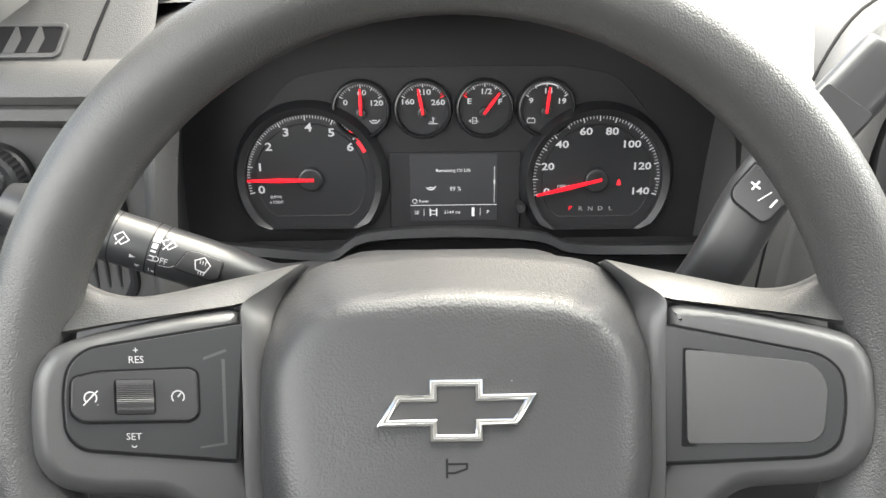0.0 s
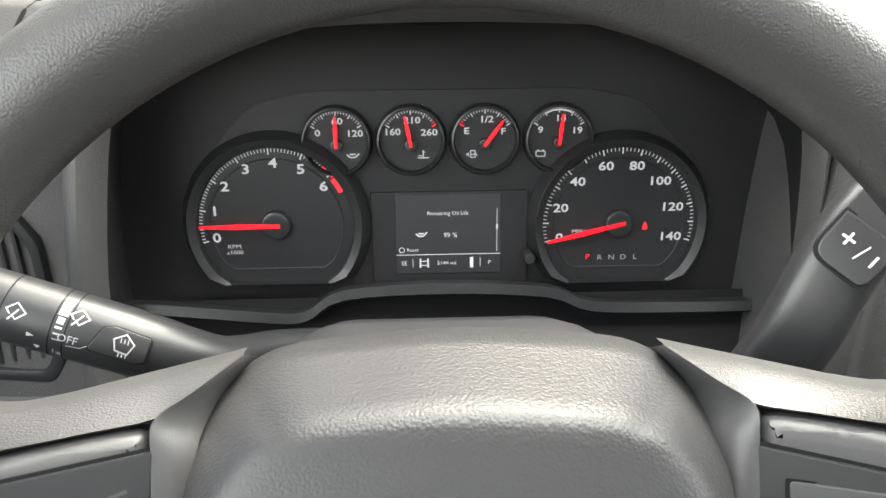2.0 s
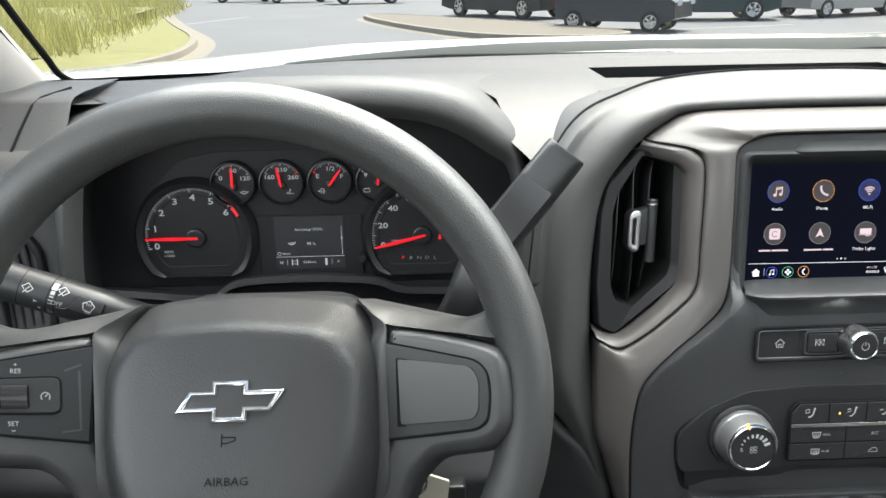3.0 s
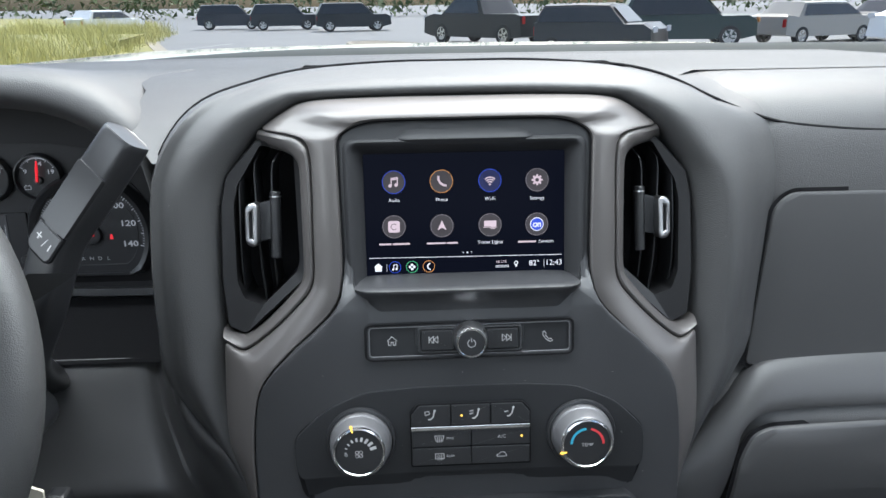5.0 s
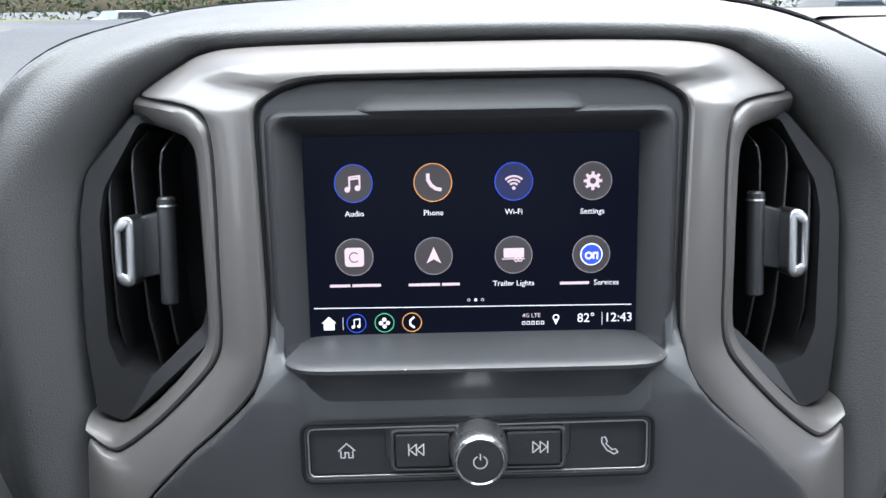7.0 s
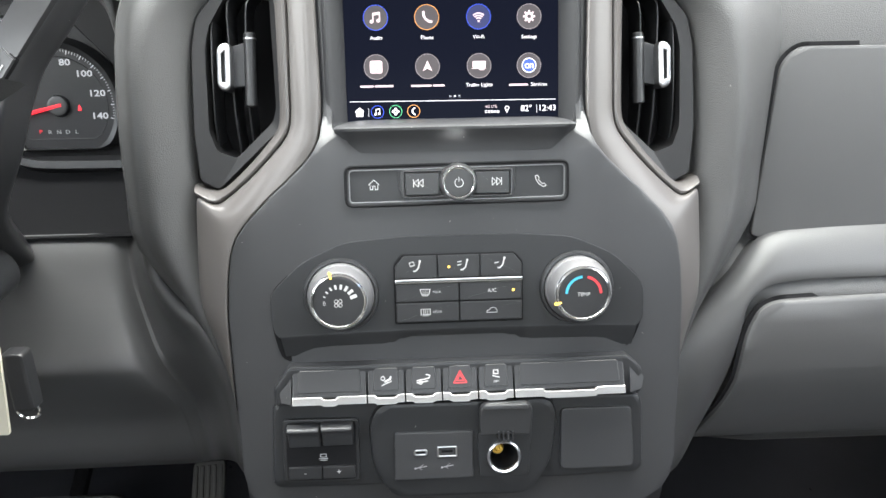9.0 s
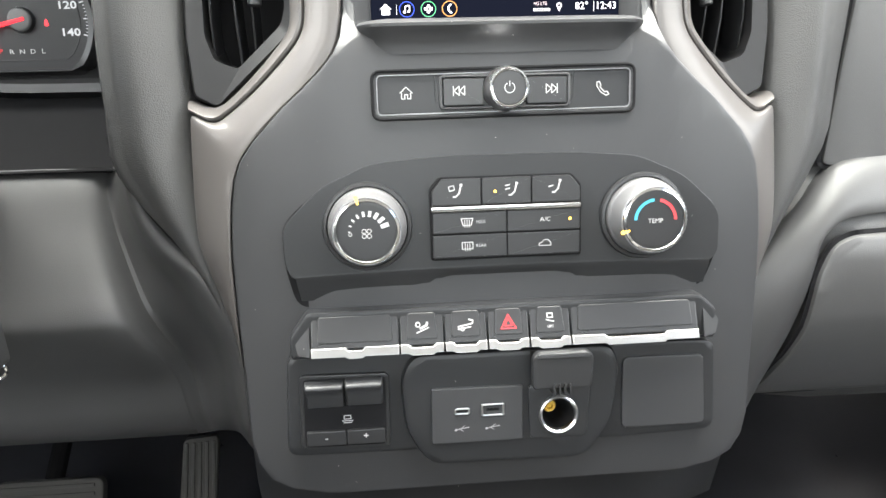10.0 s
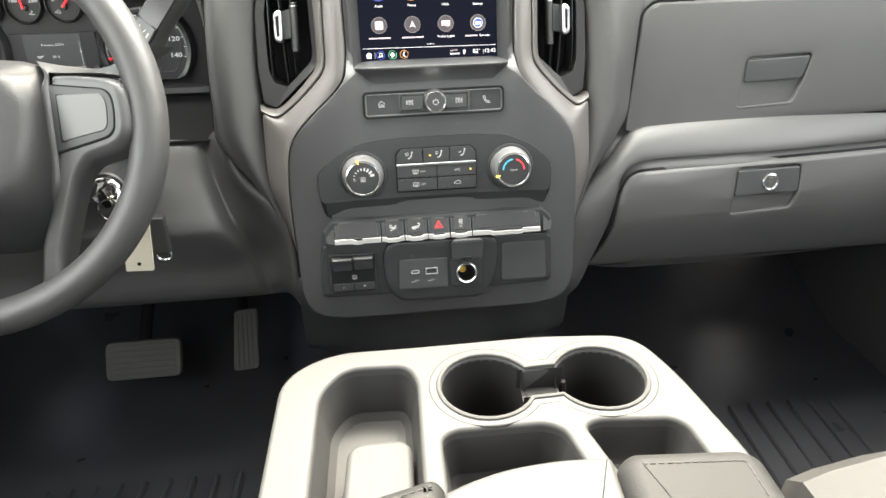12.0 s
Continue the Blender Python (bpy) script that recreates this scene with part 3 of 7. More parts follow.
def floor_z(x, y):
    hump = .13 * max(0, 1 - (x / .26) ** 2) ** 1.2 if abs(x) < .26 else 0
    toe = .42 * max(0, y - .72) ** 1.0
    return .70 + hump + toe


xs, ys = np.linspace(-.84, .84, 57), list(np.linspace(-1.5, .7, 23)) + [.76, .82, .9, 1.0, 1.1]
loft(bm, [[(x, y, floor_z(x, y)) for x in xs] for y in ys])
tagged(part("floor", bm, RUBBER), "black rubber cabin floor mat", "floor", kind="structure")
bm = loft(mk(), [[(x, y, z) for x in (-.84, 0, .84)] for y, z in ((1.1, .8), (1.05, 1.1), (.9, 1.44))])
tagged(part("firewall", bm, BLACK), "black firewall behind the dashboard", "wall", kind="structure")
bm = mk()
for k in range(9):
    x = .40 + k * .036
    tube(bm, [(x, .10, .703), (x, .3, .703), (x + .01, .5, .703)], .005, 6)
for k in range(9):
    x = -.60 + k * .036
    tube(bm, [(x, .10, .703), (x, .28, .703), (x + .005, .46, .703)], .005, 6)
tagged(part("mat_ribs", bm, RUBBER), "raised ribs of the rubber floor mat", "floor mat", kind="structure")


# ---- dashboard ----
def skin(rows, pu=4, pv=4, closed=False):
    """A smooth skin through a coarse net of points."""
    rows = [smooth_path(r, pu) for r in rows]
    cols = [smooth_path([r[i] for r in rows], pv) for i in range(len(rows[0]))]
    return loft(mk(), [[c[k] for c in cols] for k in range(len(cols[0]))], closed)


def wpart(name, bm, material, parent, label=""):
    """A part whose points are given in the world."""
    ob = part(name, bm, material, parent, label)
    ob.matrix_parent_inverse = parent.matrix_basis.inverted()
    return ob


dash = thing("dashboard", pose(0, .5, 1.03), "charcoal grained plastic truck dashboard with hooded centre stack", "dashboard")


def top_z(x, y):
    return 1.476 + .012 * max(0, y - .58) - .5 * max(0, .53 - y) ** 1.3 - .08 * max(0, abs(x) - .48) * min(1, max(0, (y - .55) / .1))


def top_pad():
    bm = mk()
    xs = sorted(set([-.82, -.74, -.66, -.58, -.5, -.42, -.34, -.26, -.2, -.15, -.1, -.05, 0, .05, .1, .17, .22, .3, .38, .46, .54, .62, .7, .76, .82]))
    fs = [0, .12, .25, .42, .68, .75, .80, .90, 1.0]

    def pt(x, f):
        end = .60 if -.31 < x < -.16 or x < -.63 else .555 if x > .2 else .50
        y = back_y(x) + (end - back_y(x)) * f
        return (x, y, top_z(x, y))
    vs = {(i, j): bm.verts.new(pt(x, f)) for i, x in enumerate(xs) for j, f in enumerate(fs)}
    for i in range(len(xs) - 1):
        for j in range(len(fs) - 1):
            if xs[i] >= -.15 and xs[i + 1] <= .17 and j == 3:
                continue
            bm.faces.new((vs[i, j], vs[i + 1, j], vs[i + 1, j + 1], vs[i, j + 1]))
    return bm


bm = mk()
for x0, x1 in ((-.80, -.158), (-.158, .178), (.178, .80)):
    loft(bm, [[(x, y, 1.4705 - .05 * max(0, abs(x) - .60)) for x in np.linspace(x0, x1, 9)] for y in ((.545, .60, .66, .72) if abs(x0) + abs(x1) > .4 else (.545, .572, .585))])
wpart("pad_core", bm, PAD, dash)
wpart("top_pad", top_pad(), PAD, dash, "grained top pad bright with daylight")
bm = mk()
slab(bm, rect(-.20, .23, .56, .73), -.02, .0)
for v in bm.verts:
    v.co.z = 1.456 + v.co.z
wpart("defroster_slot", bm, BLACK, dash, "black defroster slot")
far = [(x, back_y(x) + (.50 - back_y(x)) * .42 + .001) for x in np.linspace(-.16, .18, 18)]
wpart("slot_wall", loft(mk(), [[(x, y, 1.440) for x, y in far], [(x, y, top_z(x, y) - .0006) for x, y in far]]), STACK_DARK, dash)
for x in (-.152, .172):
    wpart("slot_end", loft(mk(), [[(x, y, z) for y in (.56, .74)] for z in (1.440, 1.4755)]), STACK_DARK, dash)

# hooded surround of the centre stack: inner edge, crown, seam and back
S_IN = [(-.166, .400, 1.06), (-.171, .400, 1.12), (-.179, .402, 1.18), (-.1925, .413, 1.25), (-.1955, .420, 1.29), (-.1945, .430, 1.35), (-.1885, .436, 1.405), (-.172, .440, 1.433), (-.1545, .4435, 1.4515), (-.1350, .4475, 1.4635), (-.1180, .4505, 1.4690), (-.055, .4525, 1.4712), (0, .4525, 1.4716)]
S_MID = [(-.168, .394, 1.06), (-.174, .394, 1.12), (-.188, .394, 1.18), (-.213, .402, 1.25), (-.2185, .408, 1.29), (-.217, .414, 1.35), (-.209, .422, 1.407), (-.188, .429, 1.440), (-.1665, .435, 1.4605), (-.1430, .442, 1.4720), (-.1220, .4475, 1.4765), (-.056, .4510, 1.4785), (0, .4510, 1.4790)]
S_TOP = [(-.169, .396, 1.06), (-.176, .396, 1.12), (-.194, .399, 1.182), (-.231, .411, 1.248), (-.235, .416, 1.29), (-.233, .420, 1.35), (-.226, .428, 1.410), (-.207, .437, 1.446), (-.183, .446, 1.4665), (-.155, .456, 1.4775), (-.126, .464, 1.4820), (-.057, .470, 1.4850), (0, .472, 1.4855)]
S_OUT = [(-.170, .400, 1.06), (-.178, .402, 1.12), (-.199, .408, 1.185), (-.245, .424, 1.246), (-.247, .428, 1.29), (-.244, .43, 1.35), (-.237, .437, 1.413), (-.222, .447, 1.447), (-.20, .461, 1.468), (-.168, .477, 1.479), (-.126, .50, 1.487), (-.06, .52, 1.490), (0, .525, 1.490)]
S_BACK = [(-.172, .44, 1.06), (-.182, .44, 1.12), (-.215, .45, 1.18), (-.258, .49, 1.246), (-.255, .53, 1.29), (-.252, .55, 1.35), (-.245, .56, 1.415), (-.235, .56, 1.44), (-.215, .56, 1.458), (-.18, .57, 1.466), (-.13, .58, 1.470), (-.06, .585, 1.470), (0, .585, 1.470)]
def settle(p):
    """The passenger half of the stack sits slightly lower and further back."""
    k = min(1, max(0, (p[0] - .09) / .1))
    return (p[0] - .002 * k, p[1] + .006 * k, p[2] - .0045 * k)


def settle_face(p):
    k = min(1, max(0, (p[0] - .09) / .1))
    return (p[0] - .002 * k, p[1] - .0035 * k, p[2] - .006 * k)


S_TUCK = [(x * .975, y + .020, z - .006) for x, y, z in S_IN]
# its passenger half sweeps out into the panel beside it
R_TOP = [(.169, .398, 1.06), (.176, .399, 1.12), (.194, .404, 1.182), (.231, .425, 1.248), (.238, .434, 1.29), (.240, .440, 1.35), (.238, .447, 1.405), (.220, .454, 1.4435), (.192, .458, 1.4635), (.158, .463, 1.4765), (.126, .466, 1.4820), (.057, .470, 1.4850)]
R_OUT = [(.170, .402, 1.06), (.178, .404, 1.12), (.199, .412, 1.185), (.246, .440, 1.246), (.256, .452, 1.29), (.262, .460, 1.35), (.268, .467, 1.40), (.256, .478, 1.4425), (.214, .482, 1.4585), (.180, .487, 1.4745), (.126, .500, 1.487), (.06, .52, 1.490)]
R_BACK = [(.172, .44, 1.06), (.182, .44, 1.12), (.215, .45, 1.18), (.262, .47, 1.246), (.275, .475, 1.29), (.285, .482, 1.35), (.300, .475, 1.40), (.290, .505, 1.4575), (.245, .535, 1.470), (.20, .56, 1.4745), (.13, .58, 1.476), (.06, .585, 1.476)]
SURROUND = [[settle(p) for p in mirror(r)] for r in (S_TUCK, S_IN, S_MID)] + [list(a) + list(reversed(b)) for a, b in ((S_TOP, R_TOP), (S_OUT, R_OUT), (S_BACK, R_BACK))]
wpart("stack_surround", skin(SURROUND, 3, 5), PAD, dash)
seam = tube(mk(), smooth_path([(p[0], p[1] + .002, p[2] + .0005) for p in S_OUT[2:]] + [(x, y + .0005, z + .0008) for x, y, z in ((.06, .52, 1.490), (.126, .500, 1.487), (.155, .492, 1.4825), (.180, .486, 1.4745), (.214, .481, 1.4585), (.256, .477, 1.4425), (.29, .4735, 1.4365), (.36, .4705, 1.4315), (.5, .4715, 1.4295), (.75, .502, 1.4275))], 4), .0013, 6)
wpart("seam", seam, BLACK, dash)

# the dip between the surround and the gauge hood
wpart("valley_pad", loft(mk(), [[(-x, y, 1.4768 - 1.9 * max(0, .585 - y) ** 2 - .25 * max(0, .47 - y)) for x in np.linspace(.17 + .055 * max(0, min(1, (.485 - y) / .025)), .262 - .9 * max(0, .465 - y) + .5 * max(0, y - .52), 8)] for y in (.64, .62, .60, .575, .55, .525, .50, .48, .465, .45, .435)]), PAD, dash)

# hood over the gauges
HOOD_ROWS = []
for y, pts in ((.585, [(-.655, 1.27), (-.655, 1.35), (-.645, 1.41), (-.60, 1.444), (-.52, 1.46), (-.43, 1.465), (-.34, 1.458), (-.27, 1.438), (-.232, 1.40), (-.225, 1.34), (-.225, 1.27)]),
               (.475, [(-.632, 1.26), (-.631, 1.33), (-.613, 1.42), (-.595, 1.443), (-.53, 1.463), (-.43, 1.467), (-.33, 1.46), (-.275, 1.432), (-.257, 1.412), (-.249, 1.34), (-.249, 1.26)]),
               (.460, [(-.641, 1.26), (-.640, 1.33), (-.622, 1.425), (-.601, 1.452), (-.53, 1.476), (-.42, 1.481), (-.325, 1.473), (-.271, 1.446), (-.252, 1.42), (-.246, 1.34), (-.246, 1.26)]),
               (.475, [(-.655, 1.26), (-.652, 1.33), (-.635, 1.432), (-.61, 1.464), (-.53, 1.492), (-.41, 1.498), (-.315, 1.490), (-.264, 1.463), (-.245, 1.43), (-.243, 1.34), (-.243, 1.26)]),
               (.55, [(-.665, 1.26), (-.665, 1.33), (-.665, 1.436), (-.632, 1.464), (-.54, 1.484), (-.415, 1.488), (-.31, 1.484), (-.262, 1.466), (-.243, 1.435), (-.239, 1.34), (-.239, 1.26)]),
               (.64, [(-.70, 1.26), (-.70, 1.36), (-.72, 1.455), (-.67, 1.474), (-.55, 1.4775), (-.42, 1.478), (-.30, 1.4775), (-.25, 1.4762), (-.225, 1.455), (-.225, 1.34), (-.225, 1.26)])):
    HOOD_ROWS.append([(x, y, z) for x, z in pts])
wpart("gauge_hood", skin(HOOD_ROWS[1:], 4, 4), PAD, dash, "grained hood arched over the gauges")
wpart("hood_lining", skin(HOOD_ROWS[:2], 4, 4), MASK, dash, "black lining inside the gauge hood")
bm = mk()
LIP = smooth_path([(-.66, .50, 1.305), (-.62, .50, 1.304), (-.555, .50, 1.297), (-.53, .50, 1.297), (-.505, .50, 1.311), (-.44, .50, 1.314), (-.38, .50, 1.310), (-.353, .50, 1.300), (-.30, .50, 1.298), (-.22, .50, 1.298)], 4)
loft(bm, [[p + Vector((0, .09, -.042)) for p in LIP], [p + Vector((0, .012, -.002)) for p in LIP], [p + Vector((0, .002, 0)) for p in LIP], [p + Vector((0, 0, -.006)) for p in LIP], [p + Vector((0, .01, -.012)) for p in LIP], [p + Vector((0, .08, -.04)) for p in LIP]])
wpart("gauge_ledge", bm, STACK_DARK, dash)
bm = mk()
loft(bm, [[(x, y, z) for x in (-.65, -.45, -.24)] for y, z in ((.595, 1.44), (.595, 1.24), (.47, 1.24))])
wpart("gauge_recess", bm, BLACK, dash)

# outboard end with the light switch and side vent
L_PROF = [(.64, 1.4785), (.56, 1.4778), (.540, 1.476), (.5314, 1.4725), (.5031, 1.4388), (.500, 1.4375), (.494, 1.4385), (.484, 1.435), (.476, 1.427), (.474, 1.420), (.477, 1.4145), (.482, 1.4135), (.4785, 1.411), (.478, 1.404), (.484, 1.398), (.494, 1.396), (.498, 1.36), (.498, 1.30), (.492, 1.25), (.47, 1.235)]
wpart("outboard_panel", loft(mk(), [[Vector((x, y + dy, z)) for y, z in L_PROF] for x, dy in ((-.85, .05), (-.80, .012), (-.76, .0), (-.70, -.004), (-.655, -.004), (-.64, .002))]), PAD, dash)
wpart("seam", tube(mk(), [(-.681, .4965, 1.4375), (-.677, .510, 1.4525), (-.671, .526, 1.4710), (-.668, .54, 1.4765), (-.66, .58, 1.479)], .0012, 6), BLACK, dash)

# passenger side
R_PROF = [(.62, 1.4765), (.56, 1.4755), (.53, 1.4725), (.503, 1.4645), (.484, 1.452), (.471, 1.432), (.464, 1.405), (.459, 1.37), (.452, 1.30), (.445, 1.235), (.437, 1.221), (.425, 1.208), (.415, 1.195), (.412, 1.185), (.405, 1.15), (.404, 1.12), (.412, 1.08), (.420, 1.06), (.430, 1.045), (.46, 1.032), (.65, 1.03)]
wpart("passenger_panel", loft(mk(), [[Vector((x, p.y + dy, p.z)) for p in smooth_path([(0, a, b) for a, b in R_PROF], 3)] for x, dy in ((.205, .03), (.235, .008), (.27, .0), (.4, -.002), (.6, .01), (.75, .03), (.84, .06))]), PAD, dash)


def follow(bm, prof, off=0.0):
    """Lays a flat sheet, given as x across and z up, against a wall profile of (y, z)."""
    zs, yy = [p[1] for p in prof][::-1], [p[0] for p in prof][::-1]
    for v in bm.verts:
        x, z, n = v.co
        y = float(np.interp(z, zs, yy))
        v.co = (x, y - n - off, z)
    return bm


R_FACE = [p for p in R_PROF if p[1] < 1.45 and p[1] > 1.04]


def gridplate(outline, n1, bev, step=.02, holes=()):
    """A plate cut into a net so that it can follow a curved wall."""
    bm = plate(outline, -.01, n1, bev, holes)
    for axis in (0, 1):
        lo, hi = min(p[axis] for p in outline), max(p[axis] for p in outline)
        no = Vector((1, 0, 0)) if axis == 0 else Vector((0, 1, 0))
        if axis == 0:
            continue
        for k in range(1, int((hi - lo) / step)):
            bmesh.ops.bisect_plane(bm, geom=bm.verts[:] + bm.edges[:] + bm.faces[:], plane_co=no * (lo + k * step), plane_no=no)
    return bm


UP_DOOR = rnd([(.249, 1.233), (.262, 1.372), (.276, 1.384), (.80, 1.384), (.80, 1.246), (.45, 1.236), (.28, 1.229)][::-1], [.004, .02, .008, .01, .01, .01, .012][::-1])
LO_DOOR = rnd([(.231, 1.11), (.2365, 1.160), (.248, 1.182), (.262, 1.188), (.80, 1.204), (.80, 1.050), (.205, 1.052)][::-1], [.02, .012, .01, .012, .01, .01, .01][::-1])
L1 = rnd([(.400, 1.315), (.487, 1.318), (.478, 1.282), (.468, 1.258), (.395, 1.255)][::-1], .006)
L2 = rnd([(.392, 1.1846), (.4776, 1.186), (.476, 1.15), (.469, 1.131), (.387, 1.127), (.3885, 1.15)][::-1], .006)
door = wpart("glovebox_door", follow(gridplate(UP_DOOR, .004, .003, holes=[L1]), R_FACE), PAD_SMOOTH, dash)
low = wpart("glovebox_door", follow(gridplate(LO_DOOR, .005, .004, holes=[L2]), R_FACE), PAD_SMOOTH, dash)


def sub(name, bm, material, parent, label=""):
    ob = part(name, bm, material, parent, label)
    ob.matrix_parent_inverse = (parent.parent.matrix_basis @ Matrix()).inverted() if parent.parent else Matrix()
    ob.matrix_parent_inverse = Matrix.Identity(4)
    return ob


sub("latch", follow(gridplate(rnd([(.401, 1.313), (.4855, 1.316), (.478, 1.288), (.400, 1.285)][::-1], .004), .004, .002), R_FACE), STACK, door)
sub("latch_recess", follow(gridplate(inset(ccw(L1), -.001), -.006, 0), R_FACE), STACK_DARK, door)
bm = mk()
stroke(bm, [(.394, 1.2535), (.469, 1.2565)], .002, .0045)
sub("latch_lip", follow(bm, R_FACE), STACK, door)
sub("latch", follow(gridplate(rnd([(.393, 1.183), (.4765, 1.1845), (.4755, 1.152), (.3895, 1.150)][::-1], .004), .005, .002), R_FACE), STACK, low)
sub("latch_recess", follow(gridplate(inset(ccw(L2), -.001), -.006, 0), R_FACE), STACK_DARK, low)
bm = lathe(mk(), .436, 1.167, [(.011, 0), (.011, .0065), (.0095, .0075), (.008, .006), (.0, .006)], 28, top=False)
slab(bm, rect(.4348, .4372, 1.161, 1.173), .006, .0068)
sub("lock", follow(bm, R_FACE), CHROME, low, "round chrome key lock")
# dark gaps round the doors
for outl in (UP_DOOR, LO_DOOR):
    bm = mk()
    pts = inset(ccw(outl), -.0012)
    for i in range(len(pts)):
        stroke(bm, [pts[i], pts[(i + 1) % len(pts)]], .0042, .0012)
    wpart("door_gap", follow(bm, R_FACE), BLACK, dash)

# knee panel below the steering wheel
# knee panel: a sloping upper face, a soft crease, an undercut lower face, a valley and the roll beside the stack
KNEE = [(.50, 1.246), (.475, 1.2385), (.451, 1.202), (.429, 1.168), (.4165, 1.1480), (.4175, 1.131), (.431, 1.09), (.453, 1.026), (.65, 1.012)]
VALLEY = [(-.275, .50, 1.246), (-.274, .480, 1.236), (-.267, .464, 1.198), (-.255, .450, 1.163), (-.247, .442, 1.146), (-.239, .440, 1.128), (-.222, .442, 1.09), (-.212, .455, 1.026), (-.208, .65, 1.005)]
CREST = [(-.241, .470, 1.256), (-.238, .430, 1.246), (-.2315, .418, 1.2205), (-.2166, .411, 1.2003), (-.1955, .402, 1.184), (-.1800, .394, 1.160), (-.1735, .391, 1.130), (-.171, .391, 1.06), (-.168, .42, 1.0)]
TUCK = [(-.225, .49, 1.256), (-.226, .462, 1.249), (-.220, .452, 1.226), (-.206, .446, 1.208), (-.187, .440, 1.192), (-.1735, .43, 1.166), (-.1655, .425, 1.13), (-.164, .425, 1.06), (-.162, .45, 1.0)]
K = [[(x, y + dy, z) for y, z in KNEE] for x, dy in ((-.86, .06), (-.74, .012), (-.60, .0), (-.45, .0), (-.36, .0))]
K.append([(p[0] - .028, q[0] + (p[1] - q[0]) * .08, q[1]) for p, q in zip(VALLEY, KNEE)])
K.append([(p[0] - .010, q[0] + (p[1] - q[0]) * .55, q[1]) for p, q in zip(VALLEY, KNEE)])
K.append(VALLEY)
K.append([tuple(Vector(p).lerp(Vector(q), .45) + Vector((0, .003, 0))) for p, q in zip(VALLEY, CREST)])
K.append([tuple(Vector(p).lerp(Vector(q), .85) + Vector((-.002, -.003, 0))) for p, q in zip(VALLEY, CREST)])
K.append(CREST)
K.append([tuple(Vector(p).lerp(Vector(q), .35) + Vector((.002, -.003, 0))) for p, q in zip(CREST, TUCK)])
K.append(TUCK)
wpart("knee_panel", skin(K, 5, 4), PAD_SMOOTH, dash, "charcoal knee panel with a padded roll beside the stack")
wpart("seam", tube(mk(), [(-.62, .4742, 1.2398), (-.45, .4742, 1.2398), (-.29, .4750, 1.2390), (-.262, .4760, 1.2375)], .0010, 6), BLACK, dash)
wpart("column_filler", loft(mk(), [[(x, y, z) for x in (-.64, -.50, -.36, -.235)] for y, z in ((.477, 1.2375), (.479, 1.2420), (.500, 1.268), (.515, 1.300))]), BLACK, dash, "black panel round the steering column")
# padded roll that runs from the passenger panel down beside the stack
FLARE_A = [(.80, .4905, 1.2475), (.70, .470, 1.2460), (.60, .4555, 1.2450), (.46, .4455, 1.243), (.36, .4455, 1.2425), (.30, .444, 1.2405), (.264, .440, 1.236), (.245, .436, 1.223), (.226, .428, 1.202), (.2065, .420, 1.182), (.185, .408, 1.1575), (.177, .400, 1.13), (.172, .397, 1.09), (.169, .398, 1.05), (.166, .42, 1.00)]
FLARE_B = [(.80, .460, 1.2100), (.70, .4395, 1.2085), (.60, .425, 1.2075), (.46, .4150, 1.2055), (.36, .4150, 1.2045), (.30, .4150, 1.2040), (.264, .4135, 1.2015), (.248, .411, 1.196), (.2375, .408, 1.184), (.2335, .405, 1.165), (.2301, .405, 1.1424), (.222, .406, 1.11), (.208, .408, 1.07), (.196, .412, 1.03), (.185, .43, 1.00)]
A, B = smooth_path(FLARE_A, 4), smooth_path(FLARE_B, 4)
rows = []
for f, d in ((-.05, -.020), (0, -.001), (.08, .0021), (.25, .0048), (.5, .006), (.75, .0048), (.92, .0021), (1, 0), (1.04, -.020)):
    rows.append([a.lerp(b, f) + Vector((0, -d, d * .3)) for a, b in zip(A, B)])
wpart("side_flare", loft(mk(), rows), PAD_SMOOTH, dash, "padded roll running down beside the stack")
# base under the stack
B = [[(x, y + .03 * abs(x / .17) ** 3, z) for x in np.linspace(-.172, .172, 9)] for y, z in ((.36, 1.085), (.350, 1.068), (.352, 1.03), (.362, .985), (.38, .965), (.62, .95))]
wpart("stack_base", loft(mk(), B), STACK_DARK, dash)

# ---- centre stack: local x right, y up the face, z out of it ----
FACE_M = plane_frame((0, .372, 1.303), 10.04)
C = math.cos(radians(10.04))


def fv(z):
    return (z - 1.303) / C


def fp(pts):
    return [(x, fv(z)) for x, z in pts]


stack = thing("centre_stack", FACE_M, "charcoal centre stack panel with metallic grey surround", "control panel")
# the arch that parts the face from the metallic trim, from its foot to the middle of its top
ARCH = [(-.1655, 1.140), (-.1668, 1.185), (-.1671, 1.210), (-.165, 1.238), (-.1618, 1.256), (-.1574, 1.2667), (-.1494, 1.2772), (-.143, 1.2836), (-.1303, 1.2961), (-.1183, 1.306), (-.1051, 1.3182), (-.0985, 1.3265), (-.0949, 1.3349), (-.0932, 1.3498), (-.0928, 1.3692), (-.0933, 1.4067), (-.0936, 1.435), (-.0937, 1.4435), (-.093, 1.4470), (-.0918, 1.4492), (-.0906, 1.4508), (-.088, 1.4528), (-.0847, 1.4547), (-.082, 1.4560), (-.079, 1.4572), (-.0722, 1.4592), (-.061, 1.4603), (-.0387, 1.4605), (0, 1.4605)]
F_IN = [(x + .0008, v - (.0008 if x > -.08 else 0)) for x, v in fp([(-.118, 1.058), (-.140, 1.0605), (-.153, 1.066), (-.161, 1.077), (-.1645, 1.092)] + ARCH[:-1])]
FACE_OUT = F_IN + [(-x, v) for x, v in reversed(F_IN)]
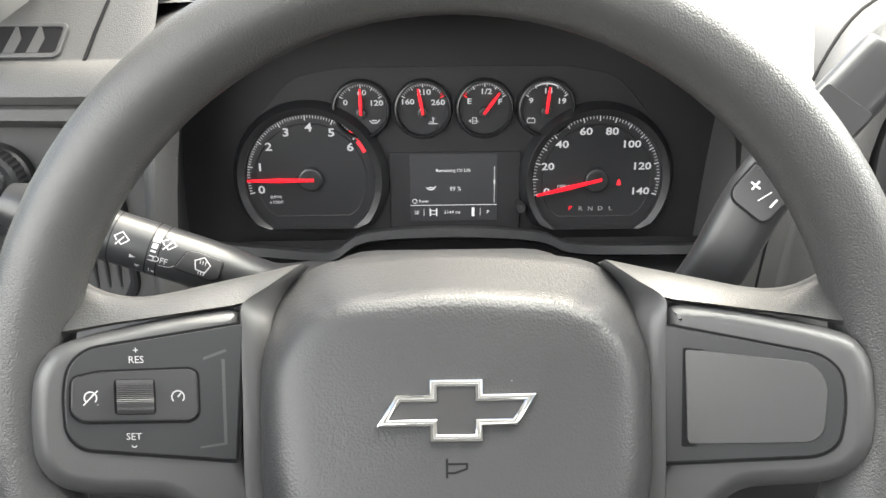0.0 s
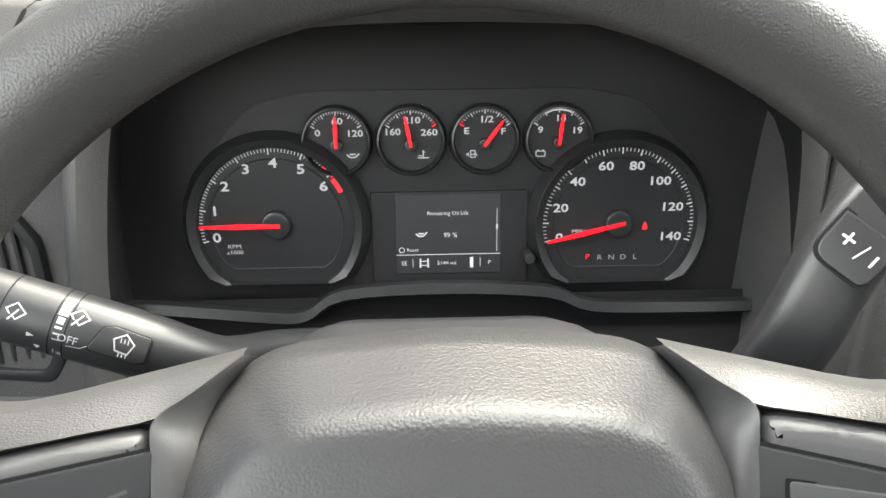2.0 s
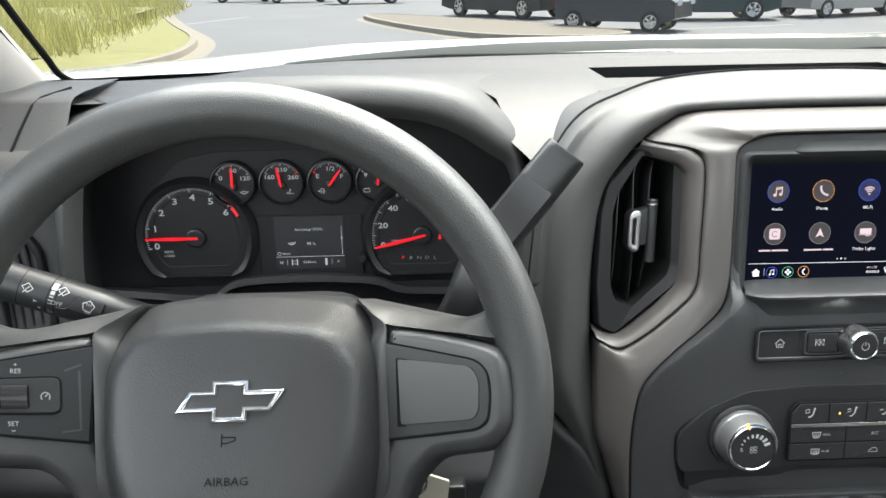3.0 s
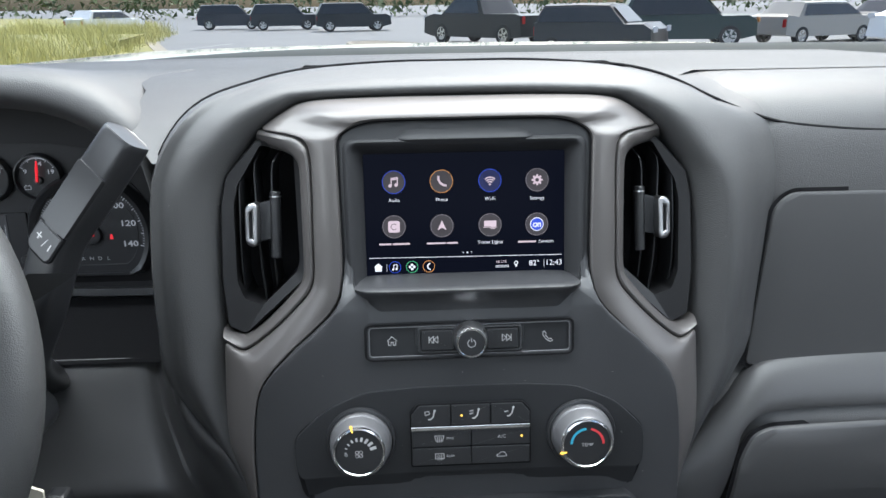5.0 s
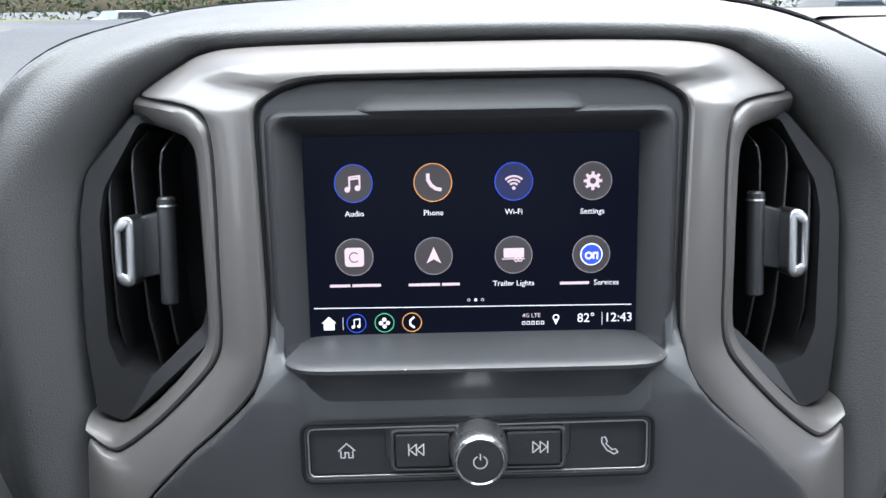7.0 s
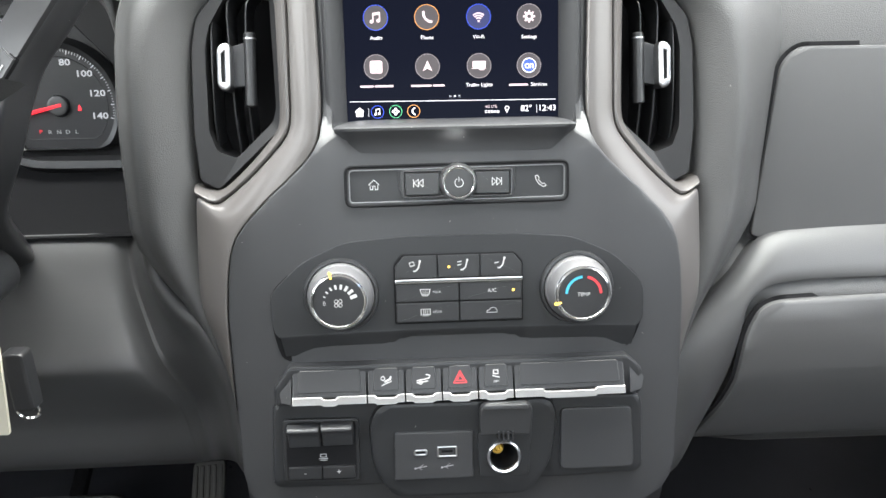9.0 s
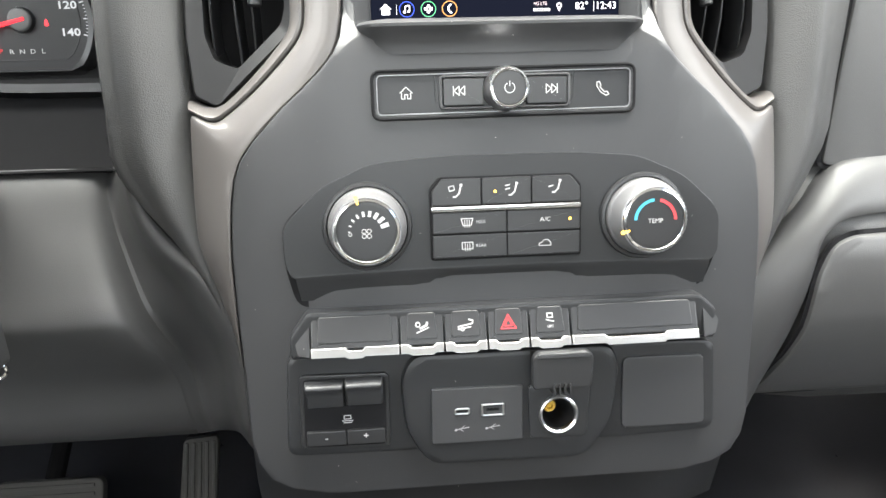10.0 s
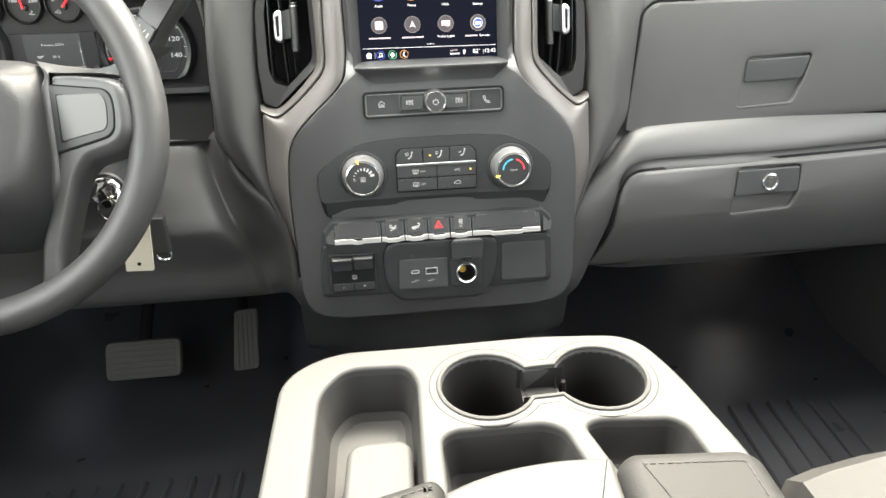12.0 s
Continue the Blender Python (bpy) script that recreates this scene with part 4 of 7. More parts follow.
SCR_HOLE = rnd(fp([(-.0850, 1.3385), (.0850, 1.3385), (.0850, 1.4440), (-.0850, 1.4440)]), .006)


def face_bulge(bm):
    """Lets the face fall back towards its sides and top."""
    for q in bm.verts:
        a, v = abs(q.co.x), q.co.y
        q.co.z -= .012 * max(0, (a - .10) / .07) ** 1.5 + .016 * min(1, max(0, (v - .028) / .022)) * (1 if q.co.z > -.03 else 1)
    return bm


bm = plate(FACE_OUT, -.05, -.001, .002, [SCR_HOLE, circle(.0288, fv(1.1090), .0120, 24)])
for no, at in (((1, 0, 0), np.arange(-.165, .166, .015)), ((0, 1, 0), np.arange(-.22, .16, .02))):
    for c in at:
        bmesh.ops.bisect_plane(bm, geom=bm.verts[:] + bm.edges[:] + bm.faces[:], plane_co=Vector(no) * float(c), plane_no=no)
part("face", face_bulge(bm), STACK, stack)
# soft moulded frame of the display recess, its brow and the ledge below
rows = []
for w, z0, z1, r, n in ((.0757, 1.3440, 1.4360, .001, -.0280), (.0762, 1.3430, 1.4372, .002, -.0250), (.0800, 1.3420, 1.4400, .004, -.0200), (.0836, 1.3400, 1.4424, .006, -.0164), (.0850, 1.3390, 1.4436, .007, -.0150), (.0866, 1.3380, 1.4450, .008, -.0146), (.0888, 1.3370, 1.4468, .009, -.0156), (.0908, 1.3360, 1.4486, .010, -.0185)):
    rows.append([(x, v, n) for x, v in rnd(ccw(fp([(-w, z0), (w, z0), (w, z1), (-w, z1)])), r, 5)])
part("display_bezel", loft(mk(), rows, closed=True), RECESS, stack)
BROW = [(.0535, 1.4436, -.0152), (.0525, 1.4450, -.0136), (.0525, 1.4464, -.0128), (.0532, 1.4478, -.0134), (.0550, 1.4505, -.0158), (.0625, 1.4572, -.0182)]
part("brow", loft(mk(), [[(w * f, fv(z), n - .006 * abs(f) ** 10) for f in np.linspace(-1, 1, 25)] for w, z, n in BROW]), RECESS, stack)
SHELF = [(.0757, 1.3465, -.0272), (.0785, 1.3448, -.0120), (.0820, 1.3428, .0010), (.0835, 1.3416, .0050), (.0840, 1.3402, .0070), (.0836, 1.3385, .0068), (.0822, 1.3360, .0042), (.0808, 1.3325, .0012), (.0800, 1.3285, -.0002), (.0790, 1.3240, -.0006)]
part("display_shelf", loft(mk(), [[(w * f, fv(z), n - .012 * abs(f) ** 14) for f in np.linspace(-1, 1, 41)] for w, z, n in SHELF]), STACK, stack, "jutting ledge under the display")

# metallic surround: an arch with a notch for each vent, and a beaded lip along the notch
T_OUT = [(-.1670, 1.140, -.026), (-.1800, 1.185, -.027), (-.1905, 1.214, -.028), (-.191, 1.244, -.030), (-.1905, 1.281, -.034), (-.190, 1.2955, -.035), (-.1796, 1.2899, -.030), (-.1718, 1.2891, -.027), (-.1612, 1.2961, -.025), (-.1461, 1.3079, -.022), (-.1316, 1.3215, -.020), (-.120, 1.3336, -.018), (-.1157, 1.3423, -.018), (-.1143, 1.3535, -.018), (-.1143, 1.3731, -.018), (-.1133, 1.405, -.018), (-.1131, 1.4293, -.018), (-.1144, 1.4417, -.018), (-.1173, 1.447, -.019), (-.1238, 1.4503, -.024), (-.1361, 1.4530, -.032), (-.1553, 1.4560, -.043), (-.1445, 1.4635, -.044), (-.1345, 1.4695, -.045), (-.1275, 1.4737, -.046), (-.1174, 1.4765, -.046), (-.100, 1.4778, -.046), (-.055, 1.4785, -.046), (0, 1.4785, -.046)]
LIP_OUT = [(-.1925, 1.3035, -.045), (-.1825, 1.2995, -.040), (-.1755, 1.2982, -.036), (-.1687, 1.3005, -.034), (-.1579, 1.3088, -.032), (-.1424, 1.3232, -.029), (-.1282, 1.3385, -.027), (-.1251, 1.3457, -.027), (-.1243, 1.3560, -.027), (-.1241, 1.3731, -.027), (-.1239, 1.405, -.027), (-.1239, 1.4260, -.027), (-.1250, 1.4320, -.027), (-.1304, 1.4375, -.032), (-.1430, 1.4412, -.041), (-.1610, 1.4455, -.056)]
LIP_IN = T_OUT[5:10] + [T_OUT[10]] + T_OUT[11:18] + [T_OUT[19], T_OUT[20], T_OUT[21]]


def trim_rows():
    rows = []
    for f, h in ((0, -.016), (0, -.0030), (.02, -.0012), (.07, 0), (.22, .0010), (.40, .0016), (.60, .0014), (.80, .0006), (.93, -.0004), (.98, -.0016), (1.0, -.0034), (1.0, -.030)):
        row = []
        for (xa, za), (xb, zb, nb) in zip(ARCH, T_OUT):
            roll = min(1, max(0, (zb - 1.462) / .012))
            n = -.0125 + (nb + .0125) * (f + (f ** 1.9 - f) * roll) + h
            row.append((xa + (xb - xa) * f, fv(za + (zb - za) * f), n))
        rows.append([settle_face(p) for p in mirror(row)])
    return rows


TR = trim_rows()


def dense(row, k=4, soften=2):
    out = []
    for a, b in zip(row, row[1:]):
        for i in range(k):
            out.append(Vector(a).lerp(Vector(b), i / k))
    out.append(Vector(row[-1]))
    # soften the corners
    for _ in range(soften):
        out = [out[0]] + [(p * 2 + q + r) / 4 for q, p, r in zip(out, out[1:], out[2:])] + [out[-1]]
    return out


part("metallic_trim", loft(mk(), [dense(r) for r in TR]), TRIM, stack, "metallic grey painted arch trim")
part("trim_gap", tube(mk(), [p + Vector((0, 0, -.0015)) for p in dense([settle_face(p) for p in mirror([(x + .0004, fv(z), -.0155) for x, z in ARCH])])], .0011, 6), BLACK, stack)
for s in (-1, 1):
    rows = []
    for f, h in ((-.04, -.012), (0, -.0050), (.06, -.0034), (.16, -.0012), (.32, .0006), (.55, .0008), (.78, -.0004), (.93, -.0024), (1.0, -.0060), (1.02, -.020)):
        rows.append(dense([(-s * (a[0] + (b[0] - a[0]) * f), fv(a[1] + (b[1] - a[1]) * f), a[2] + (b[2] - a[2]) * max(0, min(1, f)) + h) for a, b in zip(LIP_IN, LIP_OUT)]))
    rows = [[settle_face(p) for p in r] for r in rows]
    part("vent_lip", loft(mk(), rows), TRIM, stack, "beaded metallic grey lip beside the vent")

# ---- steering wheel: local x right, y up its face, z towards the driver ----
WH_M = plane_frame((-.447, .268, 1.3326), 20.5)
wheel = thing("steering_wheel", WH_M, "black grained truck steering wheel with a grey-tinged airbag cover", "steering wheel")
bm = mk()
rows = []
for i in range(97):
    a = 2 * math.pi * i / 96
    c = Vector((math.cos(a), math.sin(a), 0))
    rows.append([c * (.1768 + .0165 * math.cos(q)) + Vector((0, 0, .0178 * math.sin(q))) for q in [2 * math.pi * k / 20 for k in range(20)]])
part("rim", loft(bm, rows, closed=True), RIM, wheel)
PAD_OUT = rnd([(-.0775, .030), (-.0665, .0535), (-.053, .0625), (0, .067), (.053, .0625), (.0665, .0535), (.0775, .030), (.0785, -.033), (.0700, -.068), (.050, -.090), (-.050, -.090), (-.0700, -.068), (-.0785, -.033)][::-1], .018, 8)


def carry(u, v, n, n0):
    """Moves a point of the layout plane at n0 to height n, along the driver's line of sight."""
    k = (.283 - n) / (.283 - n0)
    return Vector((-.007 + (u + .007) * k, .0863 + (v - .0863) * k, n))


def cover_n(v):
    return .0141 - .25 * v


def tilt(bm):
    for q in bm.verts:
        q.co = carry(q.co.x, q.co.y, cover_n(q.co.y) + q.co.z - .0141, .012)
    return bm


# airbag cover: deep sides, a flat shoulder on top, a crease and a near-flat face
bm = mk()
base = soft_loop(ccw(PAD_OUT), 120, 3)
inward = [Vector((b[0] - a[0], b[1] - a[1])) * 1000 for a, b in zip(base, inset(base, .001))]
edge_n = [float(np.interp(v, (-.09, 0, .03, .0535, .067), (-.005, -.011, -.020, -.040, -.0425))) for u, v in base]
rows = [[carry(u, v, n - .03, .012) for (u, v), n in zip(base, edge_n)]]
for si, ti, sd, td in ((0, 0, 1, 1), (.0008, .003, .62, .84), (.0022, .009, .40, .50), (.0045, .0140, .24, .215), (.0075, .0170, .13, .090), (.0110, .0192, .065, .032), (.0155, .0225, .022, .008), (.0210, .0265, 0, 0)):
    row = []
    for (u, v), m, n in zip(base, inward, edge_n):
        w = max(0, min(1, -m.y / max(m.length, 1e-6) * 1.25))
        d, f = si + (ti - si) * w, sd + (td - sd) * w
        pu, pv = u + m.x * d, v + m.y * d
        row.append(carry(pu, pv, cover_n(pv) - f * (cover_n(v) - n), .012))
    rows.append(row)
# close the face with shrinking rings that keep its gentle crown
for f in (.75, .5, .25):
    row = []
    for (u, v), m in zip(base, inward):
        w = max(0, min(1, -m.y / max(m.length, 1e-6) * 1.25))
        d = .0210 + .0055 * w
        pu, pv = (u + m.x * d) * f, (v + m.y * d + .012) * f - .012
        row.append(carry(pu, pv, cover_n(pv) + .0012 * (1 - f * f), .012))
    rows.append(row)
loft(bm, rows, closed=True)
bm.verts.ensure_lookup_table()
bm.faces.new(bm.verts[-len(base):])
part("airbag_cover", bm, HUB, wheel, "grained charcoal airbag cover", 50)


def wing_n(u, v):
    return -.010 + .35 * (abs(u) - .09)


def lift(bm, cut=False):
    """Lays flat plates, drawn at the driver's view, on the outward sloping spokes."""
    if cut:
        for no, at in (((1, 0, 0), (-.15, -.13, -.11, -.089, -.08, .08, .089, .11, .13, .15)), ((0, 1, 0), (-.12, -.08, -.04, .02, .036, .043, .050))):
            for c in at:
                bmesh.ops.bisect_plane(bm, geom=bm.verts[:] + bm.edges[:] + bm.faces[:], plane_co=Vector(no) * c, plane_no=no)
    for q in bm.verts:
        q.co = carry(q.co.x, q.co.y, wing_n(q.co.x, q.co.y) + q.co.z, -.006)
    return bm


def spoke_set(s):
    o = [(.0884, .0428), (.105, .0404), (.125, .0376), (.1544, .0312), (.1700, .0262), (.1775, .0150), (.1795, -.0060), (.1785, -.0240), (.1700, -.0340), (.155, -.0375), (.122, -.0385), (.106, -.052), (.083, -.105), (.077, -.122), (.078, -.138), (.046, -.158), (.0565, -.100), (.0735, -.068), (.080, -.038), (.0884, -.030)]
    part("spoke", lift(plate(soft_loop(ccw([(s * x, y) for x, y in o]), 150, 3), -.018, .0, .0075, (), 5), True), SPOKE, wheel, "", 60)
    # up-facing wing between the spoke cover and the rim
    seam = [(.0640, .0600, -.036), (.0775, .0508, -.0195), (.0872, .0438, -.0125), (.106, .0408, -.0065), (.125, .0382, .0005), (.145, .0355, .0065), (.163, .0322, .0085), (.178, .030, -.004)]
    crest = [(.0640, .0602, -.041), (.0800, .0565, -.036), (.0905, .0542, -.031), (.106, .0510, -.025), (.120, .0482, -.020), (.1345, .0470, -.013), (.150, .0510, -.010), (.172, .066, -.012)]
    rows = []
    for f, d in ((-.04, -.012), (0, -.002), (.06, .0003), (.35, .0012), (.7, .001), (.92, -.0005), (1.0, -.004), (1.03, -.03)):
        rows.append([carry(s * (a[0] + (b[0] - a[0]) * f), a[1] + (b[1] - a[1]) * f, a[2] + (b[2] - a[2]) * max(0, min(1, f)) + d, -.006) for a, b in zip(smooth_path(seam, 3), smooth_path(crest, 3))])
    part("upper_spoke", loft(mk(), rows), RIM, wheel)
    # collar that closes the corner between the cover, the wing and the spoke
    outer = smooth_path([(.0635, .0602, -.038), (.0780, .0510, -.0190), (.0886, .0438, -.0108), (.0898, .0330, -.0095), (.0900, .0, -.0095), (.0902, -.034, -.0095), (.0880, -.060, -.0115), (.0760, -.090, -.028)], 4)
    inner = smooth_path([(.0600, .0590, -.046), (.0690, .0500, -.038), (.0750, .0400, -.026), (.0772, .0300, -.016), (.0785, .0, -.0125), (.0785, -.034, -.0125), (.0735, -.066, -.0145), (.0620, -.088, -.030)], 4)
    rows = [[carry(s * (a.x + (b.x - a.x) * f), a.y + (b.y - a.y) * f, a.z + (b.z - a.z) * f + d, -.006) for a, b in zip(outer, inner)] for f, d in ((0, -.001), (.03, .0004), (.2, .0012), (.5, .0016), (.8, .0010), (1, -.001))]
    part("collar", loft(mk(), rows), SPOKE, wheel)
    if s > 0:
        b = [(.0884, .0322), (.1184, .0262), (.1555, .0185), (.1645, .0110), (.1667, -.0041), (.1643, -.0210), (.1555, -.0256), (.0898, -.0276)]
        rr = [.001, .01, .012, .010, .010, .012, .010, .001]
    else:
        b = [(.0886, .0353), (.1545, .0253), (.1625, .0185), (.1651, .0058), (.1646, -.0110), (.1585, -.0178), (.093, -.0236)]
        rr = [.001, .012, .010, .010, .010, .012, .001]
    b = [(s * x, y) for x, y in b]
    outl = rnd(b, rr, 6) if area2(b) > 0 else rnd(b[::-1], rr[::-1], 6)
    part("panel_gap", lift(plate(inset(ccw(outl), -.0011), -.006, .0004)), BLACK, wheel)
    return part("button_panel", lift(plate(outl, -.006, .0012, .0009)), STACK_DARK, wheel)


right_panel, left_panel = spoke_set(1), spoke_set(-1)
bm = plate(rnd([(.0975, .0218), (.1523, .0152), (.1590, .0060), (.1580, -.0150), (.1530, -.0195), (.0990, -.0195)], [.002, .010, .008, .008, .008, .003], 6), -.0073, -.0062, .0006)
part("blank_insert", bm, INSERT, right_panel, "smooth blank switch insert")
bm = mk()
slab(bm, rnd([(.0965, .0225), (.106, .0215), (.0985, .0185), (.0985, -.017), (.104, -.0205), (.0965, -.0205)], .001), -.0073, -.0066)
part("insert_edge", bm, BLACK, right_panel)
roc = rnd([(-.1615, .013), (-.150, .0155), (-.1115, .0165), (-.1085, .0145), (-.1085, -.0035), (-.112, -.006), (-.158, -.006), (-.1625, -.002)], .003)
part("rocker_gap", plate(inset(ccw(roc), -.0009), -.0073, -.0066), BLACK, left_panel)
part("cruise_rocker", plate(roc, -.0073, -.0055, .001), KEY, left_panel)
bm = mk()
rows = []
for k in range(61):
    a = math.pi * k / 60
    r = .0078 + (.0004 if k % 2 else 0)
    rows.append([(x, .0048 + r * math.cos(a), -.0085 + r * math.sin(a) * .9) for x in (-.1428, -.1420, -.1384, -.1348, -.1312, -.1280, -.1272)])
slot = plate(rect(-.1440, -.1262, -.0030, .0126, .002), -.0073, -.0052, .0003)
part("thumb_slot", slot, BLACK, left_panel)
part("thumb_wheel", loft(bm, rows), KNOBDARK, left_panel, "ribbed black thumb wheel")
bm = mk()
stroke(bm, [(-.0965, .024), (-.1075, .020)], .0012, -.0068)
stroke(bm, [(-.0975, .020), (-.0975, -.016)], .0014, -.0068)
stroke(bm, [(-.0975, -.016), (-.108, -.0175)], .0010, -.0068)
part("crease", bm, SPOKE, left_panel)
words("print", "RES", .0030, -.1340, .0205, -.0056, GREYPRINT, left_panel)
words("print", "+", .0030, -.1340, .0245, -.0056, GREYPRINT, left_panel)
words("print", "SET", .0030, -.1362, -.0125, -.0056, GREYPRINT, left_panel)
bm = mk()
stroke(bm, arc(-.1362, -.0160, .001, 200, 340, 6), .0005, -.0056)
part("print", bm, GREYPRINT, left_panel)
for u in (-.1538, -.1170):
    bm = mk()
    stroke(bm, arc(u, .0045, .0026, -40, 220, 14), .0006, -.0052)
    stroke(bm, [(u, .0045), (u + .0012, .0060)], .0006, -.0052)
    if u < -.15:
        stroke(bm, [(u - .003, .0015), (u + .003, .0075)], .0006, -.0052)
    part("print", bm, GREYPRINT, left_panel)
for pan in (left_panel, right_panel):
    for ob in pan.children:
        for q in ob.data.vertices:
            q.co = carry(q.co.x, q.co.y, wing_n(q.co.x, q.co.y) + .0012 + q.co.z + .0072, -.006)

# the badge, its recess and the lettering on the cover
BADGE = [(-.0325, -.0042), (-.0108, -.0042), (-.0108, -.0105), (.0108, -.0105), (.0108, -.0042), (.0245, -.0042), (.0325, .0092), (.0108, .0092), (.0108, .0152), (-.0108, .0152), (-.0108, .0092), (-.0240, .0092)]
part("badge_recess", tilt(plate(inset(ccw(BADGE), -.0012), .012, .0140)), BLACK, wheel)
part("badge", tilt(plate(ccw(BADGE), .012, .0176, .0014, [inset(ccw(BADGE), .0034)])), CHROME, wheel, "chrome cross-bar badge with a dark ribbed middle")
bm = mk()
inner = inset(ccw(BADGE), .0034)
slab(bm, inner, .012, .0162)
for k in range(38):
    x = -.0220 + k * .0012
    h = .0100 if abs(x) < .0072 else .0030
    stroke(bm, [(x, .0024 - h * .8), (x, .0024 + h * .8)], .0006, .0166)
part("badge_infill", tilt(bm), KNOBDARK, wheel)
words("lettering", "AIRBAG", .0054, .0, -.0475, .0136, BLACK, wheel)
bm = mk()
stroke(bm, [(-.004, -.0195), (.004, -.0195), (.004, -.0215), (-.001, -.0232), (-.004, -.0232)], .0009, .0137)
stroke(bm, [(-.004, -.0175), (-.004, -.0250)], .0009, .0137)
part("horn_mark", bm, BLACK, wheel)
for ob in wheel.children:
    if ob.name.startswith(("lettering", "horn_mark")):
        for q in ob.data.vertices:
            q.co = carry(q.co.x, q.co.y, cover_n(q.co.y) + q.co.z - .0123, .012)

# steering column, with its stalk, gear lever, ignition and key
column = thing("steering_column", WH_M, "black steering column shroud", "steering column")
bm = mk()
rows = []
for n, w, h0, h1 in ((-.055, .060, -.055, .036), (-.07, .083, -.068, .050), (-.10, .088, -.078, .0585), (-.14, .088, -.080, .055), (-.20, .080, -.080, .030), (-.26, .070, -.075, .015)):
    rows.append([(x, y, n) for x, y in rnd([(-w, h0), (w, h0), (w * 1.0, h1 * .4), (w * .7, h1), (-w * .7, h1), (-w, h1 * .4)], .025, 5)])
loft(bm, rows, closed=True, caps=True)
part("shroud", bm, STACK_DARK, column)
bm = lathe(mk(), 0, 0, [(.05, -.06), (.045, -.01)], 24)
part("hub", bm, BLACK, column)
stalk = thing("wiper_stalk", pose(-.6236, .397, 1.3515, 0, 20.8, 0), "black wiper and indicator stalk with white symbols", "control stalk")
SR = .0150
path = smooth_path([(-.060, .0, .0), (-.030, 0, 0), (0, 0, 0), (.030, 0, 0), (.050, .001, -.0005), (.066, .006, -.002), (.080, .016, -.004), (.10, .04, -.006), (.14, .075, -.010)], 5)
rad = [float(np.interp(p.x, (-.06, .038, .052, .064, .076, .09, .14), (SR, SR, .0143, .0126, .0105, .0090, .0085))) for p in path]
part("handle", tube(mk(), path, rad, 28, up=(0, 0, 1)), STACK_DARK, stalk)
part("end_cap", tube(mk(), [(-.072, 0, 0), (-.064, 0, 0), (-.0605, 0, 0)], [.0120, .0146, SR], 28), KEY, stalk)
for x in (-.0122, .0088, .0148):
    part("ring_seam", tube(mk(), [(x - .0003, 0, 0), (x + .0003, 0, 0)], SR + .00012, 28, caps=False), BLACK, stalk)


def wrap_stalk(points, lift=.0003):
    """Bends a flat print (x along, y up round the barrel, in metres of arc) on the stalk."""
    for q in points:
        a, r = q.co.y / SR, SR + lift + q.co.z
        q.co = (q.co.x, -r * math.cos(a), r * math.sin(a))


def arc_m(deg):
    return SR * radians(deg)


bm = mk()
for a0, a1, w in ((58, 66, .0040), (44, 57, .0040), (30, 41, .0030), (22, 26, .0030), (12, 15, .0030), (3, 5, .0030)):
    flat(bm, rect(.0118 - w / 2, .0118 + w / 2, arc_m(a0), arc_m(a1)), 0)
for u, d in ((-.006, 28), (.0185, 46)):
    v = arc_m(d)
    stroke(bm, [(u - .0040, v + .0010), (u - .0005, v + .0042), (u + .0040, v + .0008), (u + .0006, v - .0026), (u - .0012, v - .0010)], .0006, 0)
    stroke(bm, [(u - .0040, v + .0010), (u - .0022, v - .0008)], .0006, 0)
    stroke(bm, [(u - .0022, v - .0032), (u + .0008, v + .0016)], .0007, 0)
for p in ([(.0002, arc_m(4)), (.0002, arc_m(-4)), (.0034, arc_m(0))], [(.0032, arc_m(-17)), (.0064, arc_m(-17)), (.0048, arc_m(-25))]):
    flat(bm, p, 0)
stroke(bm, [(.0165, arc_m(-2)), (.022, arc_m(0)), (.0265, arc_m(12)), (.0285, arc_m(30)), (.0320, arc_m(42))], .0003, 0)
wrap_stalk(bm.verts)
part("symbol", bm, GREYPRINT, stalk)
for txt, u, d, h in (("OFF", .0165, 9, .0034), ("1x", .0125, -23, .0032)):
    wrap_stalk(words("symbol", txt, h, u, arc_m(d), 0, GREYPRINT, stalk).data.vertices)
BUTTON = rnd([(.0250, arc_m(4)), (.0450, arc_m(0)), (.0492, arc_m(8)), (.0490, arc_m(46)), (.0330, arc_m(50)), (.0290, arc_m(44))], .0015, 3)
for nm, o, h, mt in (("washer_gap", inset(ccw(BUTTON), -.0007), .0005, BLACK), ("washer_button", BUTTON, .0011, KEY)):
    bm = plate(o, -.003, h, .0004)
    for k in range(1, 12):
        bmesh.ops.bisect_plane(bm, geom=bm.verts[:] + bm.edges[:] + bm.faces[:], plane_co=(0, arc_m(k * 4.4), 0), plane_no=(0, 1, 0))
    for q in bm.verts:
        q.co.z -= .0125 * max(0, q.co.x - .040)
    wrap_stalk(bm.verts, 0)
    part(nm, bm, mt, stalk)
bm, u, v = mk(), .0390, arc_m(26)
stroke(bm, [(u - .0044, v + .0014), (u, v + .0042), (u + .0044, v + .0010), (u + .0024, v - .0034), (u - .0028, v - .0028)], .0006, .0011, True)
for d in (-.0015, 0, .0015):
    stroke(bm, [(u + d, v + .0022), (u + d + .0006, v - .0048)], .0005, .0011)
wrap_stalk(bm.verts)
part("washer_symbol", bm, GREYPRINT, stalk)

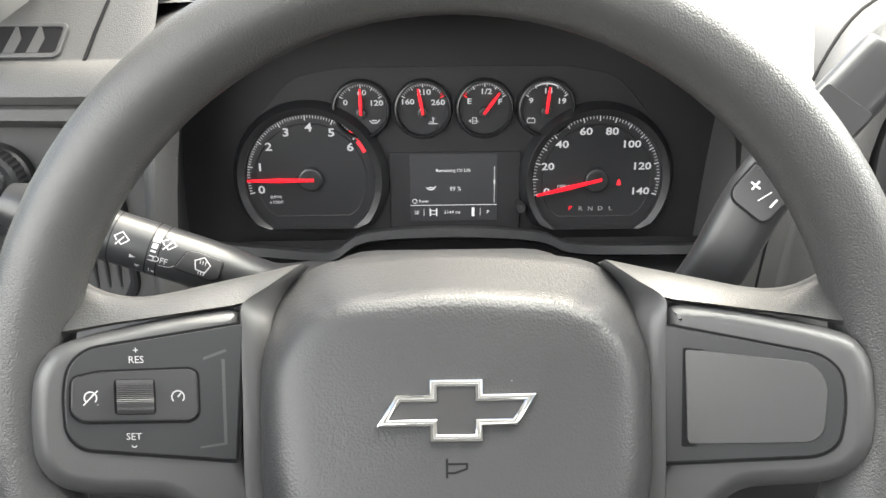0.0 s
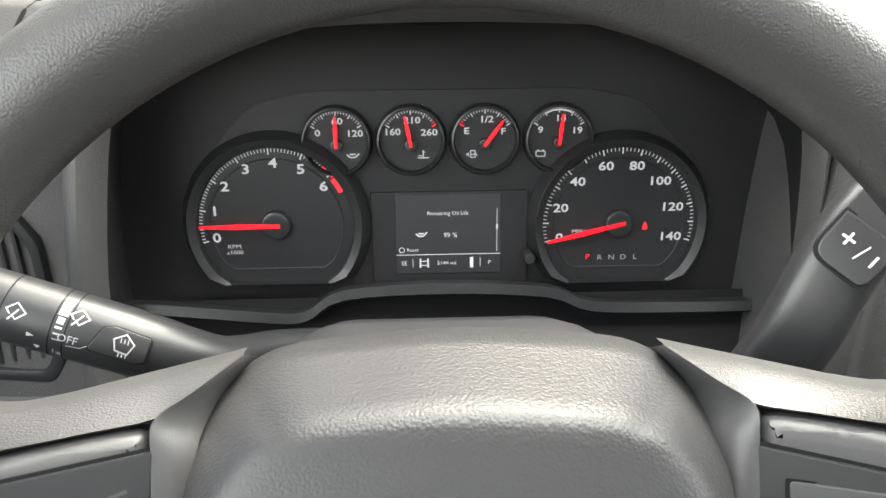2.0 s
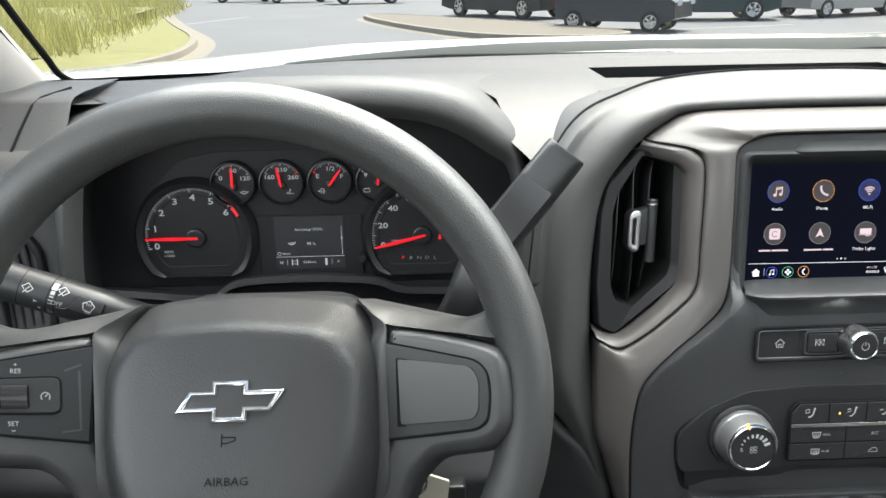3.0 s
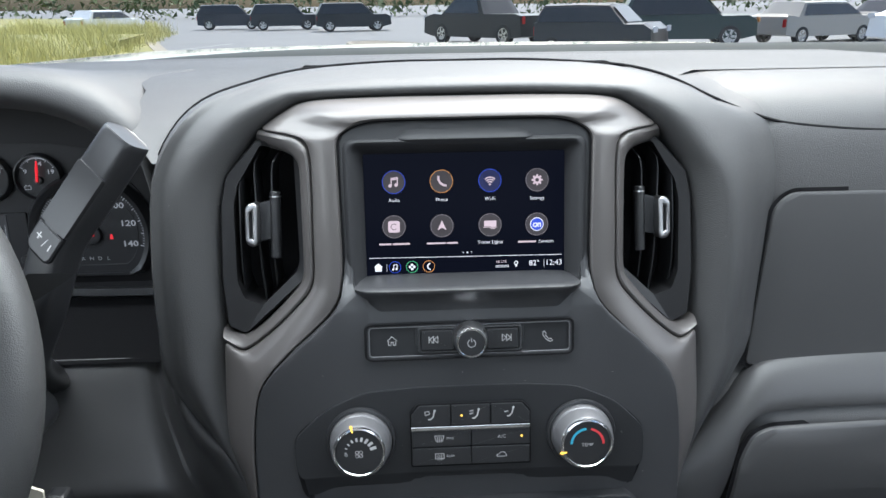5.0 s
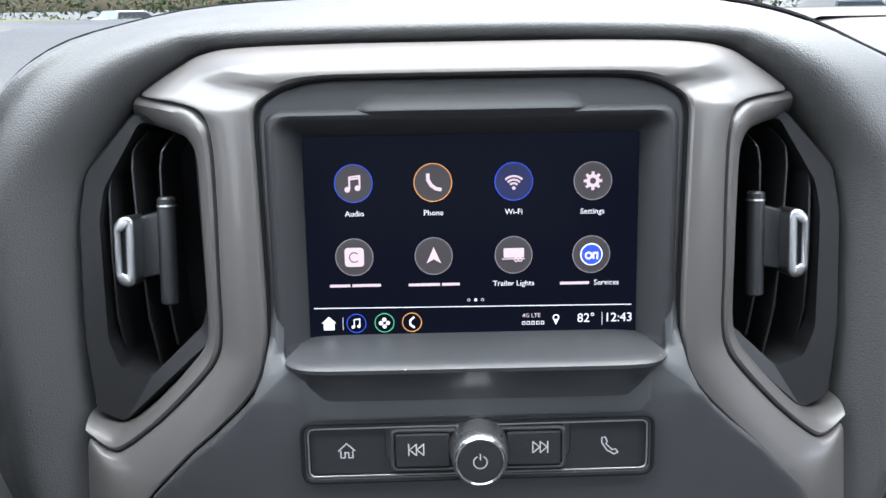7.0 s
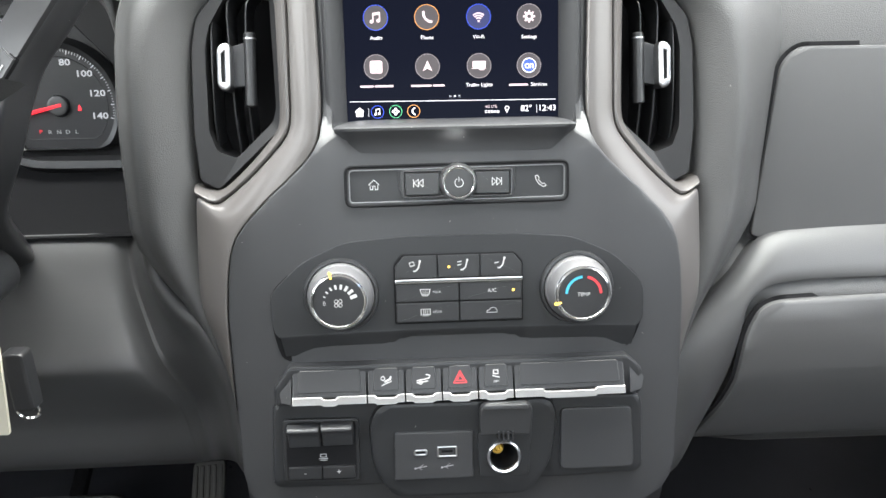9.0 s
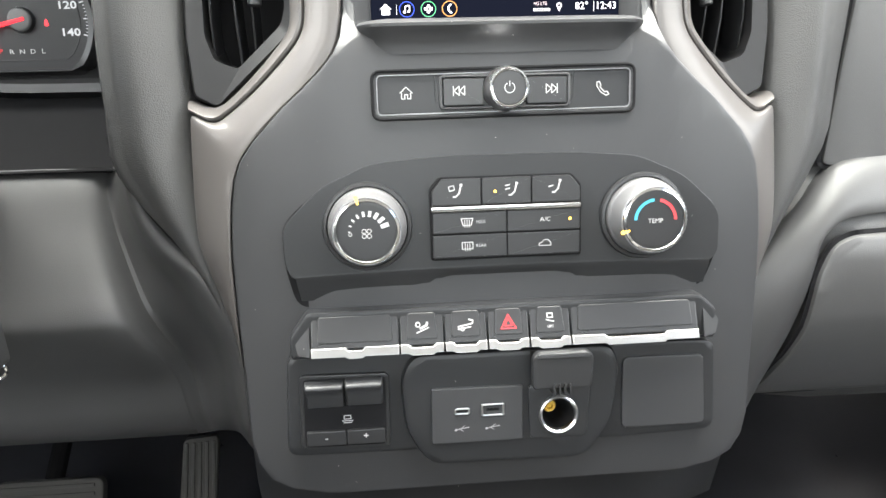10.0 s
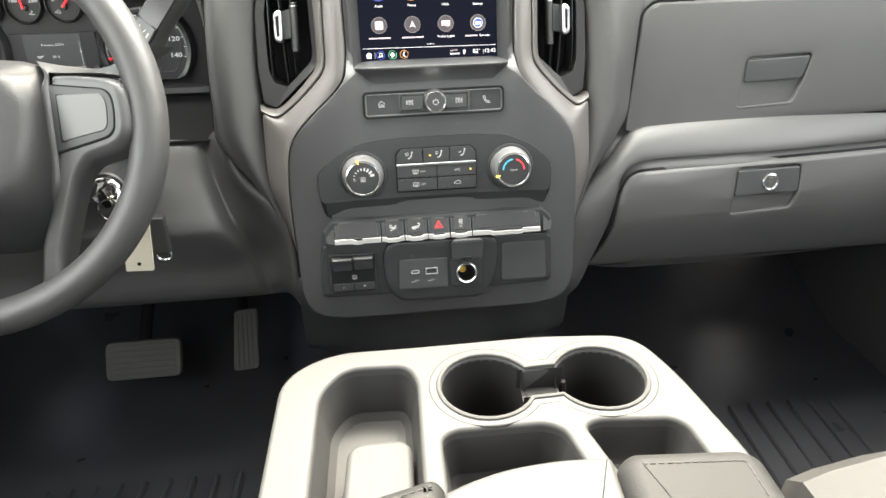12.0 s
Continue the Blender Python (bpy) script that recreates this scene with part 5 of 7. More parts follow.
lever = thing("gear_lever", pose(-.296, .40, 1.30), "black column gear lever with a plus and minus rocker", "gear lever")
SECT = smooth_path([(-.060, .060, -.070), (-.034, -.010, -.012), (-.0095, -.0255, .034), (.0123, -.0238, .0853), (.0375, -.0205, .118), (.064, -.0175, .1515)], 5)
SIZE = smooth_path([(.010, .010, 0), (.0135, .0110, 0), (.0156, .0120, 0), (.0160, .0122, 0), (.0158, .0122, 0), (.0152, .0118, 0)], 5)
rows = []
for k, (c, sz) in enumerate(zip(SECT, SIZE)):
    T = (SECT[min(k + 1, len(SECT) - 1)] - SECT[max(k - 1, 0)]).normalized()
    N = Vector((-.35, -.87, .34))
    N = (N - T * N.dot(T)).normalized()
    W = T.cross(N)
    rows.append((c, sz, T, N, W))


def lever_ring(c, a, b, N, W):
    out = []
    for i in range(28):
        t = 2 * math.pi * i / 28
        co, si = math.cos(t), math.sin(t)
        out.append(c + W * a * math.copysign(abs(co) ** .55, co) + N * b * math.copysign(abs(si) ** .55, si))
    return out


c, sz, T, N, W = rows[-1]
rings = [lever_ring(q[0], q[1].x, q[1].y, q[3], q[4]) for q in rows]
rings += [lever_ring(c + T * d, sz.x * f, sz.y * f, N, W) for d, f in ((.004, .985), (.0055, .93), (.0050, .86), (.0046, .4))]
part("handle", loft(mk(), rings, closed=True, caps=True), KEY, lever, "", 45)
c, sz = rows[15][:2]
T = (SECT[-1] - c).normalized()
N = Vector((-.35, -.87, .34))
N = (N - T * N.dot(T)).normalized()
W = T.cross(N)
LV = Matrix.Translation(c + N * sz.y) @ Matrix((W, T, N)).transposed().to_4x4()
bm = plate(rnd([(-.0118, -.0115), (.0100, -.0115), (.0122, -.008), (.0122, .0095), (-.0118, .0095)], [.008, .005, .003, .001, .001], 6), -.004, .0012, .001)
part("rocker_gap", plate(rnd([(-.0128, -.0125), (.0105, -.0125), (.0130, -.009), (.0130, .0103), (-.0128, .0103)], [.009, .006, .004, .001, .001], 6), -.004, .0004), BLACK, lever).matrix_local = LV
bm2 = plate(rnd([(-.0128, .0103), (.0128, .0103), (.0135, .060), (-.0125, .060)], .002), -.005, .0006, .0005)
part("inlay", bm2, KEY, lever).matrix_local = LV
r = part("rocker", bm, KEY, lever)
r.matrix_local = LV
bm = mk()
stroke(bm, [(-.007, .001), (-.002, .001)], .0010, .0018)
stroke(bm, [(-.0045, -.0015), (-.0045, .0035)], .0010, .0018)
stroke(bm, [(.0015, -.004), (.0035, .003)], .0006, .0018)
stroke(bm, [(.0080, -.003), (.0080, .0015)], .0010, .0018)
part("rocker_print", bm, WHITE, r)
ign = thing("ignition_lock", pose(-.352, .345, 1.232), "chrome ignition lock with the key in it", "ignition lock")
I90 = Matrix.Rotation(radians(90), 4, "X")
bm = lathe(mk(), 0, 0, [(.020, -.07), (.020, -.002), (.0185, .0)], 28)
part("barrel", bm, STACK_DARK, ign).matrix_local = I90
bm = lathe(mk(), 0, 0, [(.0165, -.01), (.0165, .004), (.0150, .006), (.0120, .005), (.0115, .002), (.0, .002)], 28, top=False)
part("lock_ring", bm, CHROME, ign).matrix_local = I90
key = thing("ignition_key", pose(-.350, .338, 1.230), "black ignition key with a steel ring", "key")
bm = plate(rect(-.004, .004, -.010, .010, .003), 0, .012)
part("bow", bm, CHROME, key).matrix_local = I90 @ Matrix.Rotation(radians(20), 4, "Z")
bm = tube(mk(), [(.004 + .012 * math.cos(a), -.012, -.012 + .012 * math.sin(a)) for a in np.linspace(0, 2 * math.pi, 25)[:-1]], .0011, 6, closed=True)
part("key_ring", bm, CHROME, key)
tag = thing("key_tag", pose(-.334, .345, 1.205), "white plastic-sleeved card tag hanging from the key", "key tag")
bm = plate(rnd([(-.012, -.072), (.018, -.070), (.018, .0), (.002, .005), (-.010, 0)], .002), -.0012, .0012, back=True)
tg = part("card", bm, PAPER, tag)
tg.matrix_local = I90 @ Matrix.Rotation(radians(-6), 4, "Z")
part("hole", lathe(mk(), .003, -.062, [(.0022, .0), (.0022, .0016)], 14), BLACK, tg)
fob = thing("key_fob", pose(-.312, .352, 1.192), "black remote key fob with a steel loop", "key fob")
bm = plate(rect(-.007, .009, -.042, .004, .004), -.006, .006, .003, back=True)
part("case", bm, KEY, fob).matrix_local = I90
bm = tube(mk(), [(.001 + .008 * math.cos(a), -.0, -.044 + .006 * math.sin(a)) for a in np.linspace(0, 2 * math.pi, 21)[:-1]], .0012, 6, closed=True)
part("loop", bm, CHROME, fob)


# ---- gauges: local x right, y up, z towards the driver ----
CL_M = plane_frame((-0.4401, 0.5222, 1.3584), 5.7) @ Matrix.Scale(0.9093, 4)
gauges = thing("instrument_cluster", CL_M, "dark instrument cluster with six lit dials and red needles", "instrument cluster")
TACH, SPEEDO, BIGR = (-.1177, -.0147), (.1172, -.0180), .0545
SMALL = [(-.0741 + .0492 * k, .0412) for k in range(4)]


def clock_outline(c, r, low=-.0405):
    """A circle cut off level at its foot, with cropped corners."""
    pts = []
    for k in range(41):
        a = radians(-38 + 256 * k / 40)
        pts.append((c[0] + r * math.cos(a), c[1] + r * math.sin(a)))
    pts += [(c[0] - r * .62, c[1] + low), (c[0] + r * .62, c[1] + low)]
    return ccw(pts)


bm = plate(rnd([(-.24, -.075), (.24, -.075), (.24, .09), (.17, .115), (-.17, .115), (-.24, .09)], .01), -.03, -.0125)
part("mask", bm, MASK, gauges)
bm = plate(rnd([(-.165, -.062), (.165, -.062), (.172, .02), (.13, .066), (.09, .074), (-.09, .074), (-.13, .066), (-.172, .02)], .012), -.03, -.0118, .0006)
part("fascia", bm, FASCIA, gauges)


def dial(c, big, r):
    u, v = c
    name = "dial"
    if big:
        o = clock_outline(c, r + .004)
        o2 = clock_outline(c, r - .001)
        face = part(name, plate(clock_outline(c, r), -.012, -.0085), FACE, gauges)
        bm = loft(mk(), [[(x, y, -.010) for x, y in clock_outline(c, r + .0095)], [(x, y, -.002) for x, y in clock_outline(c, r + .0055)], [(x, y, -.0005) for x, y in o], [(x, y, -.003) for x, y in o2], [(x, y, -.0085) for x, y in inset(o2, .0005)]], closed=True)
        part("bezel", bm, KEY, face)
        bm = loft(mk(), [[(x, y, -.0086) for x, y in inset(clock_outline(c, r), .0085)], [(x, y, -.0081) for x, y in inset(clock_outline(c, r), .0090)], [(x, y, -.0086) for x, y in inset(clock_outline(c, r), .0100)]], closed=True)
        part("inner_ridge", bm, FACE, face)
        bm = mk()
        for a0, a1 in ((-26, 12), (48, 100)) if u < 0 else ((75, 120), (150, 205)):
            ring(bm, u, v, r - .0006, .0007, -.0030, 24, a0, a1)
        part("light_ring", bm, DIALBLUE, face)
        bm = lathe(mk(), u, v, [(.0105, -.009), (.0095, -.0045), (.0075, -.0035)], 24)
        part("hub", bm, KEY, face)
    else:
        face = part(name, plate(circle(u, v, r, 40), -.012, -.0085), FACE, gauges)
        bm = loft(mk(), [[(x, y, n) for x, y in circle(u, v, q, 48)] for q, n in ((r + .0035, -.0095), (r + .0018, -.004), (r + .0006, -.0035), (r - .0004, -.0065), (r - .0004, -.0085))], closed=True)
        part("bezel", bm, KEY, face)
        bm = lathe(mk(), u, v - .0030, [(.0042, -.009), (.0038, -.0055), (.0028, -.005)], 18)
        part("hub", bm, KEY, face)
    return face


def ticks(face, u, v, r, a0, a1, n, major, lmaj, lmin, mat=DIAL, w=.0007, red=()):
    bm, rd = mk(), mk()
    for k in range(n + 1):
        a = radians(a0 + (a1 - a0) * k / n)
        q = lmaj if k % major == 0 else lmin
        b = rd if k in red else bm
        stroke(b, [(u + (r - q) * math.cos(a), v + (r - q) * math.sin(a)), (u + r * math.cos(a), v + r * math.sin(a))], w * (1.6 if k % major == 0 else 1), -.0080)
    part("scale", bm, mat, face)
    if red:
        part("red_scale", rd, DIALRED, face)
    else:
        rd.free()


def needle(face, u, v, ang, r0, r1, w, n=-.0030):
    a = radians(ang)
    d, s = Vector((math.cos(a), math.sin(a))), Vector((-math.sin(a), math.cos(a)))
    c = Vector((u, v))
    pts = [c + d * r0 - s * w * .45, c + d * (r0 + .012 * (r1 / .05)) - s * w * .5, c + d * (r1 * .5) - s * w * .62, c + d * r1 - s * w * .3, c + d * r1 + s * w * .3, c + d * (r1 * .5) + s * w * .62, c + d * (r0 + .012 * (r1 / .05)) + s * w * .5, c + d * r0 + s * w * .45]
    part("needle", plate(ccw([tuple(p) for p in pts]), n - .001, n, .0004), NEEDLE, face, "lit red needle")


tach = dial(TACH, True, BIGR)
tu, tv = TACH
ticks(tach, tu, tv, .0520, 193, 42, 60, 10, .0036, .0020, w=.0006)
bm = mk()
ring(bm, tu, tv, .0512, .0016, -.0079, 8, 39, 50)
ring(bm, tu, tv, .0500, .0032, -.0079, 8, 26, 38)
part("red_band", bm, DIALRED, tach)
for k in range(7):
    a = radians(192 - 25.7 * k)
    words("numeral", str(k), .0064, tu + .0422 * math.cos(a), tv + .0422 * math.sin(a), -.0080, DIAL, tach, wide=1.3, bold=.03)
words("legend", "RPM", .0027, tu - .0300, tv - .0150, -.0080, DIAL, tach, wide=1.3)
words("legend", "x1000", .0027, tu - .0300, tv - .0192, -.0080, DIAL, tach, wide=1.2)
needle(tach, tu, tv, 180, -.003, .0515, .0030)
speedo = dial(SPEEDO, True, BIGR)
su0, sv0 = SPEEDO
ticks(speedo, su0, sv0, .0522, 194, -14.6, 70, 5, .0036, .0020, w=.0006)
for k in range(8):
    a = radians(194 - 29.8 * k)
    q = .0420 if k < 4 else .0405 if k == 4 else .0380
    words("numeral", str(20 * k), .0058, su0 + q * math.cos(a), sv0 + .0410 * math.sin(a), -.0080, DIAL, speedo, wide=1.3, bold=.03)
words("legend", "MPH", .0027, su0 - .0272, sv0 - .0055, -.0080, DIAL, speedo, wide=1.3)
words("gear_letter", "P", .0038, su0 - .0204, sv0 - .0242, -.0080, DIALRED, speedo, wide=1.2)
for k, s in enumerate("RNDL"):
    words("gear_letter", s, .0036, su0 - .0118 + k * .0083, sv0 - .0247, -.0080, GREYPRINT, speedo, wide=1.2)
bm = mk()
flat(bm, rnd([(su0 + .0170, sv0 - .0049), (su0 + .0206, sv0 - .0049), (su0 + .0200, sv0 - .0010), (su0 + .0188, sv0 + .0010), (su0 + .0176, sv0 - .0010)], .0008), -.0080)
part("belt_light", bm, DIALRED, speedo, "lit red warning light")
needle(speedo, su0, sv0, 193.5, -.004, .0510, .0030)
for (u, v), ang, labs in zip(SMALL, (90, 101, 53, 84), (("0", "60", "120"), ("160", "210", "260"), ("E", "1/2", "F"), ("9", "14", "19"))):
    f = dial((u, v), False, .0205)
    k = SMALL.index((u, v))
    ticks(f, u, v + .0008, .0192, 150, 30, 20, 5, .0028, .0016, w=.0005, red={1: (19, 20), 2: (0, 1)}.get(k, ()))
    for s, (du, dv) in zip(labs, ((-.0122, .0056), (.0010, .0131), (.0122, .0050))):
        words("numeral", s, .0042, u + du, v + dv, -.0080, DIAL, f, wide=1.25, bold=.03)
    if k == 3:
        bm = mk()
        ring(bm, u, v + .0008, .0182, .0010, -.0079, 16, 62, 118)
        part("scale_band", bm, DIAL, f)
    needle(f, u, v - .0030, ang, -.001, .0195, .0022)
    bm = mk()
    su = u + (.0105 if k == 0 else .0080 if k == 1 else -.0085 if k == 2 else -.0118)
    sv = v - .0098
    if k == 0:
        stroke(bm, [(su - .004, sv + .001), (su - .002, sv - .0008), (su + .0015, sv - .0008), (su + .004, sv + .0015)], .0009, -.0080)
        stroke(bm, [(su - .002, sv + .0012), (su + .0015, sv + .0012)], .0009, -.0080)
    elif k == 1:
        stroke(bm, [(su, sv + .003), (su, sv - .001)], .0009, -.0080)
        stroke(bm, [(su, sv + .002), (su + .0015, sv + .002)], .0005, -.0080)
        stroke(bm, [(su - .0035, sv - .0018), (su + .0035, sv - .0018)], .0008, -.0080)
        stroke(bm, [(su - .003, sv - .0004), (su - .001, sv - .0004)], .0006, -.0080)
    elif k == 2:
        stroke(bm, [(su - .001, sv - .002), (su + .002, sv - .002), (su + .002, sv + .0025), (su - .001, sv + .0025)], .0006, -.0080, True)
        stroke(bm, [(su - .001, sv), (su + .002, sv)], .0006, -.0080)
        stroke(bm, [(su + .002, sv + .001), (su + .0035, sv - .001)], .0006, -.0080)
        flat(bm, [(su - .0045, sv), (su - .0022, sv + .0013), (su - .0022, sv - .0013)], -.0080)
    else:
        stroke(bm, [(su - .003, sv - .002), (su + .003, sv - .002), (su + .003, sv + .0014), (su - .003, sv + .0014)], .0006, -.0080, True)
        stroke(bm, [(su - .002, sv + .002), (su - .0012, sv + .002)], .0007, -.0080)
        stroke(bm, [(su + .0012, sv + .002), (su + .002, sv + .002)], .0007, -.0080)
    part("symbol", bm, DIAL, f)
part("display_frame", plate(rnd([(-.0534, -.062), (.0545, -.062), (.0545, .0062), (-.0534, .0062)], .002), -.012, -.0095, .001), FASCIA, gauges)
info = part("driver_display", plate(rect(-.0367, .0354, -.0520, .0044, .001), -.012, -.0088, .0003), LCD, gauges)
words("readout", "Remaining Oil Life", .0027, -.0009, -.0089, -.0084, LCDTEXT, info)
words("readout", "99 %", .0034, .0008, -.0245, -.0084, LCDTEXT, info)
words("readout", "Reset", .0025, -.0255, -.0347, -.0084, LCDTEXT, info)
words("readout", "SE", .0030, -.0315, -.0445, -.0084, LCDTEXT, info)
words("readout", "5144 mi", .0029, -.0020, -.0445, -.0084, LCDTEXT, info)
words("readout", "P", .0030, .0280, -.0448, -.0084, LCDTEXT, info)
bm = mk()
stroke(bm, [(-.0367, -.0382), (.0354, -.0382)], .0005, -.0084)
stroke(bm, [(.0330, -.006), (.0330, -.0365)], .0004, -.0084)
stroke(bm, [(.0330, -.0175), (.0330, -.0200)], .0013, -.0084)
for u in (-.0255, .0215):
    stroke(bm, [(u, -.0412), (u, -.0475)], .0004, -.0084)
stroke(bm, [(-.0230, -.0232), (-.0210, -.0248), (-.0180, -.0248), (-.0155, -.0222)], .0009, -.0084)
stroke(bm, [(-.0210, -.0230), (-.0180, -.0230)], .0009, -.0084)
ring(bm, -.0330, -.0347, .0018, .0005, -.0084, 16)
for du in (-.0203, -.0150):
    stroke(bm, [(du, -.0414), (du, -.0474)], .0011, -.0084)
stroke(bm, [(-.0203, -.0430), (-.0150, -.0430)], .0006, -.0084)
stroke(bm, [(-.0203, -.0460), (-.0150, -.0460)], .0006, -.0084)
stroke(bm, [(.0155, -.0412), (.0155, -.0474)], .0024, -.0084)
part("readout_line", bm, LCDTEXT, info)
bm = lathe(mk(), .0542, -.0390, [(.0042, -.010), (.0040, .004), (.0032, .005)], 18)
part("trip_button", bm, KEY, gauges)

# ---- centre display ----
SCR_M = plane_frame((0, .4065, 1.348), 10.76)
SC = math.cos(radians(10.76))


def sv_(z):
    return (z - 1.348) / SC


display = thing("touch_display", SCR_M, "lit touch display with two rows of round icons", "display")
part("glass", plate(rect(-.0757, .0757, sv_(1.3395), sv_(1.4315)), -.006, 0, .0003), SCREEN, display)
HI = .0004
for k, (u, z, disc, rim, lab, kind) in enumerate((
        (-.0533, 1.4108, UIDISC, UIBLUE, "Audio", "note"), (-.0175, 1.4106, UIDISC, UIORANGE, "Phone", "phone"), (.0190, 1.4104, UINAVY, UIBLUE, "Wi-Fi", "wifi"), (.0548, 1.4100, UIDISC, UIRING, "Settings", "gear"),
        (-.0541, 1.3778, UIDISC, UIRING, "", "tile"), (-.0178, 1.3776, UIDISC, UIRING, "", "arrow"), (.0188, 1.3774, UIDISC, UIRING, "Trailer Lights", "trailer"), (.0545, 1.3770, UIDISC, UIRING, "Services", "round"))):
    v = sv_(z)
    icon = part("icon", flat(mk(), circle(u, v, .0083, 36), HI), disc, display)
    part("icon_ring", ring(mk(), u, v, .0085, .0004, HI * 1.5, 40), rim, icon)
    bm, H, mat = mk(), HI * 2, UIPINK
    if kind == "note":
        stroke(bm, [(u - .0018, v - .0025), (u - .0018, v + .0028), (u + .0028, v + .0034), (u + .0028, v - .0020)], .0008, H)
        stroke(bm, [(u - .0018, v + .0018), (u + .0028, v + .0024)], .0008, H)
        flat(bm, circle(u - .0028, v - .0027, .0013, 12), H)
        flat(bm, circle(u + .0018, v - .0021, .0013, 12), H)
    elif kind == "phone":
        stroke(bm, [(u - .0022, v + .0036), (u - .0022, v + .0012), (u - .0008, v - .0012), (u + .0014, v - .0028), (u + .0034, v - .0032)], .0016, H)
    elif kind == "wifi":
        for r in (.0022, .0038, .0054):
            stroke(bm, arc(u, v - .0030, r, 48, 132, 10), .0009, H)
        flat(bm, circle(u, v - .0030, .0008, 12), H)
    elif kind == "gear":
        ring(bm, u, v, .0022, .0016, H, 24)
        for q in range(8):
            a = 2 * math.pi * q / 8
            stroke(bm, [(u + .0028 * math.cos(a), v + .0028 * math.sin(a)), (u + .0038 * math.cos(a), v + .0038 * math.sin(a))], .0013, H)
    elif kind == "tile":
        flat(bm, rect(u - .0044, u + .0044, v - .0044, v + .0044, .0018), H)
    elif kind == "arrow":
        flat(bm, [(u, v + .0042), (u - .0034, v - .0034), (u, v - .0014)], H)
        flat(bm, [(u, v + .0042), (u, v - .0014), (u + .0034, v - .0034)], H)
    elif kind == "trailer":
        flat(bm, rect(u - .0046, u + .0048, v - .0012, v + .0032, .0004), H)
        stroke(bm, [(u - .0052, v - .0018), (u + .005, v - .0018)], .0005, H)
        for du in (.0012, .0030):
            ring(bm, u + du, v - .0022, .0008, .0005, H, 14)
    else:
        flat(bm, circle(u, v, .0052, 28), H)
        mat = UI
    part("pictogram", bm, mat, icon)
    if kind == "tile":
        part("pictogram", ring(mk(), u, v, .0022, .0005, HI * 3, 24, 40, 320), UIDISC, icon)
    if kind == "round":
        part("pictogram", flat(mk(), circle(u, v, .0046, 28), HI * 3), UIBLUE, icon)
        b2 = mk()
        ring(b2, u - .0014, v - .0004, .0014, .0008, HI * 4, 20)
        stroke(b2, [(u + .0008, v - .0018), (u + .0008, v + .0008), (u + .0026, v + .0008), (u + .0026, v - .0018)], .0008, HI * 4)
        part("pictogram", b2, UI, icon)
    lv = v - .0138 if k < 4 else v - .0133
    if kind == "round":
        words("caption", lab, .0025, u + .0072, lv, HI, UI, display)
        part("caption_bar", bars(u - .0075, lv, HI, .0135, .0013, [1]), UIPINK, display)
    elif lab:
        words("caption", lab, .0025, u, lv, HI, UI, display)
    else:
        part("caption_bar", bars(u, lv, HI, .0235, .0013, [5, 7] if kind == "tile" else [7, 4], 2.5), UIPINK, display)
bm = mk()
stroke(bm, [(-.0735, sv_(1.3545)), (.0735, sv_(1.3535))], .0004, HI)
for k in (-1, 1):
    ring(bm, .0012 + k * .0032, sv_(1.3570), .0006, .0002, HI, 12)
flat(bm, circle(.0012, sv_(1.3570), .0007, 12), HI)
v = sv_(1.3472)
flat(bm, [(-.0705, v + .0003), (-.0670, v + .0034), (-.0635, v + .0003)], HI)
flat(bm, [(-.0695, v + .0003), (-.0645, v + .0003), (-.0645, v - .0030), (-.0695, v - .0030)], HI)
stroke(bm, [(-.0605, v + .003), (-.0605, v - .003)], .0002, HI)
stroke(bm, [(.0600, v + .003), (.0600, v - .003)], .00025, HI)
ring(bm, .0385, v + .0008, .0013, .0006, HI, 14)
flat(bm, [(.0373, v), (.0397, v), (.0385, v - .0028)], HI)
for k in range(5):
    stroke(bm, [(.0228 + k * .0022, v - .0022), (.0240 + k * .0022, v - .0022), (.0240 + k * .0022, v - .0008), (.0228 + k * .0022, v - .0008)], .0003, HI, True)
part("status_bar", bm, UI, display)
words("status", "4G LTE", .0019, .0270, v + .0020, HI, UIPINK, display)
words("status", "82°", .0042, .0525, v + .0002, HI, UI, display)
words("status", "12:43", .0042, .0676, v + .0002, HI, UI, display)
for u, mt in ((-.0543, UIBLUE), (-.0413, UIGREEN), (-.0285, UIORANGE)):
    sc = part("shortcut", ring(mk(), u, v, .0044, .0004, HI, 30), mt, display)
    bm = mk()
    if mt is UIBLUE:
        stroke(bm, [(u - .0010, v - .0015), (u - .0010, v + .0018), (u + .0016, v + .0022), (u + .0016, v - .0012)], .0005, HI * 2)
        flat(bm, circle(u - .0015, v - .0016, .0008, 10), HI * 2)
        flat(bm, circle(u + .0011, v - .0013, .0008, 10), HI * 2)
    elif mt is UIGREEN:
        for du, dv in ((0, .0016), (0, -.0016), (.0016, 0), (-.0016, 0)):
            flat(bm, circle(u + du, v + dv, .0010, 12), HI * 2)
    else:
        stroke(bm, [(u + .0008, v + .0024), (u - .0008, v + .0010), (u - .0008, v - .0010), (u + .0010, v - .0024)], .0009, HI * 2)
    part("pictogram", bm, UI, sc)

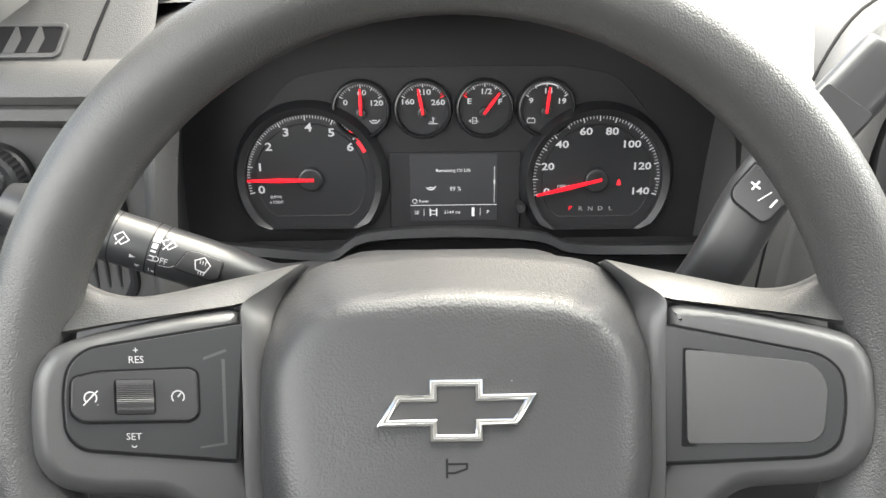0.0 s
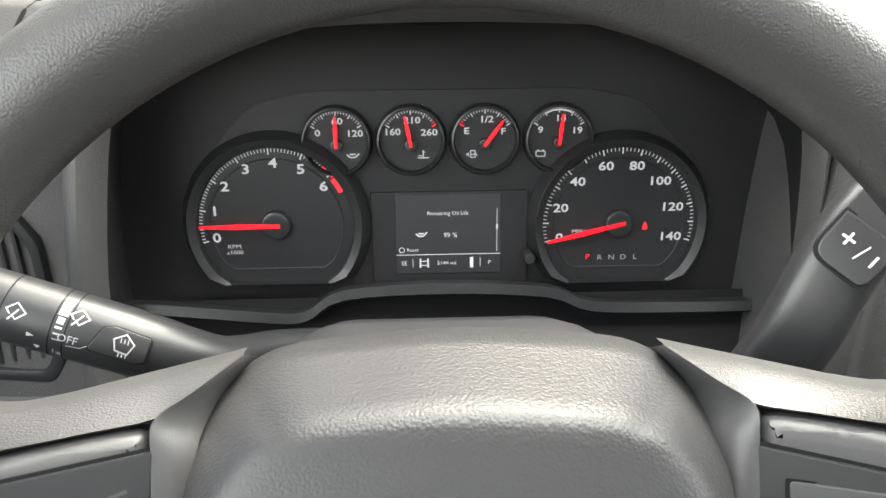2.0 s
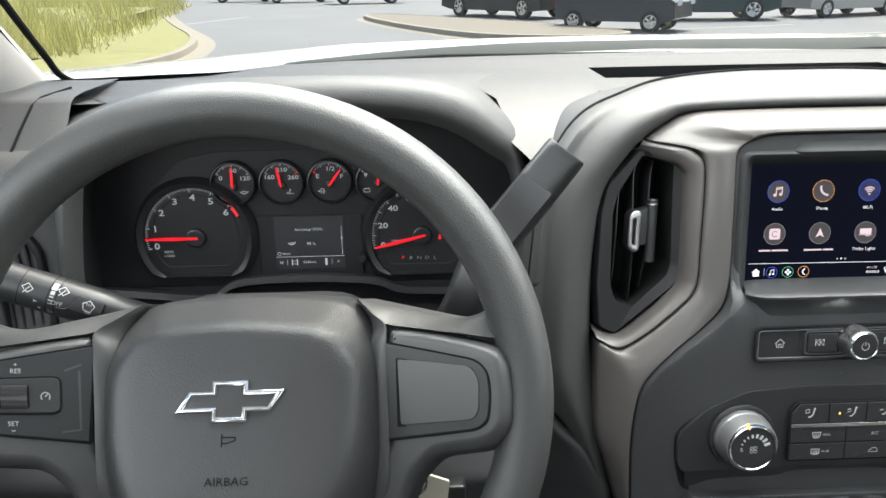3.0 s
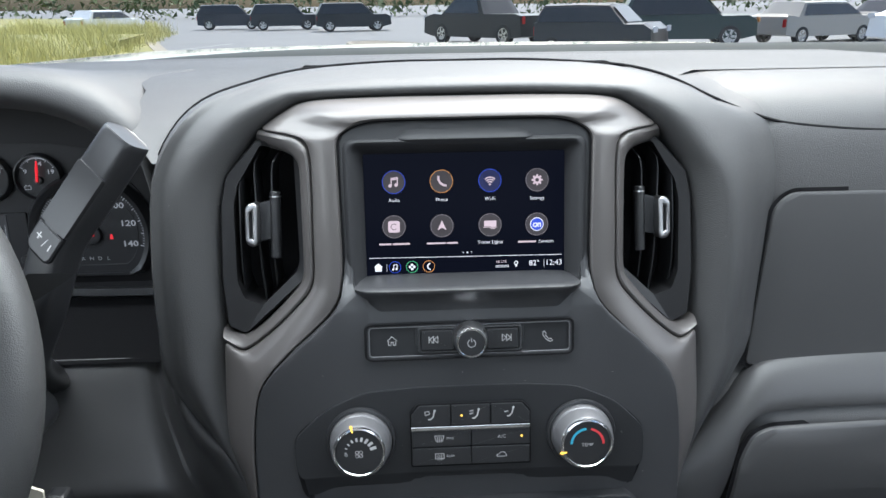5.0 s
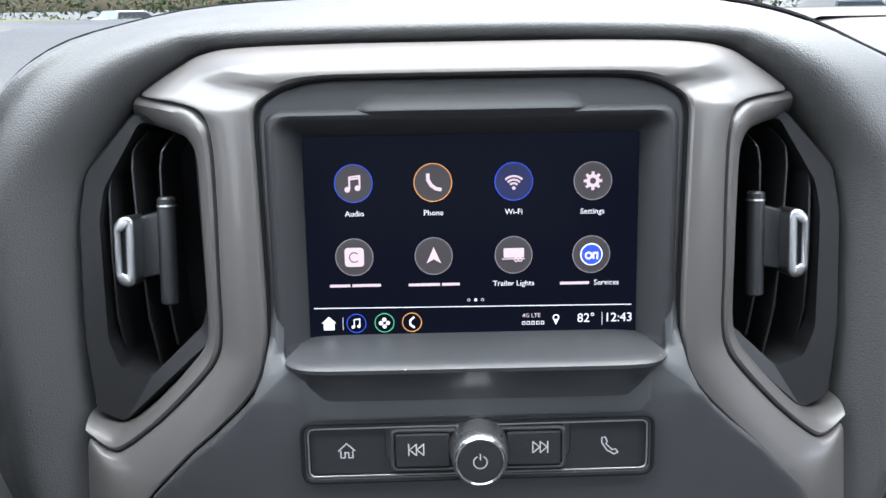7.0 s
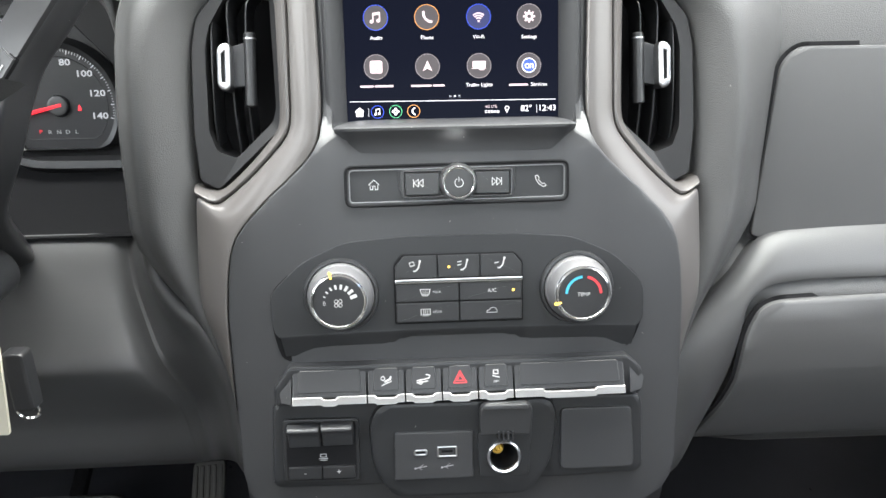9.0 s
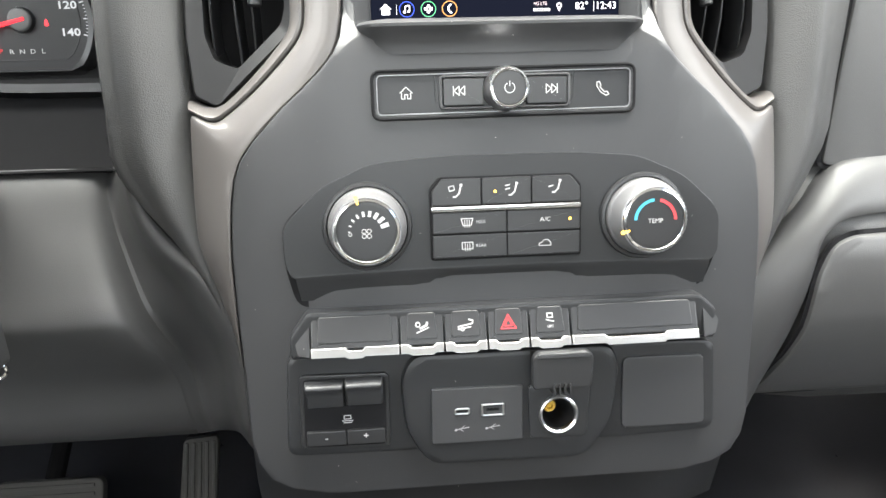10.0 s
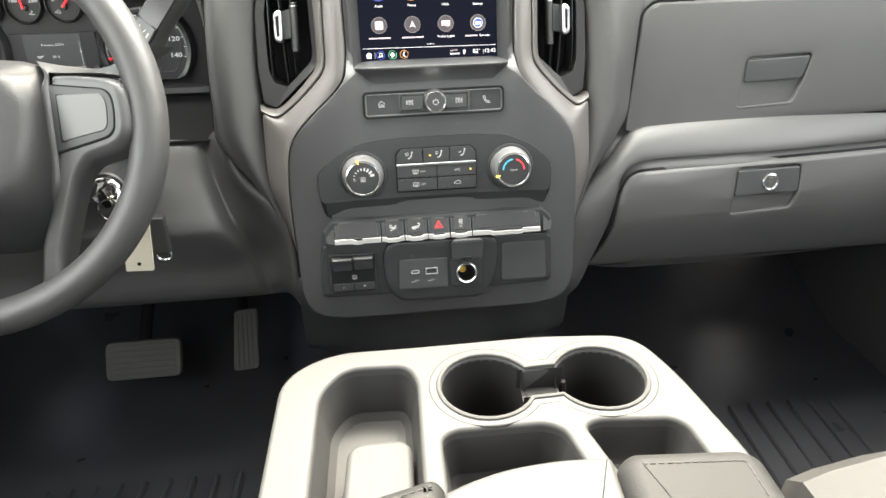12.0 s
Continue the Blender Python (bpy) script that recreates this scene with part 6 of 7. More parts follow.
# ---- radio control strip and climate panel (in the stack's frame) ----
radio = thing("radio_controls", FACE_M, "black radio control strip with a chrome-ringed power knob", "control panel")
part("frame", plate(rnd(fp([(-.0765, 1.2885), (.0765, 1.2895), (.0765, 1.3155), (-.0765, 1.3145)]), .005), -.01, .0012, .0008, [rnd(fp([(-.0750, 1.2900), (.0750, 1.2910), (.0750, 1.3140), (-.0750, 1.3130)]), .004)]), STACK, radio)
part("rim", tube(mk(), [(x, y, .0010) for x, y in rnd(fp([(-.0768, 1.2882), (.0768, 1.2892), (.0768, 1.3158), (-.0768, 1.3148)]), .005)], .0010, 8, closed=True), BLACK, radio)
part("inner_line", tube(mk(), [(x, y, .0010) for x, y in rnd(fp([(-.0742, 1.2906), (.0742, 1.2916), (.0742, 1.3134), (-.0742, 1.3124)]), .003)], .0004, 6, closed=True), KNURL, radio)
part("tray", plate(rnd(fp([(-.0752, 1.2898), (.0752, 1.2908), (.0752, 1.3142), (-.0752, 1.3132)]), .004), -.012, -.0012), BLACK, radio)
for s, nm in ((-1, "home_key"), (1, "phone_key")):
    k = part(nm, plate(rnd([(s * .0742, fv(1.2908)), (s * .0742, fv(1.3130)), (s * .0405, fv(1.3130)), (s * .0405, fv(1.2985)), (s * .0330, fv(1.2935)), (s * .0330, fv(1.2908))] if s < 0 else [(s * .0330, fv(1.2908)), (s * .0742, fv(1.2908)), (s * .0742, fv(1.3130)), (s * .0405, fv(1.3130)), (s * .0405, fv(1.2985))], .002), -.006, -.0004, .0008), STACK_DARK, radio)
    bm = mk()
    u, v = s * .0575, fv(1.3025)
    if s < 0:
        stroke(bm, [(u - .0036, v), (u, v + .0034), (u + .0036, v)], .0005, .0014)
        stroke(bm, [(u - .0026, v), (u - .0026, v - .0032), (u - .0008, v - .0032), (u - .0008, v - .0008), (u + .0008, v - .0008), (u + .0008, v - .0032), (u + .0026, v - .0032), (u + .0026, v)], .0005, .0014)
    else:
        stroke(bm, [(u - .0032, v + .0034), (u - .0018, v + .0038), (u - .0008, v + .0018), (u - .0014, v + .0006), (u + .0014, v - .0022), (u + .0028, v - .0018), (u + .0040, v - .0034), (u + .0022, v - .0042), (u - .0010, v - .0022), (u - .0032, v + .0012)], .0005, .0014, True)
    part("symbol", bm, WHITE, k)
part("key_frame", plate(rect(-.0385, .0385, fv(1.2925), fv(1.3120), .003), -.01, .0022, .0010, [rect(-.0365, .0365, fv(1.2942), fv(1.3102), .002)]), STACK, radio)
for s, nm in ((-1, "rewind_key"), (1, "forward_key")):
    k = part(nm, plate(ccw(rnd([(s * .0362, fv(1.2945)), (s * .0362, fv(1.3100)), (s * .0125, fv(1.3100)), (s * .0125, fv(1.2945))], .0012)), -.006, .0026, .0010), KEY, radio)
    bm = mk()
    u, v = s * .0263, fv(1.303)
    for d in (0, .0032):
        x = u + s * (d - .0025)
        stroke(bm, [(x, v + .0026), (x, v - .0026), (x + s * .0030, v)], .0005, .0030, True)
    stroke(bm, [(u + s * .0040, v + .0026), (u + s * .0040, v - .0026)], .0005, .0030)
    part("symbol", bm, WHITE, k)
knob = part("power_knob", lathe(mk(), 0, fv(1.3035), [(.0128, -.005), (.0128, .004), (.0118, .006), (.0118, .012, 1), (.0115, .0145, 1), (.0108, .0158)], 72, knurl=.00025), SATIN, radio, "knurled satin chrome knob")
part("knob_ring", lathe(mk(), 0, fv(1.3035), [(.0108, .0157), (.0102, .0168), (.0096, .0166)], 48, top=False), CHROME, knob)
part("knob_cap", lathe(mk(), 0, fv(1.3035), [(.0098, .014), (.0096, .0163), (.0088, .0166)], 40), KEY, knob)
bm = mk()
stroke(bm, arc(0, fv(1.3035), .0028, 120, 420, 20), .0005, .0170)
stroke(bm, [(0, fv(1.3035) + .0010), (0, fv(1.3035) + .0036)], .0005, .0170)
part("symbol", bm, WHITE, knob)

climate = thing("climate_controls", FACE_M, "dark climate control panel with two chrome-ringed rotary knobs", "control panel")
HV = rnd(fp([(-.1330, 1.2050), (-.1335, 1.2290), (-.1100, 1.2505), (-.0800, 1.2635), (-.0400, 1.2665), (.0400, 1.2665), (.0800, 1.2635), (.1100, 1.2505), (.1325, 1.2290), (.1325, 1.2030), (.1275, 1.1975), (.0, 1.2000), (-.1290, 1.1975)])[::-1], [.003, .003, .003] + [.008] * 10)
HV_ALL = rnd(fp([(-.1330, 1.2050), (-.1335, 1.2290), (-.1100, 1.2505), (-.0800, 1.2635), (-.0400, 1.2665), (.0400, 1.2665), (.0800, 1.2635), (.1100, 1.2505), (.1325, 1.2290), (.1325, 1.2030), (.1235, 1.1815), (.0500, 1.1800), (.0350, 1.1905), (-.0330, 1.1905), (-.0480, 1.1800), (-.1270, 1.1800)])[::-1], .008)
# black edge plate stands in for the shade along the panel's recessed border
part("gap", plate(inset(ccw(HV_ALL), -.0007), -.008, -.0030), BLACK, climate)
part("panel", plate(HV, -.008, .0008, .0007), STACK_DARK, climate)
bm = mk()
band = [(x, 1.2015 - .0020 * (abs(x) / .12) ** 2) for x in np.linspace(-.127, .127, 33)]
low = [1.1930 + (1.1835 - 1.1930) * max(0, min(1, (abs(x) - .036) / .014)) for x, z in band]
loft(bm, [[(x, fv(z), .0010) for x, z in band], [(x, fv(z - .0012), .0012) for x, z in band], [(x, fv(z - .0040), .0004) for x, z in band], [(x * .985, fv(q), -.0026) for (x, z), q in zip(band, low)]])
part("lower_edge", bm, STACK_DARK, climate)
for s, nm in ((-1, "fan_knob"), (1, "temperature_knob")):
    u, v = s * .0832, -.0767
    part("collar", lathe(mk(), u, v, [(.0265, .002), (.0258, .0042), (.0240, .0046), (.0236, .003)], 48, top=False), KEY, climate)
    k = part(nm, lathe(mk(), u, v, [(.0232, .002), (.0230, .0075), (.0222, .009), (.0219, .0095, 1), (.0202, .020, 1), (.0195, .0215)], 96, knurl=.00025), KNURL, climate, "knurled satin chrome rotary knob")
    part("knob_ring", lathe(mk(), u, v, [(.0192, .0212), (.0186, .0230), (.0174, .0234), (.0170, .0228)], 56, top=False), CHROME, k)
    part("knob_cap", lathe(mk(), u, v, [(.0174, .020), (.0170, .0226), (.0150, .0230)], 48), KEY, k)
    a = radians(105 if s < 0 else 200)
    bm = mk()
    flat(bm, circle(u + .0200 * math.cos(a), v + .0200 * math.sin(a), .0012, 12), .0222)
    stroke(bm, [(u + .0165 * math.cos(a), v + .0165 * math.sin(a)), (u + .0196 * math.cos(a), v + .0196 * math.sin(a))], .0012, .0236)
    part("pointer", bm, AMBER, k)
    if s < 0:
        bm = mk()
        for i in range(9):
            q = radians(178 - 20 * i)
            stroke(bm, [(u + .0092 * math.cos(q), v + .0092 * math.sin(q)), (u + (.0100 + .0003 * i) * math.cos(q), v + (.0100 + .0003 * i) * math.sin(q))], .0006 + .00022 * i, .0233)
        ring(bm, u - .0092, v - .0012, .0009, .0003, .0233, 12)
        for du, dv in ((-.0014, .0014), (.0014, .0014), (-.0014, -.0014), (.0014, -.0014)):
            ring(bm, u + du, v - .001 + dv, .0012, .0004, .0233, 14)
        part("print", bm, WHITE, k)
    else:
        part("print", ring(mk(), u, v, .0118, .0018, .0233, 16, 95, 178), BLUEPRINT, k)
        part("print", ring(mk(), u, v, .0118, .0018, .0233, 16, 0, 78), REDPRINT, k)
        words("print", "TEMP", .0026, u, v - .0005, .0233, WHITE, k)
part("key_frame", plate(rnd(fp([(-.0462, 1.2055), (.0446, 1.2055), (.0446, 1.2480), (.0385, 1.2545), (-.0405, 1.2545), (-.0462, 1.2480)]), .002), .002, .0042, .0006), BLACK, climate)


def hkey(u0, u1, z0, z1, cut=""):
    p = [(u0, z0), (u1, z0), (u1, z1), (u0, z1)]
    if cut == "l":
        p = [(u0, z0), (u1, z0), (u1, z1), (u0 + .006, z1), (u0, z1 - .007)]
    if cut == "r":
        p = [(u0, z0), (u1, z0), (u1, z1 - .007), (u1 - .006, z1), (u0, z1)]
    return part("key", plate(rnd(fp(p), .0008), .003, .0052, .0007), KEY, climate)


keys = [hkey(-.0450, -.0158, 1.2380, 1.2535, "l"), hkey(-.0152, .0140, 1.2380, 1.2535), hkey(.0146, .0436, 1.2380, 1.2535, "r"), hkey(-.0450, -.0008, 1.2214, 1.2340), hkey(-.0002, .0436, 1.2214, 1.2340), hkey(-.0450, -.0008, 1.2070, 1.2206), hkey(-.0002, .0436, 1.2070, 1.2206)]
part("chrome_bar", plate(rect(-.0455, .0440, fv(1.2345), fv(1.2376)), .003, .0060, .0006), CHROME, climate)
KN = .0056
for key_, u, z, i in ((keys[0], -.0300, 1.2455, 0), (keys[1], .0030, 1.2455, 1), (keys[2], .0290, 1.2462, 2)):
    bm, v = mk(), fv(z)
    stroke(bm, [(u + .0022, v + .0036), (u + .0012, v - .0004), (u - .0008, v - .0024), (u - .0022, v - .0024)], .0010, KN)
    flat(bm, circle(u + .0024, v + .0044, .0009, 10), KN)
    stroke(bm, [(u - .0044, v + .0010), (u - .0018, v + .0016)], .0007, KN)
    if i == 0:
        stroke(bm, [(u - .0050, v + .0035), (u - .0020, v + .0042), (u - .0014, v + .0018), (u - .0044, v + .0010)], .0005, KN, True)
    if i == 1:
        stroke(bm, [(u - .0044, v + .0032), (u - .0018, v + .0036)], .0007, KN)
    part("symbol", bm, WHITE, key_)
for key_, u, z, s, t in ((keys[3], -.0245, 1.2280, "MAX", 1), (keys[5], -.0245, 1.2140, "REAR", 2)):
    bm, v = mk(), fv(z)
    stroke(bm, [(u - .0035, v + .0022), (u + .0035, v + .0022), (u + .0024, v - .0018), (u - .0024, v - .0018)] if t == 1 else [(u - .0032, v + .0022), (u + .0032, v + .0022), (u + .0032, v - .0018), (u - .0032, v - .0018)], .0005, KN, True)
    for d in (-.0014, 0, .0014):
        stroke(bm, [(u + d, v + .0014), (u + d, v - .0030)], .0004, KN)
    part("symbol", bm, WHITE, key_)
    words("symbol", s, .0019, u + .0082, v, KN, GREYPRINT, key_)
words("symbol", "A/C", .0027, .0225, fv(1.2280), KN, WHITE, keys[4])
bm, v = mk(), fv(1.2138)
stroke(bm, [(.0188, v - .0014), (.0258, v - .0014), (.0258, v + .0002), (.0242, v + .0020), (.0216, v + .0020), (.0204, v + .0004), (.0188, v)], .0005, KN, True)
part("symbol", bm, WHITE, keys[6])
for key_, u, z in ((keys[1], -.0075, 1.2455), (keys[4], .0375, 1.2280)):
    part("marker_light", flat(mk(), circle(u, fv(z), .0009, 12), KN), AMBER, key_)

# ---- switch bank ----
bank = thing("switch_bank", FACE_M, "row of black switches with chrome lower edges", "switches")
part("housing", plate(rnd(fp([(-.1330, 1.1500), (.1300, 1.1500), (.1300, 1.1690), (.1190, 1.1790), (-.1220, 1.1790), (-.1330, 1.1640)]), .003), -.02, .0085, .003), STACK_DARK, bank)
for s in (-1, 1):
    cap = [(s * .1206, fv(1.1528), .0125), (s * .1206, fv(1.1770), .0070), (s * .1315, fv(1.1620), .0075), (s * .1300, fv(1.1535), .0075)]
    bm = mk()
    top = [bm.verts.new(p) for p in cap]
    low = [bm.verts.new((p[0], p[1], 0)) for p in cap]
    bm.faces.new(top)
    for i in range(4):
        bm.faces.new((top[i], top[(i + 1) % 4], low[(i + 1) % 4], low[i]))
    part("end_cap", bm, STACK, bank)


def lean_back(bm, z0, z1, d):
    """Lets a key fall back towards its top, from z0 to z1."""
    for q in bm.verts:
        q.co.z -= d * max(0, min(1.2, (q.co.y - fv(z0)) / (fv(z1) - fv(z0))))
    return bm


def lean_text(ob):
    for q in ob.data.vertices:
        q.co.z -= .0062 * (q.co.y - fv(1.1575)) / (fv(1.1765) - fv(1.1575))


XS = [-.1200, -.0672, -.0405, -.0144, .0111, .0365, .1165]
for i in range(6):
    a, b = XS[i] + .0005, XS[i + 1] - .0005
    sw = part("switch", lean_back(plate(rect(a, b, fv(1.1575), fv(1.1765), .0012), .004, .0140, .0012), 1.1575, 1.1765, .0062), KEY, bank)
    m0, m1 = (a + .022, b - .022) if i in (0, 5) else (a + .0065, b - .0065)
    bot = [(a, fv(1.1535)), (m0 - .002, fv(1.1535)), (m0, fv(1.1524)), (m1, fv(1.1524)), (m1 + .002, fv(1.1535)), (b, fv(1.1535)), (b, fv(1.1586)), (m1 + .002, fv(1.1586)), (m1, fv(1.1568)), (m0, fv(1.1568)), (m0 - .002, fv(1.1586)), (a, fv(1.1586))]
    part("chrome_edge", lean_back(plate(ccw(bot), .004, .0170, .0006), 1.1524, 1.1586, .0028), BRIGHT, sw)
    ins = plate(rnd([(a + .0035, fv(1.1612)), (b - .0035, fv(1.1612)), (b - .0045, fv(1.1760)), (a + .0045, fv(1.1760))], .002), .010, .0147, .0007)
    part("inlay", lean_back(ins, 1.1575, 1.1765, .0062), KEY, sw)
    if i in (0, 5):
        continue
    bm, u, v, n = mk(), (a + b) / 2, fv(1.1680), .0152
    mt = WHITE
    if i == 1:
        ring(bm, u - .0022, v + .0014, .0013, .0005, n, 14)
        stroke(bm, [(u - .003, v - .0032), (u + .004, v - .0005)], .0006, n)
        stroke(bm, [(u - .0008, v - .0008), (u + .0028, v + .0008), (u + .0034, v + .0024)], .0012, n)
    elif i == 2:
        stroke(bm, [(u - .0046, v - .0010), (u + .0040, v + .0006), (u + .0044, v + .0024), (u + .0020, v + .0030)], .0007, n)
        stroke(bm, [(u - .0046, v - .0024), (u + .0030, v - .0012)], .0007, n)
        ring(bm, u - .0020, v - .0024, .0010, .0005, n, 12)
    elif i == 3:
        mt = REDPRINT
        for q in (.0046, .0024):
            stroke(bm, [(u - q, v - q * .72), (u + q, v - q * .72), (u, v + q)], .0006, n, True)
    else:
        stroke(bm, [(u - .0016, v + .0042), (u + .0016, v + .0042), (u + .0016, v + .0018), (u - .0016, v + .0018)], .0006, n, True)
        stroke(bm, [(u - .0024, v + .0006), (u + .0024, v - .0006)], .0006, n)
        lean_text(words("symbol", "OFF", .0015, u, v - .0034, n, WHITE, sw))
    part("symbol", lean_back(bm, 1.1575, 1.1765, .0062), mt, sw)

# ---- brake controller, sockets, blank cover ----
lower = thing("lower_panel", FACE_M, "charcoal lower stack panel with a raised socket pod", "panel")
part("backing", plate(rnd(fp([(-.1395, 1.0870), (-.0780, 1.0860), (.0780, 1.0860), (.1340, 1.0880), (.1320, 1.1480), (-.1360, 1.1520)]), .008), -.02, .0035, .003, [circle(.0288, fv(1.1090), .0118, 32)]), STACK_DARK, lower)
part("pod", plate(rnd(fp([(-.0520, 1.0780), (.0480, 1.0770), (.0640, 1.1000), (.0690, 1.1360), (.0640, 1.1500), (-.0600, 1.1500), (-.0680, 1.1360), (-.0660, 1.1020)]), .010), -.01, .0095, .004, [circle(.0288, fv(1.1090), .0118, 32)]), STACK_DARK, lower)
part("blank_cover", plate(rnd(fp([(.0715, 1.0930), (.1265, 1.0930), (.1240, 1.1395), (.0715, 1.1400)]), .005), 0, .0055, .0014), STACK, lower)
brake = thing("trailer_brake_control", FACE_M, "black trailer brake control with a slider and plus and minus keys", "control panel")
part("frame", plate(rnd(fp([(-.1300, 1.0925), (-.0755, 1.0915), (-.0745, 1.1390), (-.1290, 1.1400)]), .004), 0, .0062, .0012), KEY, brake)
part("slot", plate(rnd(fp([(-.1275, 1.0945), (-.0778, 1.0938), (-.0768, 1.1368), (-.1265, 1.1378)]), .003), 0, .0066, .0002), BLACK, brake)
SLIDE = [(1.1195, .003), (1.1195, .0070), (1.1205, .0078), (1.1260, .0090), (1.1305, .0115), (1.1325, .0145), (1.1338, .0152), (1.1352, .0146), (1.1362, .0125), (1.1364, .003)]
for nm, u0, u1, up in (("slider", -.1255, -.1018, 0), ("thumb_piece", -.1014, -.0786, .0016)):
    rows = [[(u, fv(z + up * .7), max(.003, n + (up if n > .003 else 0) - d)) for z, n in SLIDE] for u, d in ((u0, .004), (u0 + .0006, .001), (u0 + .0016, 0), (u1 - .0016, 0), (u1 - .0006, .001), (u1, .004))]
    part(nm, loft(mk(), rows, caps=True), STACK, brake, "", 50)
for a, b, s in ((-.1262, -.1022, "-"), (-.1018, -.0784, "+")):
    k = part("key", plate(rect(a, b, fv(1.0955), fv(1.1048), .001), .004, .0088, .0008), KEY, brake)
    words("symbol", s, .0045, (a + b) / 2, fv(1.1008), .0092, WHITE, k)
bm, u, v = mk(), -.1010, fv(1.1115)
stroke(bm, [(u - .002, v), (u + .002, v), (u + .002, v + .0022), (u - .002, v + .0022)], .0005, .0070, True)
stroke(bm, [(u - .0032, v - .0012), (u + .0032, v - .0012)], .0005, .0070)
stroke(bm, [(u - .0024, v - .0024), (u + .0024, v - .0024)], .0005, .0070)
part("symbol", bm, WHITE, brake)
usb = thing("usb_sockets", FACE_M, "charcoal plate with two bright-rimmed usb sockets", "socket")
part("plate", plate(rnd(fp([(-.0500, 1.0935), (.0065, 1.0935), (.0068, 1.1282), (-.0492, 1.1288)]), .0015), .006, .0118, .0008), STACK, usb)
for u, w, h in ((-.0310, .0050, .0022), (-.0120, .0072, .0040)):
    v = fv(1.1140)
    s = part("socket", plate(rect(u - w, u + w, v - h, v + h, h * .9 if w < .006 else .001), .010, .0126, .0004, [rect(u - w + .0012, u + w - .0012, v - h + .0011, v + h - .0011, h * .4 if w < .006 else .0004)]), SATIN, usb)
    part("tongue", plate(rect(u - w * .55, u + w * .55, v - h * .2, v + h * .25), .0105, .0118), BLACK, s)
    bm, q = mk(), fv(1.1030)
    stroke(bm, [(u - .0040, q - .0008), (u + .0040, q + .0006)], .0005, .0121)
    stroke(bm, [(u - .001, q), (u + .0016, q + .0018)], .0004, .0121)
    stroke(bm, [(u - .002, q), (u + .0004, q - .0018)], .0004, .0121)
    flat(bm, circle(u - .0040, q - .0008, .0008, 10), .0121)
    part("symbol", bm, GREYPRINT, s)
sock = thing("power_socket", FACE_M, "round power socket with its black flap open", "socket")
U, V = .0288, fv(1.1090)
part("housing", plate(rnd(fp([(.0110, 1.0930), (.0470, 1.0930), (.0490, 1.1280), (.0100, 1.1280)]), .004), .006, .0120, .001, [circle(U, V, .0115, 32)]), STACK_DARK, sock)
part("rim", lathe(mk(), U, V, [(.0122, .010), (.0122, .0145), (.0114, .0152), (.0102, .0140), (.0100, .0110)], 36, top=False), SATIN, sock)
part("well", lathe(mk(), U, V, [(.0100, .0110), (.0098, -.028), (.0, -.028)], 24, top=False), KEY, sock)
part("contact", lathe(mk(), U - .0034, V + .0012, [(.0046, -.028), (.0046, .0015), (.0036, .0030), (.0022, .0030), (.0017, .0015), (.0, .0015)], 20, top=False), BRASS, sock)
fl = part("flap", plate(rnd(fp([(.0112, 1.1285), (.0470, 1.1285), (.0485, 1.1480), (.0450, 1.1515), (.0145, 1.1515), (.0110, 1.1480)]), .003), .0165, .0220, .0015), KEY, sock, "open black flap")
part("flap_lip", plate(rnd(fp([(.0140, 1.1480), (.0455, 1.1480), (.0445, 1.1510), (.0150, 1.1510)]), .001), .021, .0232, .0006), STACK, fl)
for k in range(4):
    part("hinge_rib", plate(rect(.0235 + k * .0032, .0247 + k * .0032, fv(1.1250), fv(1.1320)), .012, .0235, .0004), KEY, fl)

# ---- centre air vents ----
VM = plane_frame((0, .420, 1.37), 10.8)
VC = math.cos(radians(10.8))


def vp(pts, s):
    q = [(s * x, (z - 1.37) / VC) for x, z in pts]
    return ccw(q)


V_OUT = [(.158, 1.4430), (.1270, 1.4395), (.1225, 1.432), (.1215, 1.349), (.1255, 1.3345), (.1740, 1.2920), (.1885, 1.2990), (.1910, 1.335), (.1885, 1.3935), (.1835, 1.4155)]
V_IN = [(.155, 1.4385), (.1330, 1.4340), (.1300, 1.430), (.1292, 1.351), (.1320, 1.341), (.1600, 1.3155), (.1740, 1.3205), (.1790, 1.335), (.1780, 1.3930), (.1745, 1.4080)]


